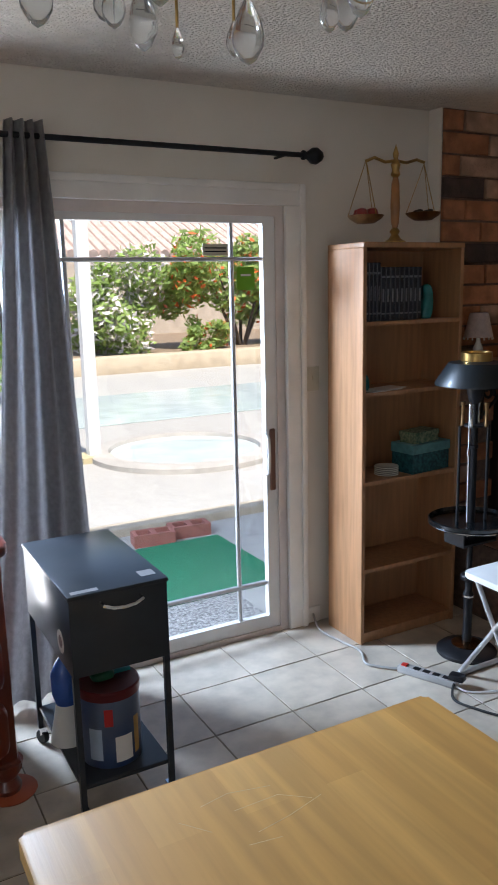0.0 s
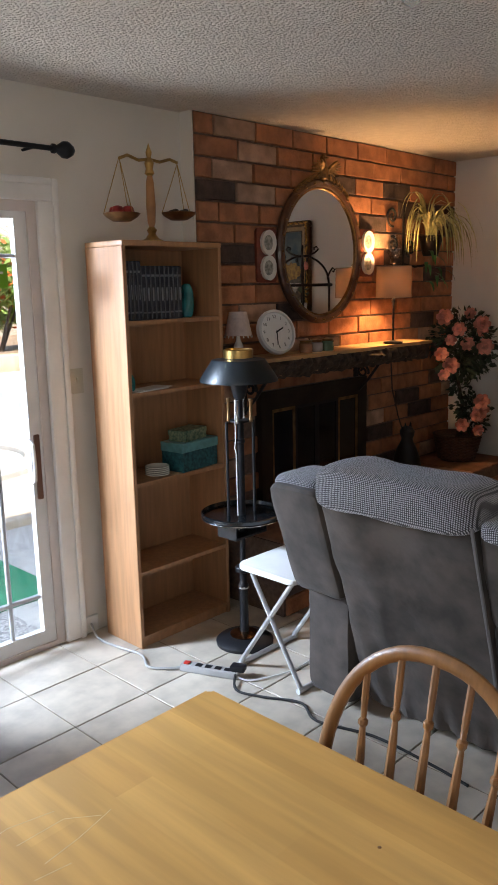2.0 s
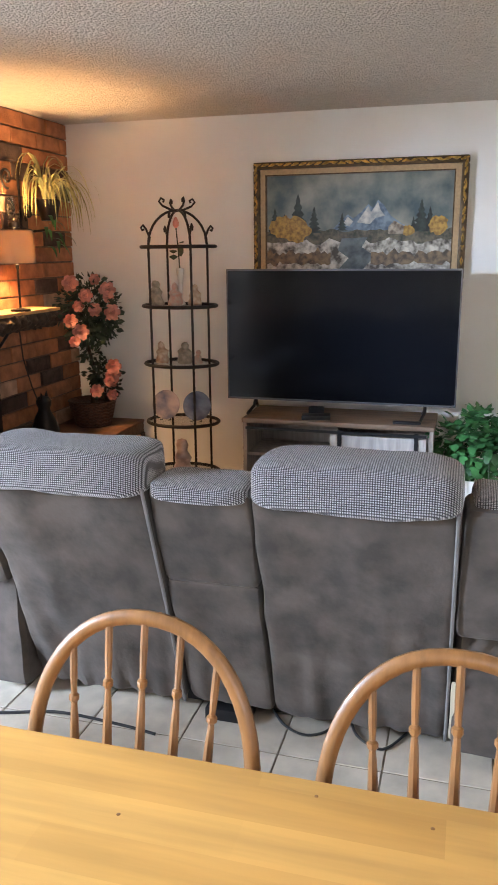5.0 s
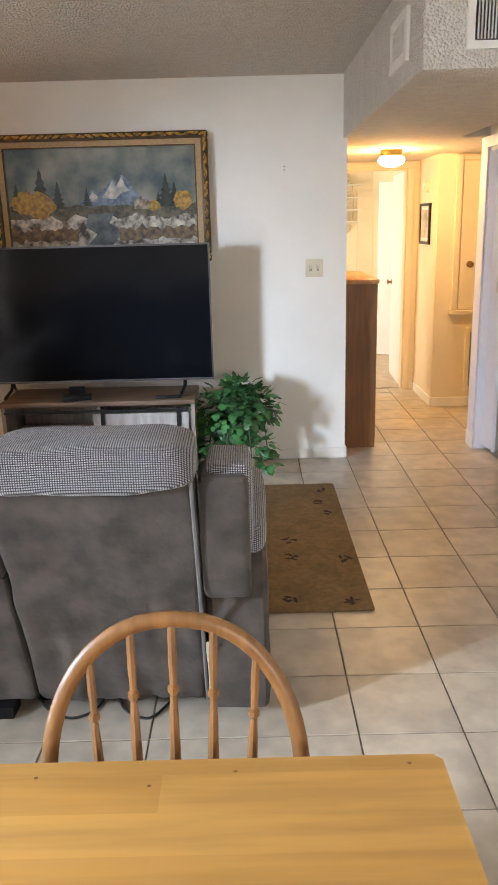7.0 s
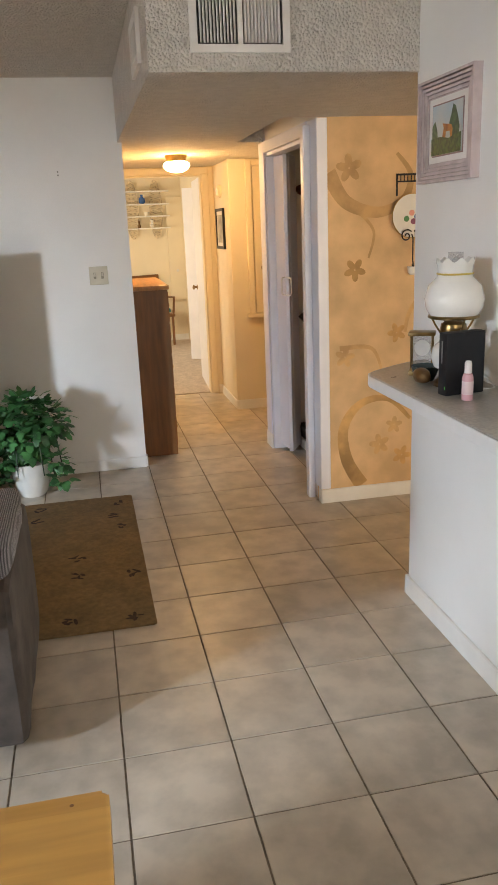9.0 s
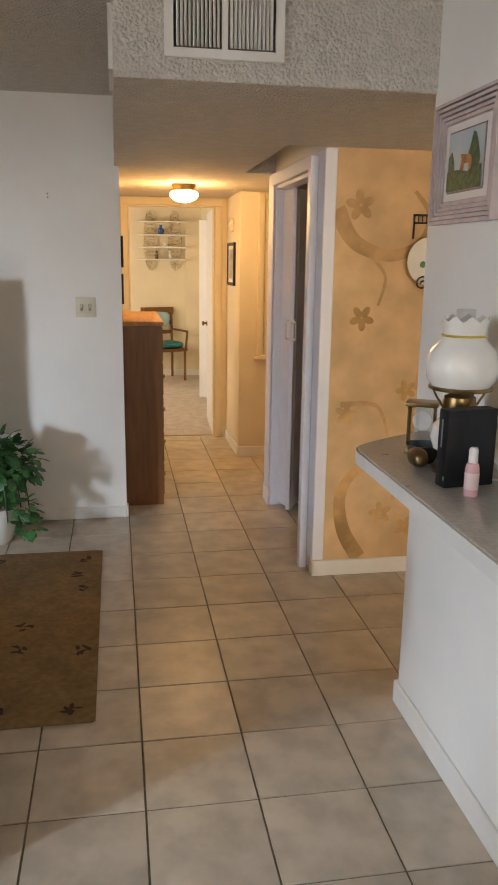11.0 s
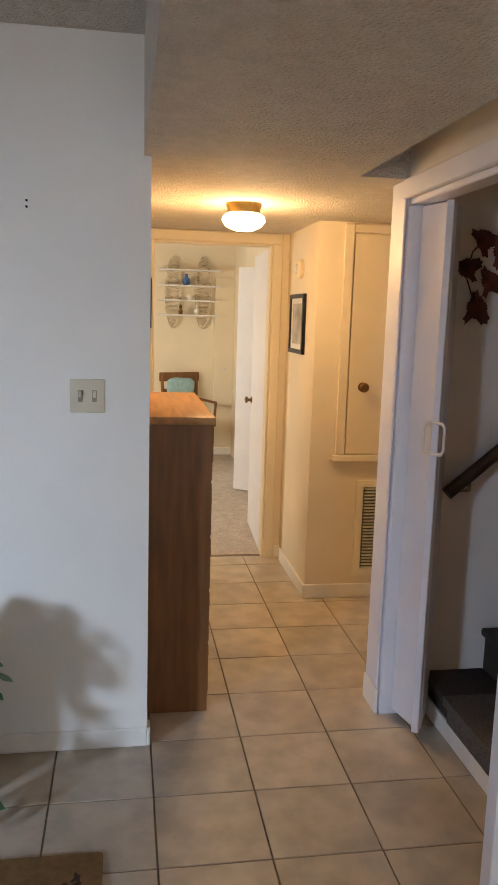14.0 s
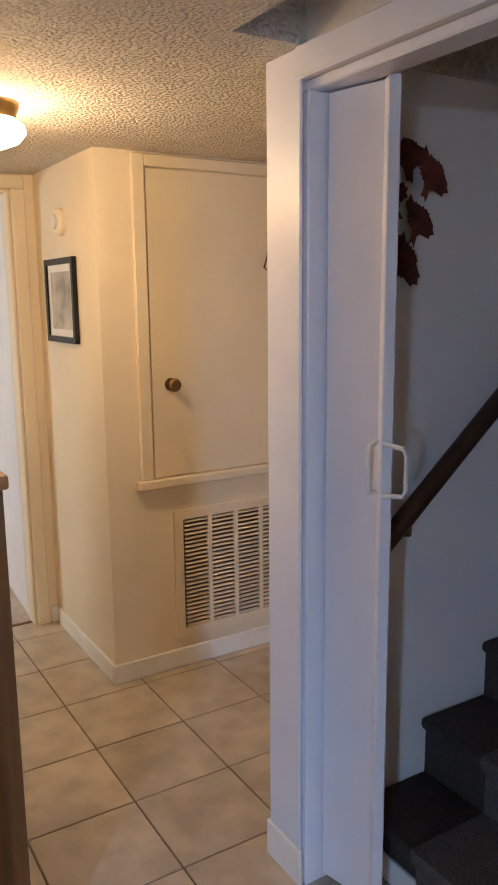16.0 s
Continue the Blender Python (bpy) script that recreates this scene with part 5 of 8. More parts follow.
for side in (-1, 1):
    for k in range(7):
        a = radians(-14 + 13 * k)
        ln = 0.118 - 0.009 * abs(k - 3)
        c = Vector((side * 0.02, -0.05, 0.445))
        e = c + Vector((side * ln * math.cos(a), -0.01 * k, ln * math.sin(a) * 0.75))
        tube([c, c.lerp(e, 0.5) + Vector((0, -0.012, 0.012)), e], [0.007, 0.012, 0.003], 6, bm)
lathe([(0.0, 0.39), (0.026, 0.41), (0.034, 0.45), (0.022, 0.49), (0.014, 0.505), (0.02, 0.52), (0.012, 0.54), (0, 0.545)], 10, bm, (0, -0.05, 0))
tube([(0, -0.06, 0.525), (0.02, -0.08, 0.52)], [0.008, 0.002], 6, bm)
DGILT = mat("dark_gilt", (0.20, 0.115, 0.045), 0.42, 0.4, 40, 0.5, 60, metal=0.7, stain=0.2)
part("eagle_crest", bm, DGILT, mr, "dark gilt carved eagle crest")
bm = bmesh.new()
for side in (-1, 1):
    for k in range(9):
        a = radians(90 + side * (4 + 4.4 * k))
        p = Vector(((EW + 0.008) * math.cos(a), -0.04, (EH + 0.008) * math.sin(a)))
        tube([p, p + Vector((side * 0.03, -0.015, 0.028))], [0.010, 0.002], 6, bm)
        tube([p, p + Vector((side * 0.028, -0.01, -0.004))], [0.009, 0.002], 6, bm)
part("laurel", bm, DGILT, mr)


def plaque(x, z, w=0.16, h=0.29):
    p = thing("plate_plaque", "dark wooden plaque holding two small painted oval plates", "wall plaque", pose(x, HY, z), "plaques beside the mirror")
    part("board", slab([(px, pz) for px, pz in rounded(-w / 2, w / 2, 0, h, 0.02)], 0, 0.018, 0.003), MAHOG, p).matrix_basis = pose(0, -0.0, 0, 90)
    for cz in (h * 0.27, h * 0.73):
        bm = lathe([(0.0, 0.012), (0.042, 0.012), (0.056, 0.020), (0.060, 0.020), (0.058, 0.0), (0, 0)], 28, None, (0, 0, 0), 0.95, 1.12)
        pl = part("plate", bm, PORC, p)
        pl.matrix_basis = pose(0, -0.018, cz, 90)
        part("scene", lathe([(0.0, 0.0), (0.036, 0.0), (0.036, 0.001), (0, 0.001)], 24, None, (0, 0, 0.0125), 0.95, 1.12), mat("grey_transfer_print", (0.42, 0.42, 0.38), 0.3, 0.5, 60, second=(0.14, 0.15, 0.13)), pl)


plaque(3.225, 1.672)
plaque(4.15, 1.70)

# lamp on the mantel
ml = thing("table_lamp", "lit table lamp with a pleated taupe drum shade and black stem", "lamp", pose(4.20, 2.77, 1.282))
part("base", lathe([(0.06, 0), (0.06, 0.012), (0.02, 0.018), (0.008, 0.022)], 24), BLACK, ml)
part("stem", lathe([(0.007, 0.02), (0.007, 0.25), (0.011, 0.26), (0.011, 0.275), (0.006, 0.28), (0.006, 0.34)], 12), BLACK, ml)
SHADE = mat("lamp_shade_cloth", (0.42, 0.33, 0.26), 0.9, 0.08, 30)
SHADE.node_tree.nodes["Principled BSDF"].inputs["Transmission Weight"].default_value = 0.0
tl, dfs, ms = (SHADE.node_tree.nodes.new(k) for k in ("ShaderNodeBsdfTranslucent", "ShaderNodeBsdfDiffuse", "ShaderNodeMixShader"))
tl.inputs[0].default_value, dfs.inputs[0].default_value, ms.inputs[0].default_value = (0.55, 0.40, 0.27, 1), (0.26, 0.205, 0.17, 1), 0.10
SHADE.node_tree.links.new(dfs.outputs[0], ms.inputs[1]), SHADE.node_tree.links.new(tl.outputs[0], ms.inputs[2]), SHADE.node_tree.links.new(ms.outputs[0], SHADE.node_tree.nodes["Material Output"].inputs[0])
bm = lathe([(0.112, 0.285), (0.108, 0.475), (0.105, 0.475), (0.109, 0.285), (0.112, 0.285)], 48)
for f in [f for f in bm.faces if len(f.verts) > 4]:
    bm.faces.remove(f)
part("shade", bm, SHADE, ml)
part("rim", tube([(0.108 * math.cos(2 * math.pi * k / 48), 0.108 * math.sin(2 * math.pi * k / 48), 0.475) for k in range(48)], 0.003, 6, None, True), mat("rim_tape", (0.2, 0.15, 0.11), 0.8), ml)
part("bulb", lathe([(0.0, 0.33), (0.015, 0.335), (0.03, 0.37), (0.032, 0.395), (0.02, 0.42), (0, 0.428)], 14), glow("lit_bulb", (1.0, 0.6, 0.28), 25.0), ml).visible_shadow = False
part("finial", lathe([(0.004, 0.42), (0.004, 0.487), (0.008, 0.493), (0, 0.50)], 10), BLACK, ml)

# wall clock leaning on the mantel
ck = thing("clock", "round white clock leaning against the brick on the mantel", "clock", pose(3.13, 2.815, 1.405) @ pose(0, 0, 0, -16, 0, -10))
part("case", lathe([(0.0, 0), (0.112, 0), (0.122, 0.012), (0.12, 0.035), (0.108, 0.04), (0.104, 0.026), (0.0, 0.026)], 48), mat("grey_white_plastic", (0.6, 0.6, 0.6), 0.3), ck).matrix_basis = pose(0, 0, 0, 90)
part("dial", lathe([(0.0, 0), (0.104, 0), (0.104, 0.001), (0, 0.001)], 48), PLASTW, ck).matrix_basis = pose(0, -0.0265, 0, 90)
for k in range(12):
    a = radians(90 - 30 * (k + 1))
    fc = bpy.data.curves.new("numeral", "FONT")
    fc.body, fc.size, fc.align_x, fc.align_y, fc.extrude = str(k + 1), 0.026, "CENTER", "CENTER", 0.0004
    tmp = bpy.data.objects.new("numeral", fc)
    me = bpy.data.meshes.new_from_object(tmp)
    bpy.data.objects.remove(tmp)
    me.materials.append(BLACK)
    nu = new("numeral", me)
    nu.parent, nu.matrix_basis = ck, pose(0.082 * math.cos(a), -0.0285, 0.082 * math.sin(a), 90)
for a, ln, w in ((25, 0.05, 0.004), (-97, 0.072, 0.003)):
    part("hand_pointer", box(-0.008, ln, -0.0005, 0.0005, -w, w), BLACK, ck).matrix_basis = pose(0, -0.030, 0) @ pose(0, 0, 0, 0, -a, 0)

# small lamp, jars
sl = thing("small_lamp", "small white porcelain lamp with a fabric shade on the mantel", "lamp", pose(2.875, 2.83, 1.282))
part("base", lathe([(0.03, 0), (0.03, 0.008), (0.012, 0.02), (0.022, 0.05), (0.026, 0.07), (0.012, 0.10), (0.008, 0.13)], 18), PORC, sl)
part("shade", lathe([(0.072, 0.125), (0.045, 0.245), (0.043, 0.245), (0.07, 0.125)], 24), mat("cream_fabric", (0.5, 0.4, 0.36), 0.9, 0.1, 40), sl)
for k in range(16):
    a = 2 * math.pi * k / 16
    part("fringe", lathe([(0, -0.012), (0.004, -0.008), (0.002, 0)], 6, None, (0.071 * math.cos(a), 0.071 * math.sin(a), 0.124)), PORC, sl)
JAR = mat("amber_candle", (0.30, 0.16, 0.09), 0.25, 0.2, 12, coat=0.5)
for k, x in enumerate((3.38, 3.47, 3.57)):
    j = thing("candle_jar", ("amber", "clear", "green")[k] + " glass candle jar on the mantel", "candle jar", pose(x, 2.80, 1.282), "candle jars")
    part("jar", lathe([(0.034, 0), (0.038, 0.01), (0.038, 0.05), (0.03, 0.056)], 18), (JAR, mat("grey_glass", (0.3, 0.3, 0.3), 0.15), mat("green_candle", (0.10, 0.16, 0.10), 0.25))[k], j)
    part("lid", lathe([(0.034, 0.056), (0.036, 0.06), (0.036, 0.07), (0.0, 0.074)], 18), BRONZE, j)

# wrought iron wall sconce and spider plant
sc = thing("wall_planter", "wrought iron scroll wall planter with a glass chimney", "wall planter", pose(4.55, HY, 1.78))
for nm, pts in (("scroll", spiral(-0.14, 0.30, 0.01, 0.065, 90, 640, 34, -0.03)), ("scroll", spiral(-0.13, 0.12, 0.01, 0.055, -60, 460, 30, -0.03)), ("scroll", spiral(0.08, 0.1, 0.01, 0.06, 90, 600, 30, -0.03))):
    part(nm, tube(pts, 0.008, 6), IRON, sc)
part("back_bar", tube([(0.02, -0.012, -0.06), (0.02, -0.012, 0.40)], 0.008, 6), IRON, sc)
part("arm", tube([(0.02, -0.012, 0.0), (0.06, -0.08, -0.02), (0.14, -0.11, -0.01)], 0.008, 6), IRON, sc)
part("candle_glass", lathe([(0.03, 0), (0.05, 0.04), (0.045, 0.08), (0.026, 0.12), (0.028, 0.15)], 18, None, (-0.16, -0.07, 0.03)), pane("thin_glass", 0.85), sc)
part("cup", lathe([(0.0, -0.01), (0.035, 0.0), (0.03, 0.03)], 14, None, (-0.16, -0.07, 0.0)), IRON, sc)
spn = thing("spider_plant", "trailing variegated artificial spider plant in a wall basket", "plant", pose(4.72, HY - 0.13, 1.83))
part("pot", lathe([(0.05, 0), (0.075, 0.10), (0.085, 0.13), (0.075, 0.13)], 18), IRON, spn)
rnd = random.Random(5)


def blade(bm, base, direction, length, width, droop, n=7):
    pr, d = None, Vector(direction).normalized()
    side = d.cross(Vector((0, 0, 1))).normalized()
    p = Vector(base)
    for k in range(n + 1):
        f = k / n
        w = width * math.sin(math.pi * min(0.95, 0.25 + 0.72 * f))
        c = [bm.verts.new(p - side * w), bm.verts.new(p + side * w)]
        if pr:
            bm.faces.new((pr[0], pr[1], c[1], c[0]))
        pr = c
        p = p + d * length / n
        d = (d + Vector((0, 0, -droop * (0.6 + f)))).normalized()


for k in range(64):
    a = rnd.uniform(0, 2 * math.pi)
    bm = bmesh.new()
    blade(bm, (0.03 * math.cos(a), 0.03 * math.sin(a), 0.12), (math.cos(a) * rnd.uniform(0.15, 0.55), min(0.15, math.sin(a)) * rnd.uniform(0.2, 0.6) - 0.08, rnd.uniform(0.7, 1.5)), rnd.uniform(0.34, 0.62), 0.0065, rnd.uniform(0.5, 0.85), 9)
    part("leaf", bm, LEAFY, spn, smooth=60)
for k in range(12):
    bm = bmesh.new()
    blade(bm, (rnd.uniform(-0.06, 0.06), rnd.uniform(-0.06, 0.03), 0.03 - k * 0.018), (rnd.uniform(-1, 1), -0.5, 0.1), 0.14, 0.012, 0.5, 6)
    part("leaf", bm, LEAF, spn, smooth=60)

# roses in a basket on the hearth
rb = thing("rose_basket", "salmon silk roses in a dark wicker basket on the hearth", "flower basket", pose(4.98, 2.73, 0.405))
part("basket", lathe([(0.12, 0), (0.135, 0.05), (0.15, 0.12), (0.165, 0.18), (0.175, 0.185), (0.165, 0.19), (0.14, 0.17), (0, 0.16)], 28), WICKER, rb)
for k in range(7):
    part("weave_band", tube([((0.128 + 0.0055 * k) * math.cos(2 * math.pi * j / 30), (0.128 + 0.0055 * k) * math.sin(2 * math.pi * j / 30), 0.02 + 0.024 * k + 0.005 * (-1) ** j) for j in range(30)], 0.009, 5, None, True), WICKER, rb)
part("stem", tube([(0, 0, 0.15), (0.02, -0.02, 0.4), (-0.03, 0.0, 0.6), (-0.04, 0, 0.75)], [0.016, 0.013, 0.012, 0.008], 8), BARK, rb)


def leaf_quad(V, F, p, d, s, rr):
    d = Vector(d).normalized()
    b = d.orthogonal().normalized()
    b = (b + rr.uniform(-1, 1) * d.cross(b)).normalized()
    i = len(V)
    up = d.cross(b) * s * 0.12
    V += [p, p + d * s * 0.5 + b * s * 0.32 + up, p + d * s, p + d * s * 0.5 - b * s * 0.32 + up, p + d * s * 0.5]
    F += [(i, i + 1, i + 4), (i + 1, i + 2, i + 4), (i + 2, i + 3, i + 4), (i + 3, i, i + 4)]


def pyobj(name, V, F, m, parent):
    me = bpy.data.meshes.new(name)
    me.from_pydata([tuple(v) for v in V], [], F)
    me.materials.append(m)
    ob = new(name, me)
    ob.parent = parent
    return ob


rr = random.Random(3)
V, F = [], []
lumps = [((-0.03, -0.03, 0.85), 0.22, 620), ((-0.10, -0.04, 0.70), 0.14, 260), ((0.08, -0.05, 0.72), 0.15, 260), ((0.03, -0.08, 0.36), 0.12, 170), ((0.06, -0.09, 0.26), 0.10, 80), ((-0.02, -0.03, 0.52), 0.08, 50)]
for c, r, cnt in lumps:
    for _ in range(cnt):
        u = Vector((rr.gauss(0, 1), rr.gauss(0, 1), rr.gauss(0, 1))).normalized()
        p = Vector(c) + u * r * rr.uniform(0.3, 1)
        p.y = min(p.y, 0.2)
        leaf_quad(V, F, p, u + Vector((rr.uniform(-0.6, 0.6), rr.uniform(-0.6, 0.6), rr.uniform(-0.8, 0.3))), rr.uniform(0.035, 0.06), rr)
pyobj("foliage", V, F, LEAFD, rb)


def rose(c, s):
    V, F = [], []
    for ring, (cnt, op, ln) in enumerate(((4, 0.25, 0.7), (5, 0.6, 0.9), (6, 1.1, 1.0))):
        for k in range(cnt):
            a = 2 * math.pi * k / cnt + ring * 0.5
            side = Vector((0.66, -0.75, 0))
            d = (side * (math.cos(a) * op) + Vector((-0.45, -0.40, math.sin(a) * op + 0.06))).normalized()
            t = Vector((0, 0, math.cos(a))) - side * math.sin(a)
            o, i = Vector(c), len(V)
            tip = o + d * s * ln
            V += [o - t * s * 0.12, o + d * s * 0.55 * ln - t * s * 0.42, tip - t * s * 0.2, tip + t * s * 0.2, o + d * s * 0.55 * ln + t * s * 0.42, o + t * s * 0.12]
            F.append(tuple(range(i, i + 6)))
    pyobj("rose", V, F, PINK, rb)


spots = [(-0.15, -0.16, 0.83), (-0.08, -0.2, 0.90), (0.0, -0.2, 0.93), (0.07, -0.19, 0.88), (-0.04, -0.22, 0.80), (0.05, -0.22, 0.78), (0.14, -0.16, 0.80), (-0.19, -0.14, 0.74), (-0.16, -0.17, 0.66), (-0.17, -0.15, 0.60), (0.18, -0.12, 0.74), (-0.1, -0.1, 0.98), (0.02, -0.1, 1.0), (0.12, -0.14, 0.92),
         (0.05, -0.19, 0.42), (0.02, -0.19, 0.33), (-0.04, -0.2, 0.26), (0.1, -0.18, 0.36), (0.04, -0.18, 0.22), (0.13, -0.15, 0.31)]
for i, c in enumerate(spots):
    rose((c[0] * 1.05 - 0.09 - 0.04 * (i % 2), c[1] + 0.10 * (c[0] < 0), c[2] + (0.04 if c[2] > 0.5 else 0.02)), 0.046 + 0.010 * (i % 3))

cat = thing("cat_statue", "sleek black sitting cat figure on the hearth", "statue", pose(4.40, 2.78, 0.405))
bm = lathe([(0.085, 0), (0.095, 0.03), (0.085, 0.10), (0.062, 0.17), (0.04, 0.215), (0.036, 0.235), (0.046, 0.26), (0.048, 0.285), (0.032, 0.31), (0.0, 0.32)], 20, None, (0, 0, 0), 0.9, 1.1)
for sx in (-1, 1):
    tube([(sx * 0.026, -0.005, 0.295), (sx * 0.034, -0.005, 0.345)], [0.016, 0.002], 6, bm)
tube([(0.06, 0.05, 0.02), (0.11, 0.03, 0.03), (0.12, -0.04, 0.02)], [0.02, 0.016, 0.008], 8, bm)
part("body", bm, BLACK, cat)
cd = thing("lamp_cord", "brown lamp cord hanging down the brick wall", "cable")
part("cord", tube([(4.24, 2.945, 1.27), (4.45, 2.95, 1.15), (4.47, 2.95, 0.95), (4.55, 2.95, 0.75), (4.66, 2.95, 0.55), (4.7, 2.93, 0.42)], 0.005, 6), mat("brown_cord", (0.06, 0.04, 0.03), 0.6), cd)

# ---- things on the bookcase ----
BT = 1.856
scl = thing("balance_scale", "brass and wood balance scale with fruit in its pans", "scale", pose(2.345, 2.84, BT))
part("foot", lathe([(0.05, 0), (0.05, 0.01), (0.03, 0.02), (0.016, 0.04), (0.024, 0.055), (0.012, 0.07)], 24), BRASS, scl)
part("column", lathe([(0.012, 0.07), (0.018, 0.09), (0.022, 0.16), (0.018, 0.26), (0.012, 0.29)], 20), mat("honey_wood", (0.36, 0.15, 0.045), 0.35, 0.2, 10, coat=0.4), scl)
part("capital", lathe([(0.012, 0.29), (0.022, 0.30), (0.016, 0.32), (0.022, 0.345), (0.010, 0.37), (0.014, 0.39), (0.004, 0.42), (0.0, 0.435)], 18), BRASS, scl)
part("beam", tube([(-0.165, 0, 0.35), (-0.12, 0, 0.368), (-0.06, 0, 0.352), (0, 0, 0.362), (0.06, 0, 0.355), (0.12, 0, 0.372), (0.165, 0, 0.362)], 0.007, 8), BRASS, scl)
FRUIT = mat("red_fruit", (0.26, 0.02, 0.02), 0.3, 0.3, 10)
for sx, z in ((-1, 0.115), (1, 0.135)):
    pan = part("pan", lathe([(0.0, -0.03), (0.04, -0.028), (0.07, -0.01), (0.082, 0.005), (0.078, 0.006), (0.06, -0.008), (0, -0.02)], 28, None, (sx * 0.165, 0, z)), BRONZE, scl)
    for k in range(3):
        a = 2 * math.pi * k / 3 + 0.5
        part("chain", tube([(sx * 0.165, 0, 0.355), (sx * 0.165 + 0.078 * math.cos(a), 0.078 * math.sin(a), z + 0.004)], 0.002, 5), BRASS, pan)
    for k in range(4):
        r = 0.027 if sx < 0 else 0.018
        fr = thing("fruit", ("small red apple" if sx < 0 else "small dark nut") + " lying in the scale pan", "fruit", pose(2.345 + sx * 0.165 + 0.034 * math.cos(k * 1.57 + 0.4), 2.84 + 0.034 * math.sin(k * 1.57 + 0.4), BT + z - 0.012), "fruit in the pans")
        part("fruit_body", lathe([(0, 0), (r * 0.7, r * 0.2), (r, r * 0.9), (r * 0.75, r * 1.6), (r * 0.2, r * 1.8), (0, r * 1.7)], 14), FRUIT if sx < 0 else BARK, fr)

NAVY = mat("navy_binding", (0.010, 0.012, 0.022), 0.4, 0.3, 14, 0.1, 90)
NAVYT = mat("silver_tooling", (0.20, 0.20, 0.22), 0.4)
x = 2.105
for k in range(13):
    w = 0.026 if k > 3 else 0.022
    h = 0.255 if k < 4 else 0.235
    b = thing("book", "dark blue encyclopedia volume with silver spine bands", "book", pose(x, 2.74, 1.515), "encyclopedia set")
    part("cover", box(0, w - 0.002, 0, 0.17, 0, h, 0.003, 1), NAVY, b)
    for e, f0, f1 in ((0.004, 0.12, 0.15), (0.004, 0.8, 0.84), (0.008, 0.35, 0.6)):
        part("spine_band", box(e, w - 0.002 - e, -0.0012, 0.001, h * f0, h * f1), NAVYT, b)
    x += w
tq = thing("ornament", "crumpled teal glass ornament on the bookcase shelf", "ornament", pose(2.50, 2.80, 1.515))
part("body", pillow(-0.035, 0.035, -0.03, 0.03, 0, 0.15, 0.7, 8, 0.03, 4), mat("teal_glass", (0.03, 0.22, 0.22), 0.2, 0.3, 14), tq)
t2 = thing("ornament", "small teal ornament at the back of a shelf", "ornament", pose(2.13, 2.78, 1.20))
part("body", pillow(-0.02, 0.02, -0.02, 0.02, 0, 0.075, 0.8, 6, 0.012, 2), bpy.data.materials["teal_glass"], t2)
pp = thing("papers", "loose white papers lying on a shelf", "papers", pose(2.22, 2.78, 1.20, 0, 0, 8))
part("sheet", box(-0.09, 0.10, -0.05, 0.05, 0, 0.004), PLASTW, pp)
part("sheet", box(-0.06, 0.13, -0.055, 0.04, 0.004, 0.007), PLASTW, pp).matrix_basis = pose(0, 0, 0, 0, 0, 6)
TEALB = mat("teal_pattern_box", (0.03, 0.15, 0.17), 0.5, 0.5, 60, second=(0.008, 0.05, 0.06))
gb = thing("gift_box", "teal patterned gift box with a pale lid on the shelf", "box", pose(2.49, 2.80, 0.79, 0, 0, 6))
part("box", box(-0.125, 0.125, -0.07, 0.07, 0, 0.10, 0.003, 1), TEALB, gb)
part("lid", box(-0.129, 0.129, -0.074, 0.074, 0.095, 0.14, 0.003, 1), mat("pale_teal_lid", (0.10, 0.27, 0.28), 0.5, 0.15, 30), gb)
g2 = thing("gift_box", "small floral green gift box on top of the teal one", "box", pose(2.48, 2.80, 0.93, 0, 0, 12))
FLOR = mat("floral_paper", (0.28, 0.32, 0.20), 0.6, 0.4, 70, second=(0.06, 0.13, 0.08))
part("box", box(-0.085, 0.085, -0.05, 0.05, 0, 0.035, 0.002, 1), FLOR, g2)
part("lid", box(-0.088, 0.088, -0.053, 0.053, 0.03, 0.055, 0.002, 1), FLOR, g2)
ps = thing("plate_stack", "stack of small white saucers on the shelf", "plates", pose(2.27, 2.785, 0.79))
for k in range(5):
    part("saucer", lathe([(0.03, 0), (0.058, 0.008), (0.056, 0.011), (0.0, 0.004)], 24, None, (0, 0, 0.009 * k)), PORC, ps)
wb = thing("paperback", "white paperback standing at the shelf's end", "book", pose(2.10, 2.80, 0.79))
part("cover", box(0, 0.018, -0.05, 0.10, 0, 0.13, 0.002, 1), PLASTW, wb)

# ---- floor lamp with tray ----
fl = thing("floor_lamp", "black metal floor lamp with round tray table and cone shade", "floor lamp", pose(2.455, 2.415, 0))
part("base", lathe([(0.135, 0), (0.136, 0.014), (0.125, 0.024), (0.09, 0.034), (0.07, 0.04)], 40), BLACK, fl)
part("base_plate", lathe([(0.068, 0.038), (0.07, 0.044), (0.05, 0.05), (0.024, 0.056)], 32), mat("copper_plate", (0.30, 0.15, 0.07), 0.25, 0.15, 12, metal=1.0), fl, "polished copper plate")
part("lower_pole", lathe([(0.020, 0.05), (0.022, 0.07), (0.020, 0.09), (0.020, 0.26), (0.025, 0.27), (0.025, 0.285), (0.016, 0.30), (0.018, 0.345), (0.036, 0.355), (0.038, 0.372), (0.034, 0.378), (0.013, 0.385), (0.013, 0.61)], 24), BLACK, fl)
part("pole_ring", lathe([(0.0265, 0.272), (0.027, 0.277), (0.0265, 0.282)], 24), CHROME, fl)
part("tray", lathe([(0.0, 0.612), (0.165, 0.612), (0.183, 0.620), (0.188, 0.643), (0.182, 0.646), (0.176, 0.630), (0.0, 0.626)], 56), mat("black_gloss", (0.008, 0.009, 0.010), 0.2, 0.1, 10, coat=0.2), fl)
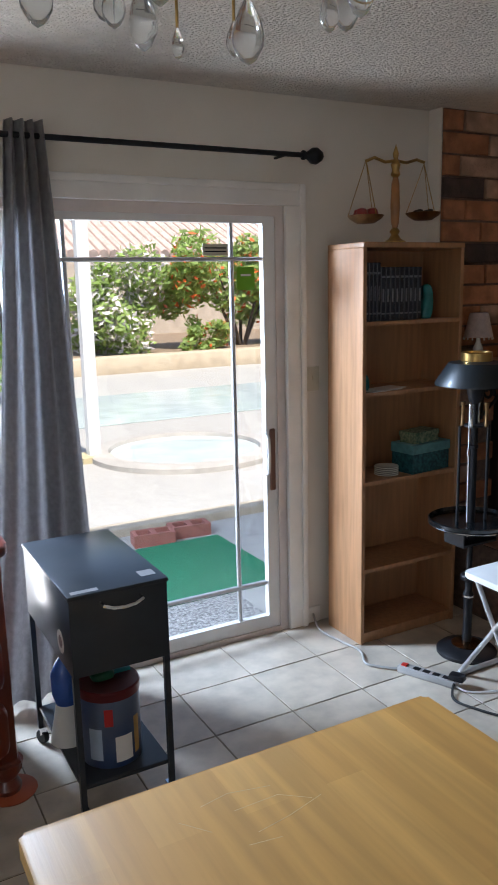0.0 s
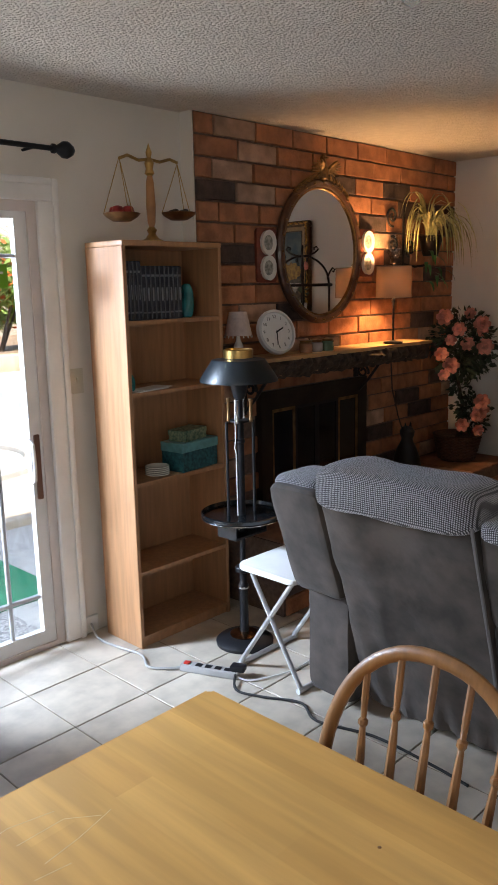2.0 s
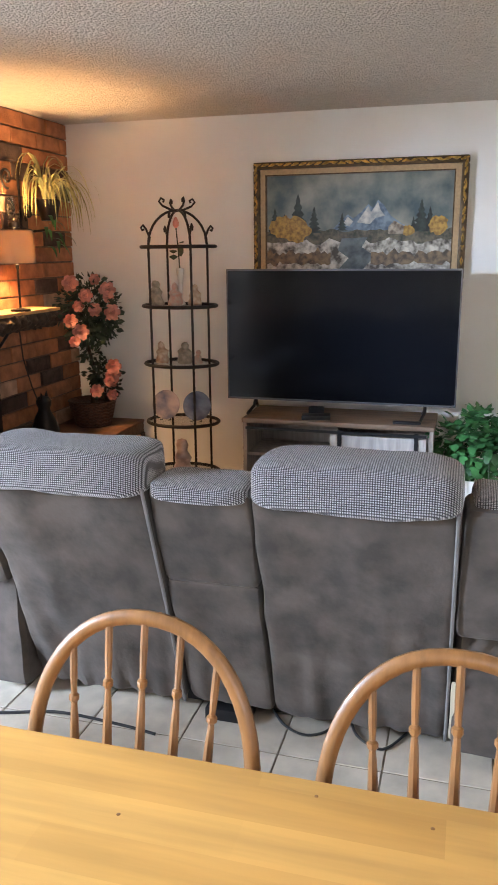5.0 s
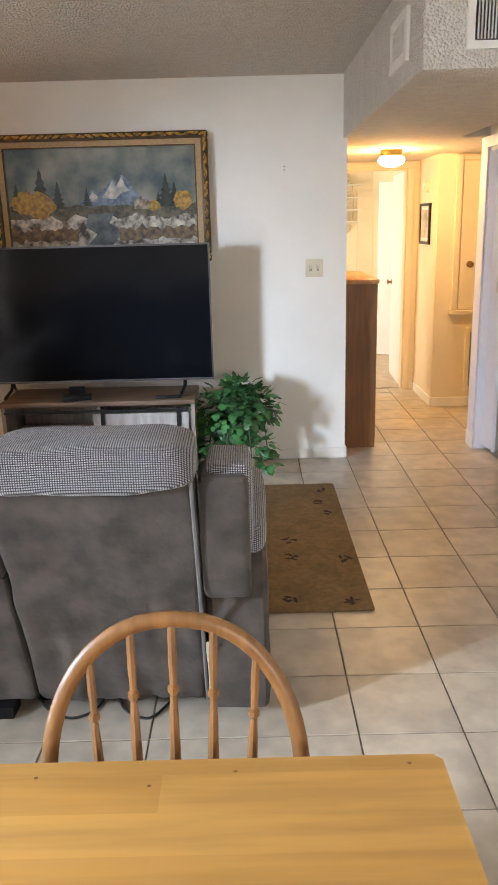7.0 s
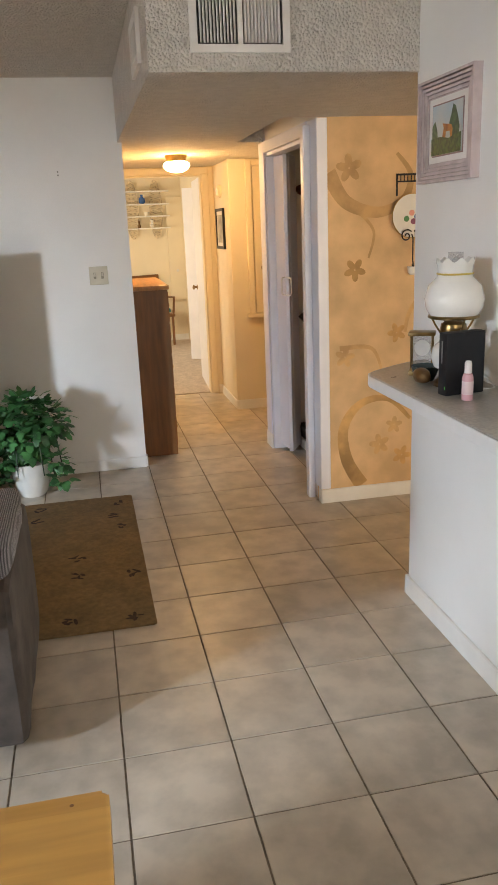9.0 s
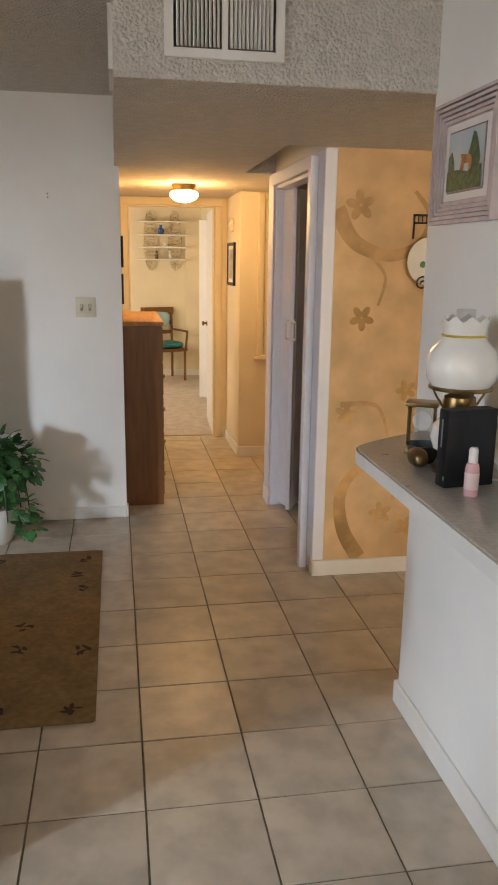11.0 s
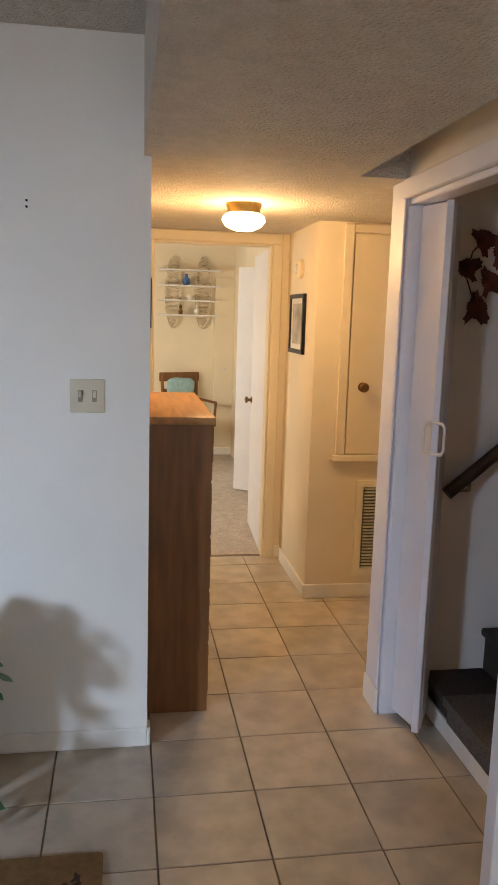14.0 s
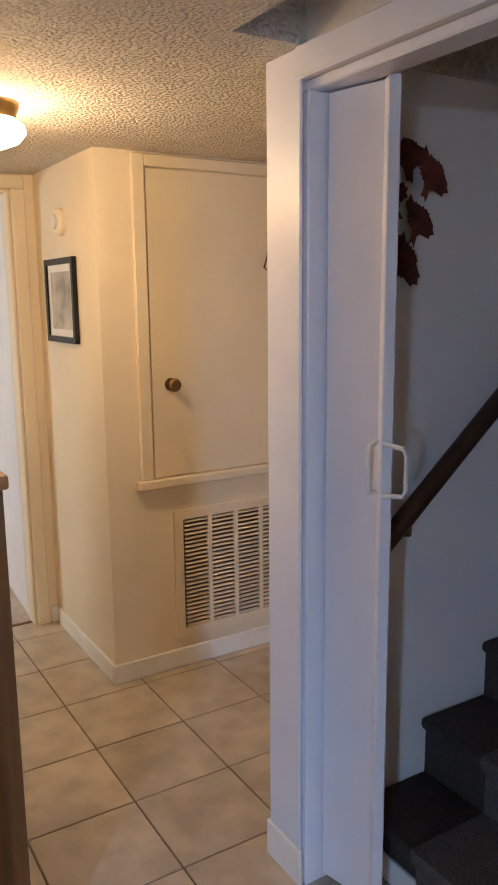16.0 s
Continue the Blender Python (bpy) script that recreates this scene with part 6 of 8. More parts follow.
part("tray_rim", tube([(0.187 * math.cos(2 * math.pi * k / 56), 0.187 * math.sin(2 * math.pi * k / 56), 0.622) for k in range(56)], 0.0025, 6, None, True), CHROME, fl)
part("under_rack", boxes((-0.10, 0.10, -0.06, 0.06, 0.535, 0.545), (-0.10, -0.094, -0.06, 0.06, 0.545, 0.612), (0.094, 0.10, -0.06, 0.06, 0.545, 0.612)), BLACK, fl)
part("rack_wire", tube([(-0.09, -0.062, 0.59), (0.09, -0.062, 0.60), (0.09, -0.062, 0.575)], 0.003, 6), CHROME, fl)
part("upper_pole", lathe([(0.017, 0.626), (0.017, 0.96), (0.021, 0.965), (0.021, 0.975), (0.015, 0.98), (0.015, 1.055), (0.045, 1.06), (0.045, 1.068), (0.014, 1.072), (0.014, 1.18)], 20), BLACK, fl)
for ax, ay in ((-0.055, 0.03), (0.05, 0.035), (0.075, -0.01)):
    part("side_pole", lathe([(0.007, 0.626), (0.007, 1.06)], 12, None, (ax, ay, 0)), BLACK, fl)
for k in range(4):
    a = 2 * math.pi * k / 4 + 0.5
    ax, ay = 0.052 * math.cos(a), 0.052 * math.sin(a)
    part("candle_tube", lathe([(0.009, 1.06), (0.010, 1.075), (0.008, 1.08), (0.008, 1.15), (0.011, 1.155), (0.011, 1.165)], 12, None, (ax, ay, 0)), BRONZE if k % 2 else CHROME, fl)
part("bell", lathe([(0.016, 1.16), (0.026, 1.17), (0.034, 1.20), (0.040, 1.235), (0.042, 1.25)], 24), BLACK, fl)
part("pull_chain", tube([(-0.06, -0.03, 1.16), (-0.062, -0.032, 1.05), (-0.06, -0.03, 0.98), (-0.066, -0.03, 0.95), (-0.058, -0.03, 0.93), (-0.056, -0.03, 0.64)], 0.0025, 6), PLASTW, fl)
bm = lathe([(0.174, 1.243), (0.174, 1.252), (0.118, 1.338), (0.07, 1.346), (0.07, 1.342), (0.112, 1.332), (0.167, 1.250), (0.168, 1.243), (0.174, 1.243)], 56)
for f in [f for f in bm.faces if len(f.verts) > 4]:
    bm.faces.remove(f)
part("shade", bm, mat("dark_green_metal", (0.006, 0.010, 0.013), 0.4, 0.2, 10, coat=0.1), fl, "dark green metal cone shade")
part("diffuser", lathe([(0.0, 1.238), (0.11, 1.240), (0.12, 1.255), (0.06, 1.30)], 32), PORC, fl)
part("gallery", lathe([(0.060, 1.344), (0.066, 1.346), (0.066, 1.380), (0.060, 1.384), (0.060, 1.38), (0.058, 1.346)], 40), BRASS, fl)

# ---- folding table, power strip, cables ----
wt = thing("folding_table", "white folding tray table with crossed silver legs", "side table", pose(2.44, 2.07, 0))
part("top", slab(rounded(-0.22, 0.24, -0.17, 0.15, 0.03), 0.48, 0.505, 0.006), PLASTW, wt)
for sx in (-0.17, 0.19):
    part("leg", tube([(sx, 0.19, 0.02), (sx, -0.12, 0.47)], 0.011, 10), ALU, wt)
    part("leg", tube([(sx, -0.16, 0.012), (sx, 0.10, 0.44), (sx, 0.12, 0.48)], 0.011, 10), ALU, wt)
part("foot_bar", tube([(-0.19, 0.19, 0.012), (0.21, 0.19, 0.012)], 0.012, 10), ALU, wt)
part("foot_bar", tube([(-0.19, -0.16, 0.012), (0.21, -0.16, 0.012)], 0.012, 10), ALU, wt)
pw = thing("power_strip", "grey power strip with a red switch on the floor tiles", "power strip", pose(2.075, 2.435, 0, 0, 0, -66))
part("body", box(0, 0.27, -0.025, 0.025, 0, 0.032, 0.006), mat("grey_plastic", (0.33, 0.32, 0.31), 0.45), pw)
part("switch", box(0.015, 0.04, -0.012, 0.012, 0.032, 0.038), mat("red_switch", (0.5, 0.03, 0.02), 0.4), pw)
for k in range(4):
    part("socket", box(0.07 + k * 0.045, 0.10 + k * 0.045, -0.013, 0.013, 0.032, 0.0335), BLACK, pw)
part("plug", box(0.235, 0.30, -0.02, 0.025, 0.034, 0.06, 0.006), BLACK, pw)


def cable(label, pts, r, m):
    c = thing("cable", label, "cable")
    p = [Vector(q) for q in pts]
    out = []
    for i in range(len(p) - 1):
        a, b, cc, d = p[max(0, i - 1)], p[i], p[i + 1], p[min(len(p) - 1, i + 2)]
        for k in range(6):
            t = k / 6
            out.append(0.5 * ((2 * b) + (cc - a) * t + (2 * a - 5 * b + 4 * cc - d) * t * t + (3 * b - a - 3 * cc + d) * t ** 3))
    out.append(p[-1])
    part("cord", tube(out, r, 6), m, c)


GREYC = mat("grey_cable", (0.35, 0.34, 0.32), 0.6)
cable("grey power cable running from the wall to the strip", [(2.02, 3.04, 0.05), (2.0, 2.95, 0.008), (2.01, 2.80, 0.008), (2.03, 2.66, 0.008), (1.98, 2.55, 0.008), (2.03, 2.47, 0.008), (2.08, 2.42, 0.012)], 0.006, GREYC)
cable("black cable across the tiles under the loveseat", [(2.18, 2.20, 0.03), (2.10, 2.12, 0.007), (2.13, 2.0, 0.007), (2.20, 1.85, 0.007), (2.14, 1.72, 0.007), (2.20, 1.5, 0.007), (2.19, 1.25, 0.007), (2.17, 1.1, 0.007)], 0.006, RUBBER)
cable("white cable from the strip to the lamp", [(2.17, 2.25, 0.03), (2.18, 2.15, 0.008), (2.26, 2.09, 0.008), (2.40, 2.05, 0.008), (2.55, 2.06, 0.008)], 0.004, PLASTW)
cable("black cable loop on the tiles behind the loveseat", [(2.42, 0.74, 0.007), (2.34, 0.68, 0.007), (2.30, 0.60, 0.007), (2.34, 0.53, 0.007), (2.44, 0.5, 0.007)], 0.005, RUBBER)
cable("black cable loop under the loveseat", [(2.44, 0.46, 0.007), (2.34, 0.42, 0.007), (2.29, 0.33, 0.007), (2.40, 0.26, 0.007)], 0.005, RUBBER)

# ---- étagère ----
et = thing("display_stand", "tall black wrought iron display stand with glass shelves", "display stand", pose(4.70, 1.925, 0))
EX, EY = 0.19, 0.24
SHZ = (0.19, 0.535, 0.92, 1.29)
SG = pane("shelf_glass", 0.85)


def ring_pts(z, n=36, fx=1.0):
    return [(fx * EX * math.cos(2 * math.pi * k / n), fx * EY * math.sin(2 * math.pi * k / n), z) for k in range(n)]


for z in SHZ + (1.656,):
    rg = part("ring", tube(ring_pts(z), 0.011, 8, None, True), IRON, et)
    if z < 1.6:
        bm = slab([(x, y) for x, y, _ in ring_pts(0, 36, 0.98)], z - 0.003, z + 0.004)
        part("glass_shelf", bm, SG, rg)
for a in (35, 145, 215, 325):
    x, y = EX * math.cos(radians(a)), EY * math.sin(radians(a))
    part("post", tube([(x, y, 0), (x, y, 1.66)], 0.008, 8), IRON, et)
    pts = []
    for k in range(9):
        f = k / 8
        pts.append((x * math.cos(f * math.pi / 2), y * math.cos(f * math.pi / 2), 1.66 + 0.215 * math.sin(f * math.pi / 2)))
    part("arch", tube(pts, 0.008, 8), IRON, et)
    d = Vector((x, y, 0)).normalized()
    sp = [(x + d.x * u, y + d.y * u, 1.66 + w) for u, w in ((0, 0), (-0.012, 0.05), (0.01, 0.10), (0.03, 0.125), (0.045, 0.11), (0.035, 0.092), (0.025, 0.10))]
    part("scroll", tube(sp, 0.007, 6), IRON, et)
    sp = [(d.x * u, d.y * u, 1.87 + w) for u, w in ((0, 0), (0.05, 0.01), (0.10, 0.03), (0.125, 0.055), (0.11, 0.075), (0.09, 0.065), (0.095, 0.05))]
    part("scroll", tube(sp, 0.007, 6), IRON, et)
part("leaf_motif", boxes((-0.012, 0.0, -0.06, -0.045, 1.83, 1.86), (-0.012, 0.0, 0.045, 0.06, 1.83, 1.86)), IRON, et)


def figure(label, y, z, h, m, x=4.67, kind="figurine", seed=0):
    """A lumpy little ornament with a base."""
    t = thing("figurine", label, kind, pose(x, y, z))
    r = h * 0.3
    bm = lathe([(r, 0), (r * 1.1, h * 0.1), (r * 0.8, h * 0.35), (r * 0.95, h * 0.5), (r * 0.5, h * 0.68), (r * 0.6, h * 0.82), (r * 0.4, h * 0.95), (0, h)], 14)
    for v in bm.verts:
        v.co += 0.12 * h * noise.noise_vector(v.co * (5 / h * 0.3) + Vector((seed, seed * 2, 0))) * (v.co.z > 0.01)
    part("body", bm, m, t)


CREAM = mat("cream_bisque", (0.55, 0.47, 0.38), 0.5, 0.25, 30, second=(0.32, 0.2, 0.14))
PINKP = mat("pink_bisque", (0.55, 0.30, 0.25), 0.4, 0.3, 30, second=(0.5, 0.45, 0.4))
GREYB = mat("grey_bisque", (0.30, 0.27, 0.22), 0.5, 0.3, 30)
figure("grey bisque animal ornament on the display stand", 2.07, 1.294, 0.16, GREYB, seed=1)
figure("pink flower-basket ornament on the display stand", 1.95, 1.294, 0.15, PINKP, seed=2)
figure("cream pitcher ornament on the display stand", 1.81, 1.294, 0.13, CREAM, seed=3)
figure("small cream ornament on the display stand", 2.05, 0.924, 0.14, CREAM, seed=4)
figure("brown and cream ornament on the display stand", 1.89, 0.924, 0.15, GREYB, seed=5)
figure("small pink ornament on the display stand", 1.80, 0.924, 0.09, PINKP, seed=6)
figure("pale pink praying ornament on the lowest glass shelf", 1.92, 0.194, 0.22, mat("rose_glass", (0.5, 0.36, 0.33), 0.3, 0.2, 20), seed=7)
for y, m in ((2.03, mat("sunset_plate", (0.45, 0.36, 0.36), 0.25, 0.5, 9, second=(0.12, 0.13, 0.2))), (1.815, mat("blue_plate", (0.20, 0.24, 0.34), 0.25, 0.5, 9, second=(0.06, 0.07, 0.13)))):
    dp = thing("display_plate", "painted collector plate standing on a small easel", "plate", pose(4.66, y, 0.539), "collector plates")
    pl = part("plate", lathe([(0.0, 0), (0.055, 0.002), (0.095, 0.014), (0.096, 0.018), (0.05, 0.008), (0, 0.007)], 36), m, dp)
    pl.matrix_basis = pose(0.02, 0, 0.105, 0, -78)
    part("easel", tube([(-0.03, -0.03, 0.012), (0.0, -0.03, 0.006), (0.05, 0, 0.06), (0.0, 0.03, 0.006), (-0.03, 0.03, 0.012)], 0.004, 6), BLACK, dp)
bv = thing("bud_vase", "slim glass bud vase with one pink rosebud", "vase", pose(4.72, 1.925, 1.294))
part("vase", lathe([(0.03, 0), (0.03, 0.01), (0.014, 0.03), (0.018, 0.16), (0.026, 0.22), (0.02, 0.23)], 14), PORC, bv)
part("stem", tube([(0, 0, 0.2), (0.0, 0.01, 0.36), (0, 0.02, 0.48)], 0.004, 6), LEAFD, bv)
part("bud", lathe([(0.0, 0.47), (0.018, 0.49), (0.02, 0.51), (0.008, 0.54), (0, 0.545)], 10, None, (0, 0.02, 0)), PINK, bv)
V, F = [], []
for k in range(8):
    leaf_quad(V, F, Vector((0, 0.01, 0.30 + 0.012 * k)), (-0.3, math.cos(k * 2.1), 0.2 * math.sin(k)), 0.06, rr)
pyobj("leaves", V, F, LEAFD, bv)

# ---- painting over the television ----
pt = thing("painting", "winter mountain landscape painting in an ornate gilt frame", "painting", pose(5.252, 0.88, 1.385))
PW, PH = 0.692, 0.805
out = []
bm = bmesh.new()
FW, LW = 0.046, 0.080
for r in ((-0.055, 0.0, -PW, PW, PH - FW, PH), (-0.055, 0.0, -PW, PW, 0, FW), (-0.055, 0.0, -PW, -PW + FW, FW, PH - FW), (-0.055, 0.0, PW - FW, PW, FW, PH - FW)):
    bm_box(bm, *r, 0.012, 2)
part("frame", bm, mat("antique_gold_frame", (0.085, 0.05, 0.02), 0.45, 0.4, 24, metal=0.3), pt)
bm = bmesh.new()
rq = random.Random(2)
nh, nv = 26, 15
edge_spots = [(-PW + 0.03 + k * (2 * PW - 0.06) / nh, z) for k in range(nh + 1) for z in (PH - 0.020, 0.020)] + [(y, 0.05 + k * (PH - 0.1) / nv) for k in range(nv + 1) for y in (-PW + 0.020, PW - 0.020)]
for y, z in edge_spots:
    horiz = abs(z - PH / 2) > PH / 2 - 0.03
    a = (0.05, 0.014) if horiz else (0.014, 0.05)
    tube([(-0.055, y - a[0] / 2, z - a[1] / 2 * rq.choice((-1, 1))), (-0.064, y, z), (-0.055, y + a[0] / 2, z + a[1] / 2 * rq.choice((-1, 1)))], [0.004, 0.010, 0.004], 6, bm)
part("gilding", bm, GILT, pt, "raised gilt leaf ornament")["kind"] = "stuff"
part("inner_liner", boxes((-0.036, 0.0, -PW + FW, PW - FW, PH - LW, PH - FW), (-0.036, 0.0, -PW + FW, PW - FW, FW, LW), (-0.036, 0.0, -PW + FW, -PW + LW, LW, PH - LW), (-0.036, 0.0, PW - LW, PW - FW, LW, PH - LW)), mat("tan_linen_liner", (0.46, 0.32, 0.18), 0.8, 0.1, 60), pt, "tan linen liner")
part("inner_fillet", boxes((-0.039, 0.0, -PW + LW, PW - LW, PH - LW - 0.008, PH - LW), (-0.039, 0.0, -PW + LW, PW - LW, LW, LW + 0.008), (-0.039, 0.0, -PW + LW, -PW + LW + 0.008, LW + 0.008, PH - LW - 0.008), (-0.039, 0.0, PW - LW - 0.008, PW - LW, LW + 0.008, PH - LW - 0.008)), bpy.data.materials["antique_gold_frame"], pt)


def paint(name, c, c2, sc=14):
    return mat(name, c, 0.45, 0.2, sc, 0.15, 120, second=c2, stain=0.1)


A, B = -PW + LW + 0.008, PW - LW - 0.008
LO, HI = LW + 0.008, PH - LW - 0.008
part("canvas", box(-0.02, 0, A, B, LO, HI), paint("oil_sky", (0.28, 0.29, 0.245), (0.055, 0.095, 0.11), 5), pt)
layer = [0]


def patch(name, pts, m):
    """A painted shape on the canvas, in its own thin layer; u runs to the south."""
    layer[0] += 1
    bm = bmesh.new()
    bm.faces.new([bm.verts.new((-0.0205 - 0.0004 * layer[0], B - u * (B - A), LO + v * (HI - LO))) for u, v in pts])
    part(name, bm, m, pt, smooth=0)


def ridge(u0, u1, base, amp, n, seed, foot):
    return [(u0 + (u1 - u0) * k / n, base + amp * noise.fractal(Vector((k * 0.31, seed, 0)), 1.0, 2.0, 4)) for k in range(n + 1)] + [(u1, foot), (u0, foot)]


MT = paint("oil_mountain", (0.22, 0.30, 0.38), (0.07, 0.11, 0.17), 20)
patch("mountain", [(0.36, 0.44), (0.42, 0.55), (0.45, 0.60), (0.48, 0.56), (0.52, 0.62), (0.56, 0.70), (0.585, 0.66), (0.61, 0.74), (0.64, 0.69), (0.68, 0.58), (0.74, 0.50), (0.80, 0.44)], MT)
SN = paint("oil_snow", (0.62, 0.60, 0.55), (0.30, 0.32, 0.33), 22)
patch("snow_peak", [(0.50, 0.52), (0.53, 0.60), (0.56, 0.68), (0.575, 0.62), (0.61, 0.72), (0.625, 0.64), (0.65, 0.58), (0.60, 0.56), (0.57, 0.50)], SN)
patch("snow_peak", [(0.42, 0.50), (0.45, 0.58), (0.48, 0.53), (0.46, 0.48)], SN)
patch("far_shore", ridge(0, 1, 0.44, 0.05, 40, 3, 0.30), paint("oil_far_bank", (0.15, 0.13, 0.09), (0.03, 0.04, 0.03), 26))
patch("snow_bank", ridge(0, 1, 0.33, 0.06, 40, 8, 0.0), paint("oil_snow_bank", (0.62, 0.59, 0.53), (0.055, 0.048, 0.04), 20))
patch("river", [(0.42, 0.36), (0.56, 0.37), (0.53, 0.27), (0.60, 0.18), (0.52, 0.0), (0.38, 0.0), (0.46, 0.16), (0.40, 0.24)], paint("oil_river", (0.14, 0.17, 0.18), (0.03, 0.045, 0.055), 12))
for u0, u1, s, f in ((0.0, 0.36, 5, 0.02), (0.58, 1.0, 11, 0.03)):
    patch("brush_bank", [(u0 + (u1 - u0) * k / 20, 0.22 + 0.09 * noise.noise(Vector((k * 0.6, s, 0)))) for k in range(21)] + [(u1 - (u1 - u0) * k / 20, 0.10 + 0.09 * noise.noise(Vector((k * 0.6, s + 5, 0)))) for k in range(21)], paint("oil_brush", (0.24, 0.16, 0.09), (0.06, 0.045, 0.035), 30))
FIR = paint("oil_fir", (0.03, 0.05, 0.045), (0.008, 0.014, 0.014), 30)
for u, b, h in ((0.045, 0.40, 0.28), (0.10, 0.42, 0.20), (0.175, 0.40, 0.42), (0.265, 0.42, 0.27), (0.42, 0.44, 0.18), (0.84, 0.42, 0.32), (0.885, 0.42, 0.24), (0.80, 0.43, 0.14), (0.95, 0.42, 0.14)):
    pts = []
    for k in range(6):
        f = k / 6
        w = 0.06 * (1 - f) * (h / 0.35)
        pts += [(max(0, u - w), b + h * f), (max(0, u - w * 0.45), b + h * (f + 0.1))]
    pts.append((u, b + h))
    pts += [(2 * u - a if u - a < u else u, c) for a, c in pts[-2::-1]]
    patch("fir_tree", pts, FIR)
YEL = paint("oil_autumn", (0.50, 0.30, 0.06), (0.22, 0.12, 0.03), 40)
for u, v, w, h in ((0.09, 0.48, 0.07, 0.12), (0.17, 0.46, 0.07, 0.13), (0.93, 0.48, 0.05, 0.09), (0.77, 0.43, 0.04, 0.05)):
    patch("autumn_tree", [(max(0.005, min(0.995, u + w * math.cos(a) * (1 + 0.35 * noise.noise(Vector((a * 4, u * 9, 0)))))), v + h * math.sin(a) * (1 + 0.35 * noise.noise(Vector((a * 4, 3, u * 9))))) for a in (2 * math.pi * k / 24 for k in range(24))], YEL)
patch("cabin", [(0.67, 0.40), (0.67, 0.47), (0.70, 0.53), (0.75, 0.48), (0.75, 0.40)], paint("oil_cabin", (0.45, 0.38, 0.30), (0.12, 0.09, 0.07), 30))

# ---- rug ----
rg = thing("rug", "tan woven rug with scattered brown leaf motifs", "rug", pose(3.845, 0.525, 0.0))
part("carpet_body", slab(rounded(-0.835, 0.835, -1.08, 1.08, 0.012), 0.001, 0.010, 0.003), RUGM, rg)
rq = random.Random(9)
mots = []
for i in range(8):
    for j in range(9):
        mots.append((-0.75 + i * 0.21 + 0.06 * (j % 2) + rq.uniform(-0.03, 0.03), -0.98 + j * 0.235 + rq.uniform(-0.03, 0.03)))
bm = bmesh.new()
for x, y in mots:
    if rq.random() < 0.52 or abs(x) > 0.78:
        continue
    for k in range(6):
        a, r0 = rq.uniform(0, 6.28), rq.uniform(0.015, 0.04)
        cx, cy = x + r0 * math.cos(a), y + r0 * math.sin(a) * 0.8
        b = rq.uniform(0, 3.14)
        l, w = rq.uniform(0.014, 0.028), rq.uniform(0.006, 0.010)
        bm.faces.new([bm.verts.new((cx + l * math.cos(t) * math.cos(b) - w * math.sin(t) * math.sin(b), cy + l * math.cos(t) * math.sin(b) + w * math.sin(t) * math.cos(b), 0.0106 + 0.0001 * k)) for t in (2 * math.pi * q / 8 for q in range(8))])
part("woven_motif", bm, RUGD, rg, smooth=0)["kind"] = "stuff"

# ---- ivy by the television ----
iv = thing("ivy_plant", "bushy trailing green ivy in a white swirled pot", "plant", pose(4.92, 0.05, 0))
bm = lathe([(0.075, 0), (0.095, 0.03), (0.115, 0.10), (0.125, 0.17), (0.13, 0.22), (0.12, 0.222), (0.11, 0.2), (0, 0.19)], 40)
for v in bm.verts:
    a = math.atan2(v.co.y, v.co.x) + v.co.z * 5
    k = 1 + 0.035 * math.sin(a * 7)
    v.co.x, v.co.y = v.co.x * k, v.co.y * k
part("pot", bm, PORC, iv)
rq = random.Random(21)


def ivy_leaf(bm, p, d, s):
    d = Vector(d).normalized()
    side = d.cross(Vector((rq.uniform(-0.3, 0.3), rq.uniform(-0.3, 0.3), 1))).normalized()
    nrm = side.cross(d)
    shape = ((0, 0, 0), (0.15, 0.38, 0.04), (0.35, 0.5, -0.02), (0.5, 0.28, 0.03), (0.72, 0.3, -0.03), (1.0, 0, -0.1), (0.72, -0.3, -0.03), (0.5, -0.28, 0.03), (0.35, -0.5, -0.02), (0.15, -0.38, 0.04))
    vs = [bm.verts.new(p + s * (u * d + w * side + h * nrm)) for u, w, h in shape]
    mid = bm.verts.new(p + s * (0.42 * d + 0.06 * nrm))
    for k in range(10):
        bm.faces.new((vs[k], vs[(k + 1) % 10], mid))


bm = bmesh.new()
clumps = [((-0.02, 0, 0.36), 0.15, 110), ((0, 0, 0.48), 0.20, 170), ((-0.05, 0.12, 0.46), 0.15, 110), ((-0.06, -0.12, 0.48), 0.14, 110), ((-0.1, 0.0, 0.60), 0.10, 60), ((-0.10, 0.20, 0.26), 0.09, 60), ((-0.10, -0.17, 0.24), 0.06, 30), ((-0.12, -0.19, 0.12), 0.05, 20), ((-0.11, 0.20, 0.11), 0.08, 40)]
for c, r, cnt in clumps:
    for _ in range(cnt):
        u = Vector((rq.gauss(0, 1), rq.gauss(0, 1), rq.gauss(0, 1))).normalized()
        p = Vector(c) + u * r * rq.uniform(0.45, 1)
        p.z = max(0.03, p.z)
        p.x = min(p.x, 0.3)
        ivy_leaf(bm, p, u + Vector((-0.3, 0, rq.uniform(-0.9, 0.2))), rq.uniform(0.042, 0.085))
part("leaves", bm, LEAF, iv, smooth=60)["kind"] = "stuff"
for a in (0.5, 1.9, 2.8, 3.6, 4.6, 5.6):
    part("vine", tube([(0.03 * math.cos(a), 0.03 * math.sin(a), 0.2), (0.10 * math.cos(a), 0.12 * math.sin(a), 0.4), (0.16 * math.cos(a), 0.18 * math.sin(a), 0.34), (0.17 * math.cos(a), 0.2 * math.sin(a), 0.16)], 0.004, 5), LEAFD, iv)

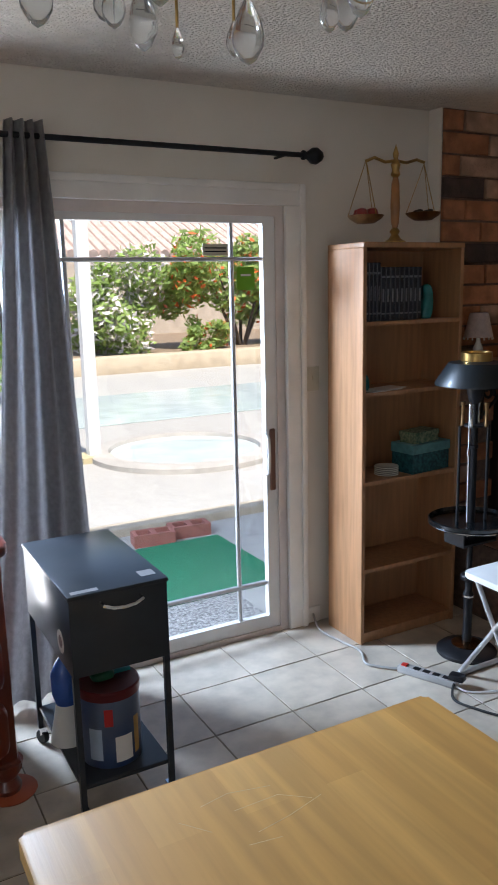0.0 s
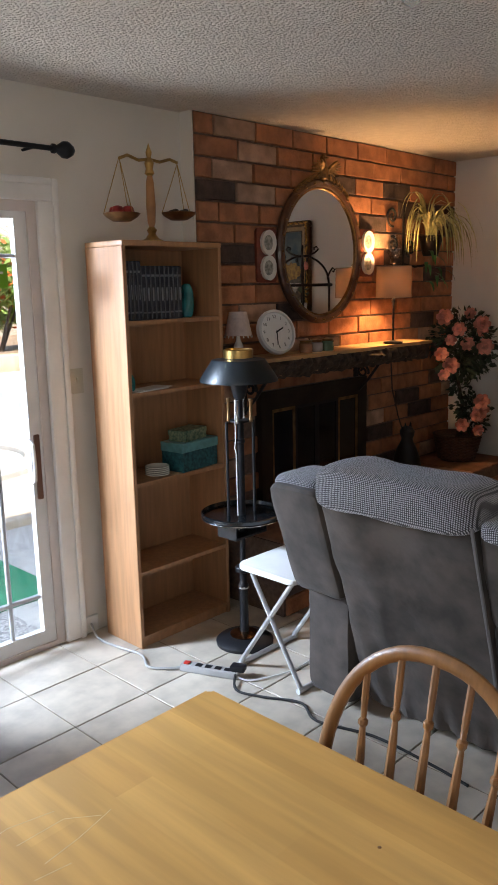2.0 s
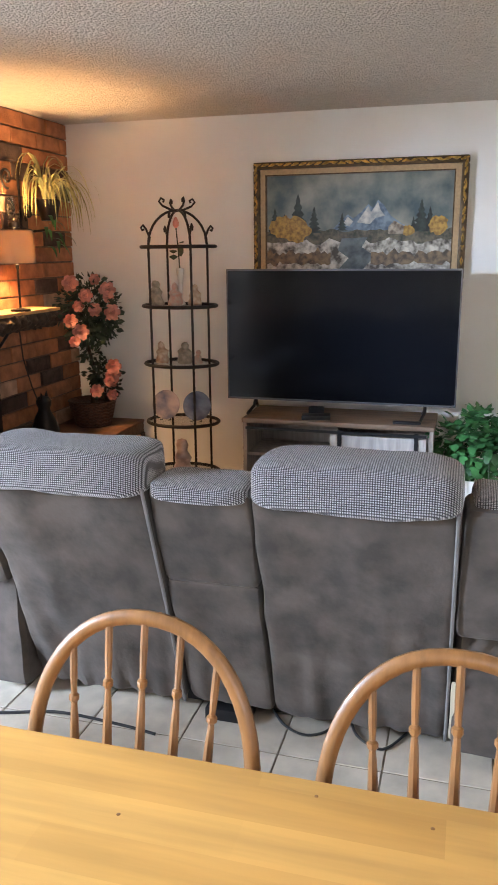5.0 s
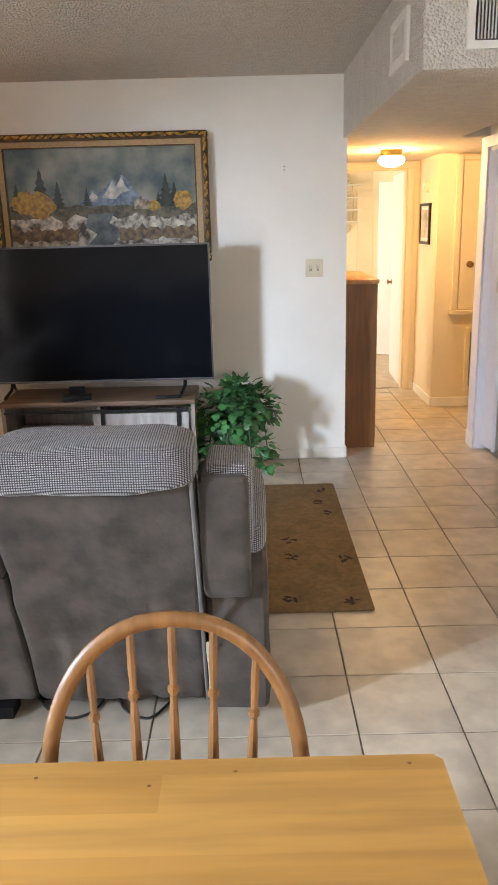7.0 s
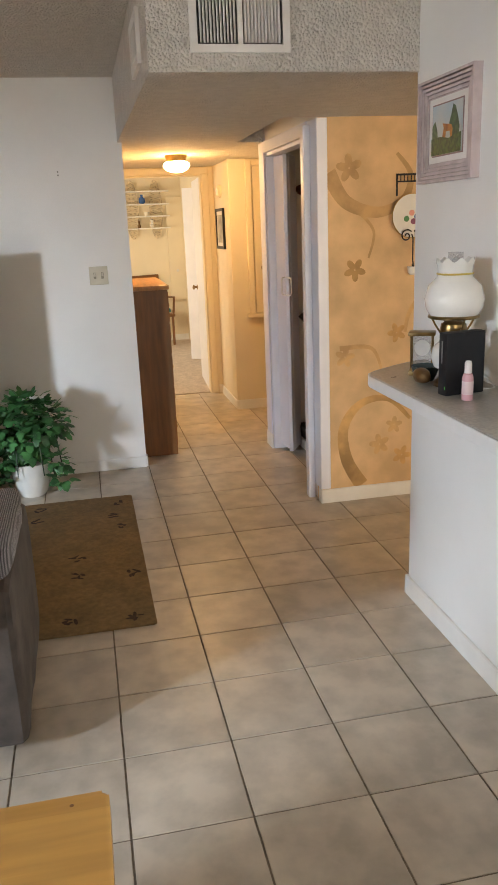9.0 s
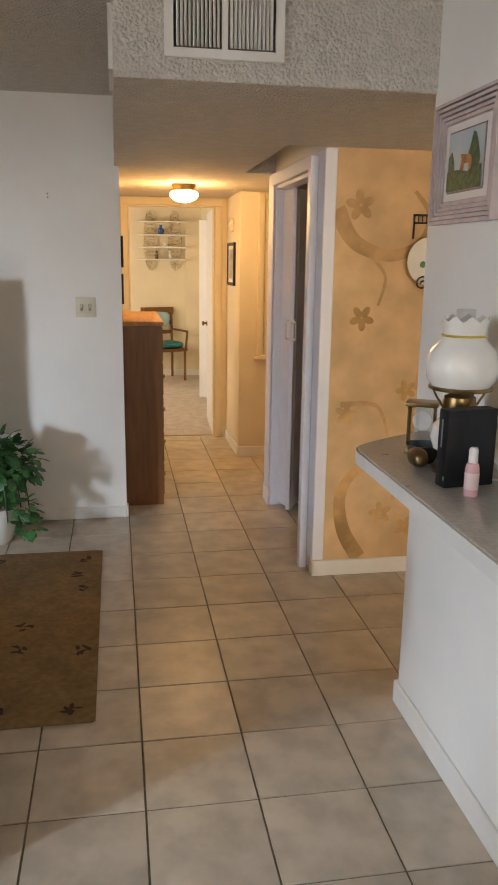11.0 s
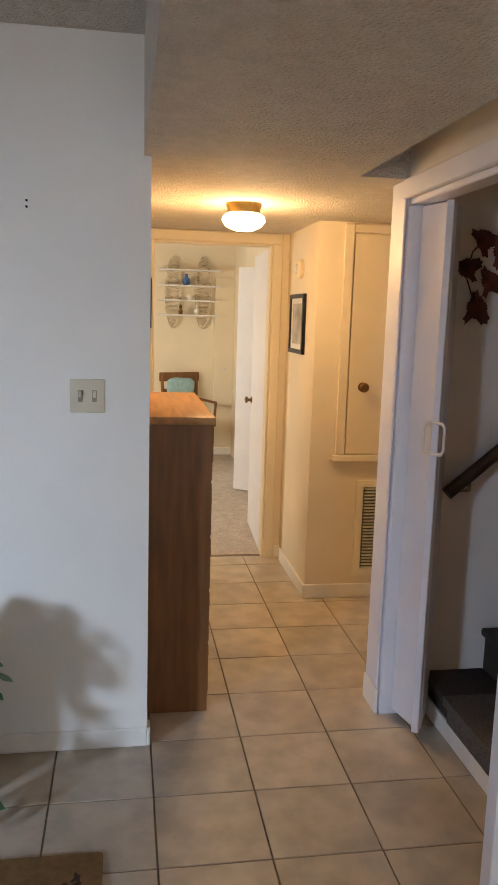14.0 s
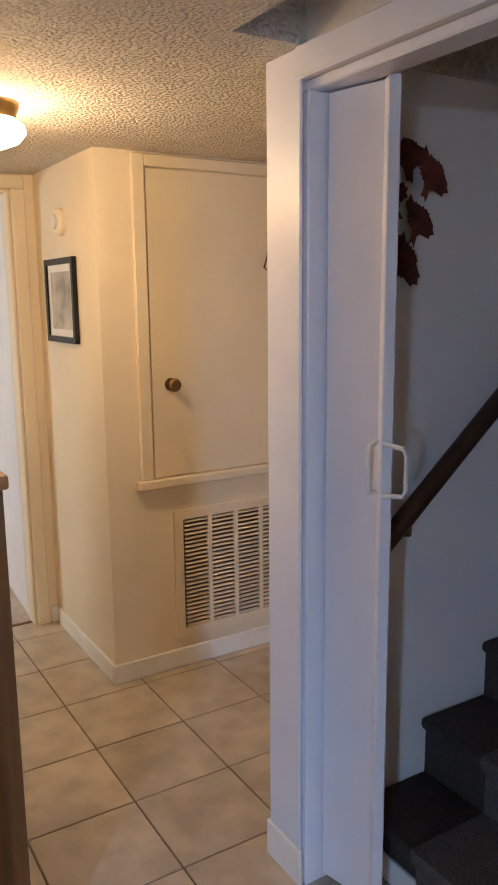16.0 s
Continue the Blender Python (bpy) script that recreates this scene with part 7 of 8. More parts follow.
# ---- breakfast bar ----
bar = tagged(new("counter"), "grey-beige laminate bar top with a white edge on the wall", "counter", "", "structure")
out = [(-1.79, -1.672), (-1.79, -1.36), (2.64, -1.36), (2.69, -1.375), (2.725, -1.41), (2.80, -1.52), (2.86, -1.63), (2.87, -1.672)]
part("top", slab(out[::-1], 1.034, 1.07, 0.003), COUNTER, bar)
ed = [(-1.79, -1.357), (2.64, -1.357), (2.692, -1.372), (2.728, -1.408), (2.803, -1.518), (2.863, -1.628), (2.873, -1.672)]
bm = bmesh.new()
for (x0, y0), (x1, y1) in zip(ed, ed[1:]):
    bm.faces.new([bm.verts.new(p) for p in ((x0, y0, 1.028), (x1, y1, 1.028), (x1, y1, 1.066), (x0, y0, 1.066))])
bmesh.ops.remove_doubles(bm, verts=bm.verts[:], dist=1e-4)
bmesh.ops.solidify(bm, geom=bm.faces[:], thickness=0.0028)
part("edge_band", bm, PLASTW, bar, "white laminate edge")
for bx in (-0.5, 1.2):
    part("support", slab([(0, 0), (0.22, 0), (0, -0.22)], -0.02, 0.02), TRIM, bar).matrix_basis = pose(bx, -1.67, 1.03) @ pose(0, 0, 0, 0, 90, 0) @ pose(0, 0, 0, 0, 0, 90)

CT = 1.0705
hl2 = thing("hurricane_lamp", "white milk-glass hurricane lamp with brass fittings on the bar", "lamp", pose(2.38, -1.545, CT) @ Matrix.Diagonal((0.8, 0.8, 0.9, 1)))
part("foot", lathe([(0.075, 0), (0.075, 0.012), (0.05, 0.03), (0.035, 0.045)], 28), BRONZE, hl2)
part("font", lathe([(0.035, 0.045), (0.075, 0.07), (0.088, 0.105), (0.08, 0.14), (0.05, 0.165), (0.035, 0.17)], 32), PORC, hl2)
part("burner", lathe([(0.03, 0.165), (0.045, 0.175), (0.055, 0.20), (0.05, 0.225), (0.03, 0.235)], 28), mat("antique_brass", (0.30, 0.20, 0.09), 0.3, 0.2, 20, metal=1.0), hl2)
for a in range(4):
    part("prong", tube([(0.045 * math.cos(a * 1.57), 0.045 * math.sin(a * 1.57), 0.18), (0.08 * math.cos(a * 1.57), 0.08 * math.sin(a * 1.57), 0.225), (0.095 * math.cos(a * 1.57), 0.095 * math.sin(a * 1.57), 0.25)], 0.004, 6), bpy.data.materials["antique_brass"], hl2)
part("gallery_ring", tube([(0.098 * math.cos(2 * math.pi * k / 36), 0.098 * math.sin(2 * math.pi * k / 36), 0.252) for k in range(36)], 0.006, 8, None, True), bpy.data.materials["antique_brass"], hl2)
part("shade", lathe([(0.09, 0.25), (0.112, 0.28), (0.118, 0.315), (0.105, 0.36), (0.072, 0.39), (0.068, 0.40)], 40), PORC, hl2, "white milk-glass globe shade")
bm = lathe([(0.068, 0.40), (0.07, 0.43), (0.076, 0.45), (0.072, 0.45), (0.062, 0.40)], 48)
for v in bm.verts:
    if v.co.z > 0.445:
        v.co.z += 0.008 * math.sin(9 * math.atan2(v.co.y, v.co.x))
part("crown", bm, PORC, hl2)
part("gilt_band", tube([(0.07 * math.cos(2 * math.pi * k / 36), 0.07 * math.sin(2 * math.pi * k / 36), 0.402) for k in range(36)], 0.0035, 6, None, True), mat("yellow_gilt", (0.55, 0.40, 0.08), 0.4), hl2)
part("chimney", lathe([(0.03, 0.40), (0.03, 0.475), (0.027, 0.475)], 20), SG, hl2)
dc = thing("desk_clock", "brass and glass carriage clock with pillars on the bar", "clock", pose(2.585, -1.53, CT, 0, 0, 62) @ Matrix.Diagonal((0.8, 0.8, 0.85, 1)))
part("base", box(-0.055, 0.055, -0.04, 0.04, 0, 0.02, 0.004), bpy.data.materials["antique_brass"], dc)
part("top", box(-0.058, 0.058, -0.043, 0.043, 0.165, 0.18, 0.004), bpy.data.materials["antique_brass"], dc)
for sx in (-1, 1):
    for sy in (-1, 1):
        part("pillar", lathe([(0.006, 0.02), (0.004, 0.03), (0.004, 0.155), (0.006, 0.165)], 10, None, (sx * 0.045, sy * 0.03, 0)), bpy.data.materials["antique_brass"], dc)
part("dial", lathe([(0.0, 0), (0.034, 0), (0.034, 0.006), (0, 0.006)], 24), PORC, dc).matrix_basis = pose(0, -0.01, 0.11, 90)
part("glass", box(-0.04, 0.04, -0.026, -0.024, 0.02, 0.165), SG, dc)
rt = thing("router", "black upright network box standing on the bar", "router", pose(2.255, -1.50, CT, 0, 0, 8))
part("body", box(-0.022, 0.022, -0.085, 0.055, 0, 0.195, 0.004), BLACK, rt)
part("status_light", box(-0.018, -0.015, 0.055, 0.0562, 0.02, 0.03), mat("green_plastic", (0.1, 0.6, 0.1), 0.4), rt)
part("print", boxes((0.0, 0.006, 0.055, 0.0556, 0.10, 0.17)), mat("grey_print", (0.2, 0.2, 0.2), 0.5), rt)
bt = thing("spray_bottle", "small pink spray bottle with a clear cap on the bar", "bottle", pose(2.165, -1.49, CT) @ Matrix.Diagonal((0.78, 0.78, 0.9, 1)))
part("body", lathe([(0.021, 0), (0.022, 0.004), (0.022, 0.075), (0.018, 0.088), (0.012, 0.092)], 20), mat("pink_liquid", (0.62, 0.34, 0.36), 0.2, 0.05, 10), bt)
part("label", lathe([(0.0224, 0.02), (0.0224, 0.065)], 20), mat("pale_label", (0.66, 0.50, 0.50), 0.5), bt)
part("cap", lathe([(0.012, 0.09), (0.014, 0.092), (0.014, 0.125), (0.010, 0.132), (0, 0.133)], 16), mat("frosted_cap", (0.7, 0.66, 0.65), 0.3), bt)
an = thing("brass_ornament", "small tarnished brass animal ornament on the bar", "ornament", pose(2.42, -1.455, CT))
part("body", pillow(-0.04, 0.04, -0.022, 0.022, 0.0, 0.05, 0.8, 8, 0.014, 3), BRONZE, an)
gc = thing("glass_dish", "dark cut-glass dish on the bar", "dish", pose(2.49, -1.50, CT))
part("dish", lathe([(0.03, 0), (0.04, 0.02), (0.05, 0.05), (0.046, 0.05), (0.03, 0.012)], 18), mat("dark_cut_glass", (0.06, 0.09, 0.09), 0.15), gc)
cable("white cord on the bar panel", [(2.28, -1.60, 1.072), (2.30, -1.655, 1.07), (2.40, -1.66, 1.10)], 0.003, PLASTW)

# picture over the bar: pale grooved frame, meadow with an orange horse
LIL = mat("pale_lilac_frame", (0.55, 0.46, 0.46), 0.5, 0.1, 20, 0.1, 80)
bp = thing("horse_picture", "small landscape with orange horse in a grooved lilac frame", "picture", pose(2.905, -1.67, 1.725, 0, 0, 180))
W2, H2 = 0.42, 0.345
bm = bmesh.new()
for k in range(5):
    o = k * 0.013
    for r in ((o, W2 - o, -0.0, -(0.032 - 0.004 * k), o, o + 0.009), (o, W2 - o, 0.0, -(0.032 - 0.004 * k), H2 - o - 0.009, H2 - o), (o, o + 0.009, 0.0, -(0.032 - 0.004 * k), o + 0.009, H2 - o - 0.009), (W2 - o - 0.009, W2 - o, 0.0, -(0.032 - 0.004 * k), o + 0.009, H2 - o - 0.009)):
        bm_box(bm, r[0], r[1], r[3], r[2], r[4], r[5])
part("frame", bm, LIL, bp)
part("frame_bed", box(0.002, W2 - 0.002, -0.010, 0, 0.002, H2 - 0.002), LIL, bp)
part("mount", box(0.066, W2 - 0.066, -0.013, 0, 0.066, H2 - 0.066), PLASTW, bp)
part("fillet", box(0.092, W2 - 0.092, -0.0145, 0, 0.086, H2 - 0.086), mat("mauve_fillet", (0.30, 0.2, 0.2), 0.5), bp)
part("canvas", box(0.097, W2 - 0.097, -0.016, 0, 0.091, H2 - 0.091), paint("picture_sky", (0.42, 0.55, 0.62), (0.55, 0.6, 0.6), 9), bp)
for nm, pts, m in (("meadow", [(0, 0), (1, 0), (1, 0.38), (0.6, 0.30), (0.3, 0.36), (0, 0.34)], paint("picture_green", (0.08, 0.16, 0.05), (0.03, 0.06, 0.03), 60)),
                   ("path", [(0.1, 0), (0.35, 0.0), (0.55, 0.18), (0.45, 0.2)], paint("picture_path", (0.45, 0.25, 0.12), (0.3, 0.2, 0.1), 40)),
                   ("tree", [(0.62, 0.3), (0.58, 0.6), (0.64, 0.75), (0.70, 0.95), (0.78, 0.9), (0.86, 0.7), (0.92, 0.5), (0.9, 0.3)], paint("picture_tree", (0.05, 0.13, 0.06), (0.02, 0.05, 0.03), 50)),
                   ("tree", [(0.0, 0.25), (0.0, 0.6), (0.1, 0.7), (0.18, 0.5), (0.2, 0.3)], paint("picture_tree_far", (0.10, 0.17, 0.08), (0.04, 0.08, 0.04), 50)),
                   ("horse", [(0.36, 0.36), (0.40, 0.52), (0.36, 0.62), (0.46, 0.60), (0.66, 0.56), (0.70, 0.48), (0.68, 0.3), (0.64, 0.3), (0.60, 0.44), (0.48, 0.44), (0.46, 0.28), (0.42, 0.28)], paint("picture_orange", (0.55, 0.22, 0.05), (0.3, 0.1, 0.03), 40))):
    layer[0] += 1
    bm = bmesh.new()
    bm.faces.new([bm.verts.new((0.097 + u * (W2 - 0.194), -0.0165 - 0.0003 * (layer[0] % 12), 0.091 + v * (H2 - 0.182))) for u, v in pts])
    part(nm, bm, m, bp, smooth=0)

# plate in a scroll hanger on the stencilled wall
ph = thing("hanging_plate", "floral china plate in a black iron hanger on the wall", "plate", pose(4.19, -2.17, 1.50, 0, 0, -90))
part("plate", lathe([(0.0, 0), (0.07, 0.003), (0.115, 0.016), (0.117, 0.021), (0.065, 0.010), (0, 0.008)], 40), PORC, ph).matrix_basis = pose(0, -0.012, 0.115, 90)
part("gilt_rim", tube([(0.116 * math.cos(2 * math.pi * k / 40), -0.032, 0.115 + 0.116 * math.sin(2 * math.pi * k / 40)) for k in range(40)], 0.0025, 6, None, True), BRASS, ph)
for k, (u, v) in enumerate(((0.0, 0.13), (0.03, 0.11), (-0.03, 0.10), (0.01, 0.085), (0.04, 0.14))):
    part("flower", lathe([(0.0, 0), (0.016, 0), (0.016, 0.001), (0, 0.001)], 10), (PINK, BLUEG, LEAF, mat("plum_glaze", (0.2, 0.04, 0.1), 0.3), mat("gold_glaze", (0.5, 0.3, 0.05), 0.3))[k], ph).matrix_basis = pose(u, -0.0225 - 0.0003 * k, v, 90)
part("rack", boxes((-0.085, 0.085, -0.012, -0.004, 0.325, 0.335), (-0.085, 0.085, -0.012, -0.004, 0.29, 0.298), (-0.085, -0.078, -0.012, -0.004, 0.22, 0.335), (0.078, 0.085, -0.012, -0.004, 0.22, 0.335)), IRON, ph)
for k in range(7):
    part("rack_bar", box(-0.06 + k * 0.02 - 0.002, -0.06 + k * 0.02 + 0.002, -0.010, -0.006, 0.298, 0.325), IRON, ph)
for sx in (-1, 1):
    part("scroll", tube([(sx * (x), y, z) for x, y, z in spiral(0.035, 0.01, 0.006, 0.035, 0, 500, 24, -0.04)], 0.004, 6), IRON, ph)
part("hook_bar", tube([(0, -0.012, 0.03), (0, -0.045, 0.0), (0, -0.045, -0.12), (0, -0.06, -0.16)], 0.004, 6), IRON, ph)
dg = thing("hanging_charm", "small white china cup hanging below the plate", "cup", pose(4.15, -2.17, 1.30))
part("cup", lathe([(0.012, 0), (0.024, 0.012), (0.027, 0.045), (0.024, 0.045), (0.01, 0.006)], 16), PORC, dg)
part("hook", tube([(0, 0, 0.045), (0, 0, 0.06)], 0.003, 6), IRON, dg)

# ---- by the patio door ----
rod = thing("curtain_rod", "black curtain rod with bulb finial above the patio door", "curtain rod")
part("rod", tube([(-0.75, 2.97, 2.237), (1.93, 2.97, 2.237)], 0.011, 12), BLACK, rod)
part("finial", lathe([(0.011, 0), (0.02, 0.004), (0.02, 0.014), (0.011, 0.02), (0.018, 0.03), (0.034, 0.055), (0.036, 0.075), (0.022, 0.10), (0.008, 0.11), (0.0, 0.118)], 20), BLACK, rod).matrix_basis = pose(1.93, 2.97, 2.237, 0, 90)
for bx in (1.845, -0.6):
    part("bracket", tube([(bx, 3.058, 2.232), (bx, 2.982, 2.232)], 0.006, 8), BLACK, rod)
cu = thing("curtain", "grey pleated curtain drawn open on the rod", "curtain")
bm = bmesh.new()
NX, NZ = 90, 26
grid = []
for j in range(NZ + 1):
    z = 0.03 + (2.29 - 0.03) * j / NZ
    f = j / NZ
    xl, xr = 0.40 + 0.26 * f ** 0.7, 0.91 - 0.10 * f ** 1.2
    row = []
    for i in range(NX + 1):
        u = i / NX
        amp = 0.026 + 0.010 * noise.noise(Vector((u * 5, f * 2, 0)))
        row.append(bm.verts.new((xl + (xr - xl) * u, 2.965 + amp * math.sin(u * 2 * math.pi * 4.2 + 0.5 * noise.noise(Vector((u * 3, f * 3, 5)))), z)))
    grid.append(row)
for a, b in zip(grid, grid[1:]):
    for i in range(NX):
        bm.faces.new((a[i], a[i + 1], b[i + 1], b[i]))
bmesh.ops.solidify(bm, geom=bm.faces[:], thickness=0.003)
part("panel", bm, CURT, cu, smooth=60)

ct = thing("metal_cart", "dark grey steel rolling cart with a lidded box top", "cart", pose(0.71, 2.41, 0))
part("lid", box(-0.162, 0.162, -0.30, 0.295, 0.775, 0.79, 0.004), STEEL, ct)
part("box", box(-0.158, 0.158, -0.295, 0.29, 0.525, 0.775, 0.004), STEEL, ct)
for sx in (-1, 1):
    for sy in (-1, 1):
        part("leg", boxes((sx * 0.158 - 0.018 * (sx > 0), sx * 0.158 + 0.018 * (sx < 0), sy * 0.29 - 0.018 * (sy > 0), sy * 0.29 + 0.018 * (sy < 0), 0.065, 0.525)), STEEL, ct)
        cs = part("caster", boxes((sx * 0.145 - 0.012, sx * 0.145 + 0.012, sy * 0.275 - 0.014, sy * 0.275 + 0.014, 0.04, 0.068)), CHROME, ct)
        w = part("wheel", lathe([(0.010, -0.011), (0.026, -0.010), (0.028, 0), (0.026, 0.010), (0.010, 0.011)], 18), RUBBER, cs)
        w.matrix_basis = pose(sx * 0.145, sy * 0.275, 0.028, 0, 90, 25)
part("lower_shelf", box(-0.15, 0.15, -0.28, 0.28, 0.135, 0.15, 0.003, 1), STEEL, ct)
part("handle", tube([(-0.06, -0.296, 0.752), (-0.056, -0.318, 0.748), (-0.03, -0.326, 0.740), (0.005, -0.328, 0.737), (0.04, -0.326, 0.740), (0.066, -0.318, 0.748), (0.07, -0.296, 0.752)], 0.007, 8), CHROME, ct)
for x0, x1, y0, y1 in ((-0.145, -0.06, -0.285, -0.262), (0.09, 0.14, -0.25, -0.20)):
    part("tape", box(x0, x1, y0, y1, 0.79, 0.7906), mat("faded_tape", (0.20, 0.19, 0.19), 0.6), ct)
part("sticker", lathe([(0.0, 0), (0.038, 0), (0.038, 0.0008), (0, 0.0008)], 24), mat("ring_sticker", (0.5, 0.42, 0.36), 0.5), ct).matrix_basis = pose(-0.158, -0.17, 0.60, 0, -90)
part("sticker_centre", lathe([(0.0, 0), (0.02, 0), (0.02, 0.0012), (0, 0.0012)], 20), mat("dark_sticker", (0.10, 0.03, 0.02), 0.5), ct).matrix_basis = pose(-0.158, -0.17, 0.60, 0, -90)
tin = thing("popcorn_tin", "round blue printed tin with a dark red lid", "tin", pose(0.705, 2.27, 0.15))
part("body", lathe([(0.098, 0), (0.1, 0.004), (0.1, 0.245), (0.098, 0.25)], 36), mat("blue_print_tin", (0.025, 0.06, 0.17), 0.3, 0.5, 4, second=(0.10, 0.13, 0.20), metal=0.1), tin)
part("lid", lathe([(0.103, 0.235), (0.104, 0.262), (0.100, 0.268), (0.0, 0.262)], 36), mat("dark_red_tin", (0.12, 0.012, 0.016), 0.3, metal=0.3), tin)
for a0, w, z0, z1, m in ((-100, 34, 0.02, 0.11, PLASTW), (-150, 26, 0.03, 0.14, mat("pale_blue_print", (0.35, 0.45, 0.6), 0.4)), (-60, 14, 0.03, 0.16, mat("gold_print", (0.5, 0.3, 0.08), 0.4)), (-118, 16, 0.15, 0.21, mat("red_badge", (0.5, 0.02, 0.02), 0.4))):
    bm = bmesh.new()
    pv = None
    for k in range(7):
        a = radians(a0 + w * k / 6)
        c = [bm.verts.new((0.1012 * math.cos(a), 0.1012 * math.sin(a), z)) for z in (z0, z1)]
        if pv:
            bm.faces.new((pv[0], c[0], c[1], pv[1]))
        pv = c
    part("print", bm, m, tin)
sc2 = thing("green_scoop", "dark green plastic scoop lying on the tin", "scoop", pose(0.69, 2.29, 0.416))
part("scoop", pillow(-0.04, 0.04, -0.035, 0.035, 0, 0.03, 0.6, 6, 0.004), mat("green_plastic_dark", (0.01, 0.09, 0.05), 0.35), sc2)
part("grip", box(0.03, 0.10, -0.01, 0.01, 0.004, 0.016, 0.004), mat("teal_plastic", (0.02, 0.2, 0.2), 0.35), sc2)
spb = thing("cleaner_bottle", "blue cleaner bottle with a white funnel base", "bottle", pose(0.60, 2.42, 0.15))
part("base", lathe([(0.062, 0), (0.06, 0.02), (0.04, 0.12), (0.036, 0.14)], 22), PLASTW, spb)
part("bottle", lathe([(0.036, 0.14), (0.048, 0.18), (0.048, 0.25), (0.03, 0.29), (0.014, 0.31), (0.014, 0.335)], 22), mat("blue_clear_plastic", (0.05, 0.12, 0.42), 0.2, 0.2, 10), spb)

bu = thing("buffet", "dark mahogany chest with bulging drawer fronts on carved feet", "chest", pose(0.10, 2.62, 0))
part("body", box(-0.50, 0.325, -0.20, 0.26, 0.12, 0.85, 0.012), MAHOG, bu)
part("top", slab(rounded(-0.52, 0.35, -0.235, 0.27, 0.06), 0.85, 0.885, 0.012), MAHOG, bu)
for k in range(3):
    dr = part("drawer", pillow(-0.47, 0.30, -0.245, -0.15, 0.15 + k * 0.235, 0.37 + k * 0.235, 0.3, 8), MAHOG, bu)
    for dx in (-0.3, 0.12):
        part("pull", tube([(dx - 0.04, -0.243, 0.27 + k * 0.235), (dx - 0.03, -0.262, 0.255 + k * 0.235), (dx + 0.03, -0.262, 0.255 + k * 0.235), (dx + 0.04, -0.243, 0.27 + k * 0.235)], 0.005, 6), BRASS, dr)
part("plinth", box(-0.50, 0.335, -0.21, 0.26, 0.09, 0.13, 0.012), MAHOG, bu)
for fx in (-0.45, 0.285):
    for fy in (-0.17, 0.2):
        part("foot", lathe([(0.045, 0.012), (0.05, 0.03), (0.035, 0.06), (0.055, 0.09), (0.06, 0.12)], 16, None, (fx, fy, 0)), MAHOG, bu)
co = thing("coaster", "round orange floor saver under the chest foot", "coaster", pose(0.395, 2.45, 0))
part("disc", lathe([(0.085, 0), (0.09, 0.006), (0.07, 0.011), (0.0, 0.011)], 30), mat("orange_plastic", (0.42, 0.10, 0.04), 0.5), co)

# ---- chandelier over the table ----
chd = thing("chandelier", "chandelier with brass arms and clear teardrop crystals", "chandelier", pose(0.45, 0.47, 0))
part("stem", lathe([(0.008, 2.12), (0.008, 2.44), (0.05, 2.46), (0.055, 2.50)], 16), BRASS, chd)
part("body", lathe([(0.0, 2.0), (0.03, 2.02), (0.045, 2.06), (0.03, 2.10), (0.02, 2.13)], 20), BRASS, chd)
part("hoop", tube([(0.24 * math.cos(2 * math.pi * k / 40), 0.24 * math.sin(2 * math.pi * k / 40), 2.03) for k in range(40)], 0.007, 8, None, True), BRASS, chd)
CRY = glass("crystal", (0.96, 0.99, 1.0), 0.0, 1.38)
CRY.node_tree.nodes["Principled BSDF"].inputs["Transmission Weight"].default_value = 0.93
crys = [(0.207, 0.711, 1.906, 0.0156), (0.278, 0.735, 1.927, 0.0103), (0.271, 0.689, 1.907, 0.0112), (0.280, 0.642, 1.877, 0.0152), (0.318, 0.656, 1.878, 0.0072), (0.292, 0.631, 1.911, 0.0145), (0.373, 0.651, 1.885, 0.0084), (0.363, 0.606, 1.866, 0.0149), (0.441, 0.595, 1.899, 0.0102), (0.473, 0.614, 1.909, 0.0133), (0.441, 0.548, 1.898, 0.0145)]
for a in range(8):
    t = math.pi + math.pi * (a + 0.5) / 8
    crys.append((0.45 + 0.24 * math.cos(t), 0.47 + 0.24 * math.sin(t), 1.89, 0.017))
for x, y, z, r in crys:
    k = 1.25
    cr = part("crystal", lathe([(0.0, 0), (r * 0.5, r * 0.25 * k), (r * 0.92, r * 0.8 * k), (r, r * 1.25 * k), (r * 0.8, r * 1.9 * k), (r * 0.4, r * 2.6 * k), (r * 0.1, r * 3.0 * k), (0, r * 3.05 * k)], 14, None, (0, 0, 0), 1.0, 0.85), CRY, chd, "", 25)
    cr.matrix_basis = pose(x - 0.45, y - 0.47, z, 0, 0, random.Random(int(x * 999)).uniform(0, 180))
    part("hook", tube([(x - 0.45, y - 0.47, z + r * 3.0 * k), (x - 0.45, y - 0.47, 2.03)], 0.0015, 5), BRASS, chd)
for k in range(5):
    t = 2 * math.pi * k / 5 + 0.3
    arm = part("arm", tube([(0.03 * math.cos(t), 0.03 * math.sin(t), 2.05), (0.12 * math.cos(t), 0.12 * math.sin(t), 2.0), (0.24 * math.cos(t), 0.24 * math.sin(t), 2.035)], 0.008, 8), BRASS, chd)
    part("candle", lathe([(0.022, 2.035), (0.025, 2.05), (0.011, 2.055), (0.011, 2.13)], 14, None, (0.24 * math.cos(t), 0.24 * math.sin(t), 0)), PORC, arm)
    part("bulb", lathe([(0.008, 2.13), (0.014, 2.15), (0.006, 2.18), (0, 2.19)], 12, None, (0.24 * math.cos(t), 0.24 * math.sin(t), 0)), SG, arm)

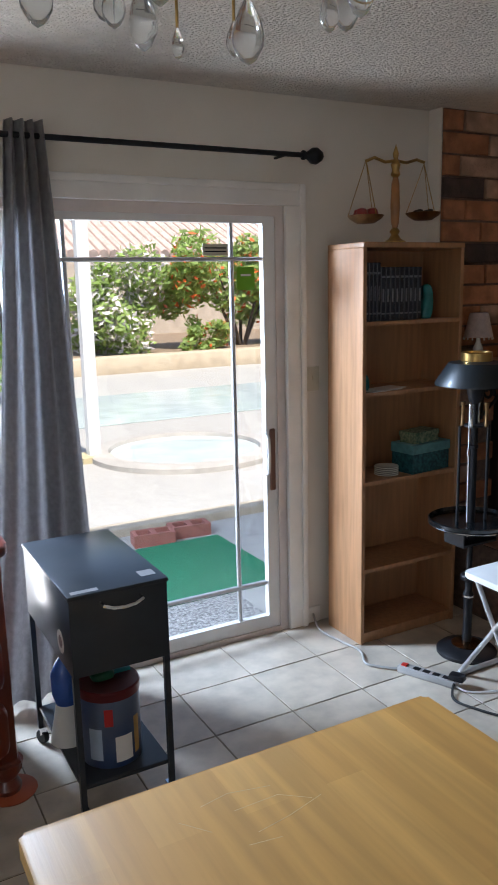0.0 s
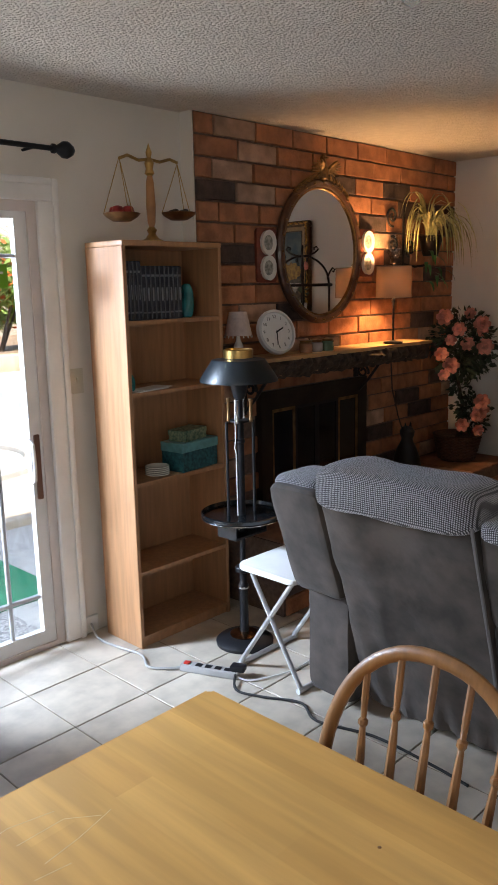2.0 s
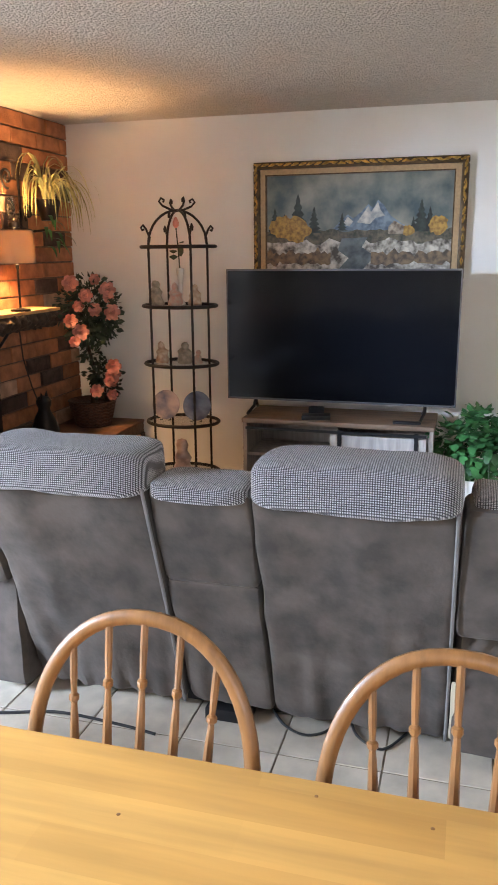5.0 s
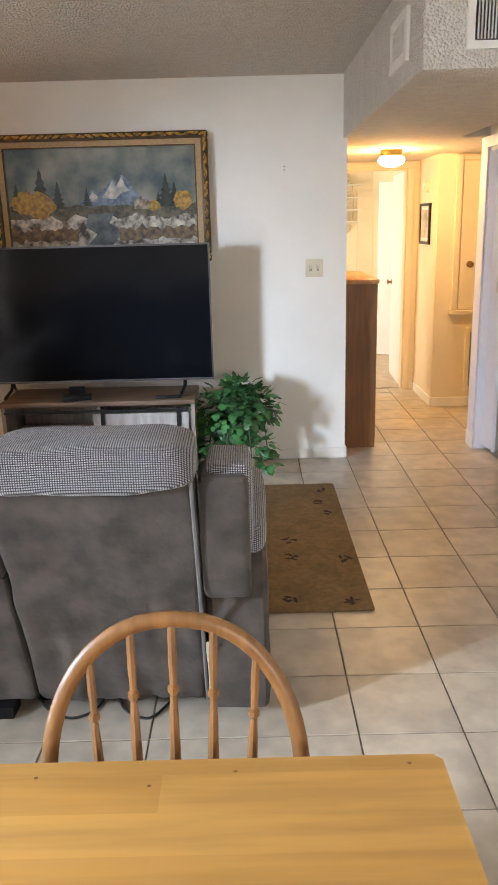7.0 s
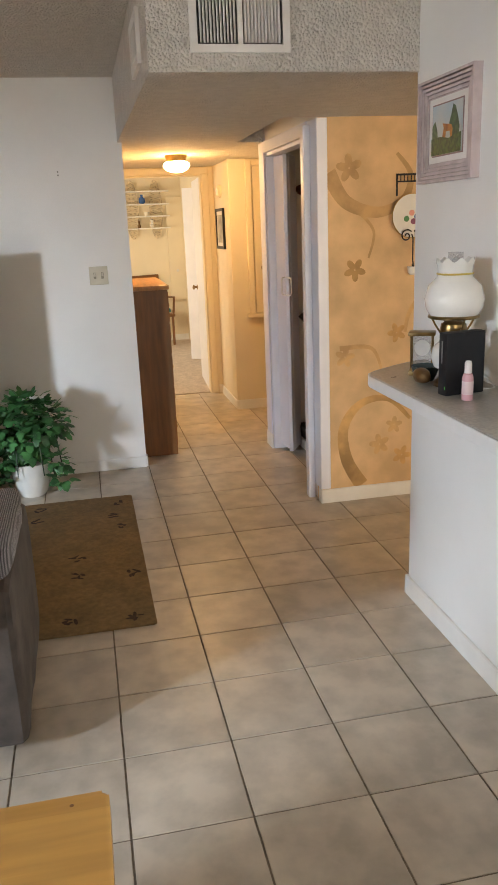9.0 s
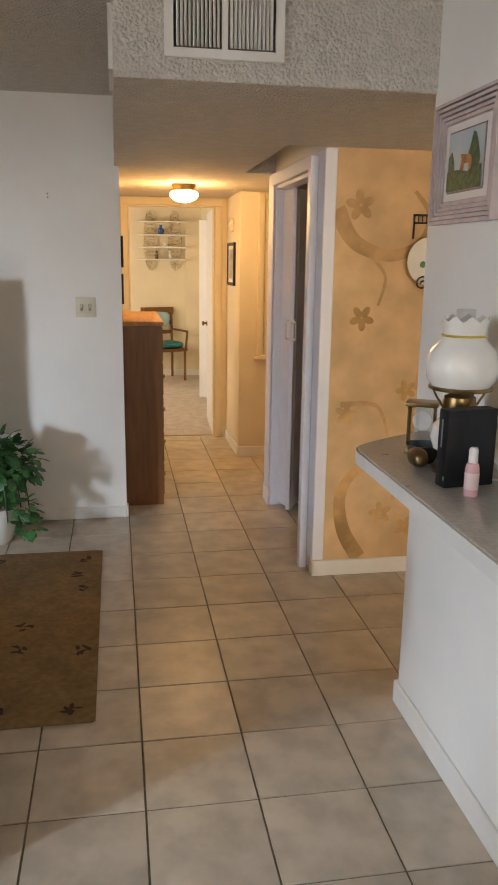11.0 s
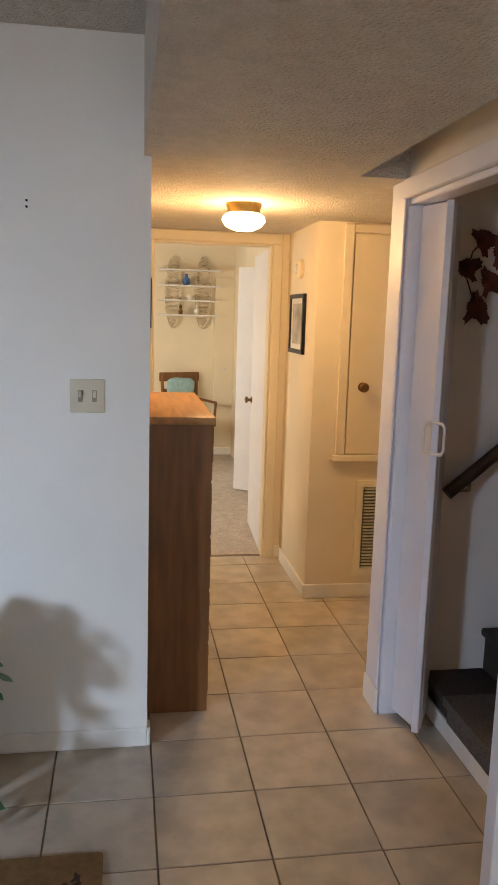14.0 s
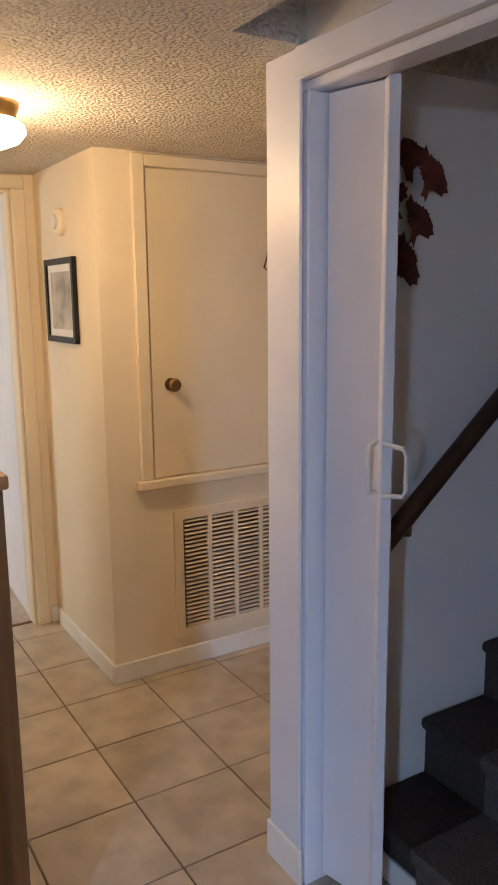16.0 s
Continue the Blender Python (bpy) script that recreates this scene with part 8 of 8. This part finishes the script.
# ---- pieces of floor and hearth wall ----
random.seed(11)
PITCH, GX, GY = 0.345, 2.185, -0.37


def tile_mesh(w, d):
    bm = box(-w / 2, w / 2, -d / 2, d / 2, -0.008, 0.0)
    bmesh.ops.bevel(bm, geom=[e for e in bm.edges if e.verts[0].co.z > -0.001 and e.verts[1].co.z > -0.001], offset=0.0012, segments=1, affect="EDGES")
    return mesh_of("tile", bm, TILE, 30)


full = tile_mesh(PITCH - 0.0065, PITCH - 0.0065)
floor_ob = bpy.data.objects["floor"]
rest = bmesh.new()
for i in range(-12, 16):
    for j in range(-10, 10):
        x0, y0 = GX + PITCH * i, GY - PITCH * j
        cx, cy = x0 + PITCH / 2, y0 - PITCH / 2
        lx, hx, ly, hy = max(x0, -1.8), min(x0 + PITCH, 7.54), max(y0 - PITCH, -3.7), min(y0, 3.06)
        if hx - lx < 0.03 or hy - ly < 0.03:
            continue
        near = -0.2 < cx < 7.6 and -1.9 < cy < 2.8 and not (cx > 5.4 and cy > -0.6)
        if near and hx - lx > PITCH - 0.001 and hy - ly > PITCH - 0.001:
            ob = new("tile", full)
            ob.location = (cx, cy, random.uniform(-0.0008, 0.0004))
            ob.parent = floor_ob
        else:
            bm_box(rest, lx + 0.0028, hx - 0.0028, ly + 0.0028, hy - 0.0028, -0.006, 0.0)
ob = part("floor_tiles_rest", rest, TILE, floor_ob)
ob["kind"] = "stuff"

# bricks of the chimney breast and the hearth front
random.seed(4)
RP, BL = 0.1045, 0.302


def brick_mesh(w, m):
    bm = box(0, w, 0, 0.022, 0, RP - 0.011)
    bmesh.ops.bevel(bm, geom=[e for e in bm.edges if e.verts[0].co.y < 0.001 and e.verts[1].co.y < 0.001], offset=0.004, segments=1, affect="EDGES")
    return mesh_of("brick", bm, m, 30)


brick_kinds = {}
breast = bpy.data.objects["chimney_breast"]
hearth_ob = bpy.data.objects["hearth"]


def lay(parent, x0, x1, y, z0, rows, holes=()):
    for r in range(rows):
        z = z0 + r * RP
        x = x0 - (BL / 2 if r % 2 else 0) - 0.02 * (r % 3)
        while x < x1 - 0.02:
            a, b = max(x, x0), min(x + BL, x1)
            x += BL
            if b - a < 0.04 or any(h[0] < (a + b) / 2 < h[1] and h[2] < z + RP / 2 < h[3] for h in holes):
                continue
            q = random.random()
            m = BRICKD if q < 0.14 else BRICKL if q < 0.24 else BRICK
            key = (round(b - a, 3), m.name)
            if key not in brick_kinds:
                brick_kinds[key] = brick_mesh(b - a - 0.010, m)
            ob = new("brick", brick_kinds[key])
            ob.location = (a + 0.005, y + random.uniform(-0.004, 0.004), z + 0.0055)
            ob.rotation_euler = (0, random.uniform(-0.004, 0.004), random.uniform(-0.008, 0.008))
            ob.parent = parent


lay(breast, 2.737, 5.26, HY, 0.41, 20, ((3.14, 4.14, 0.40, 1.08),))
lay(hearth_ob, 2.79, 5.245, 2.44, 0.0, 3)
bm = box(3.15, 4.13, HY + 0.008, HY + 0.0155, 0.41, 1.07)
part("firebox_face", bm, BLACK, breast)
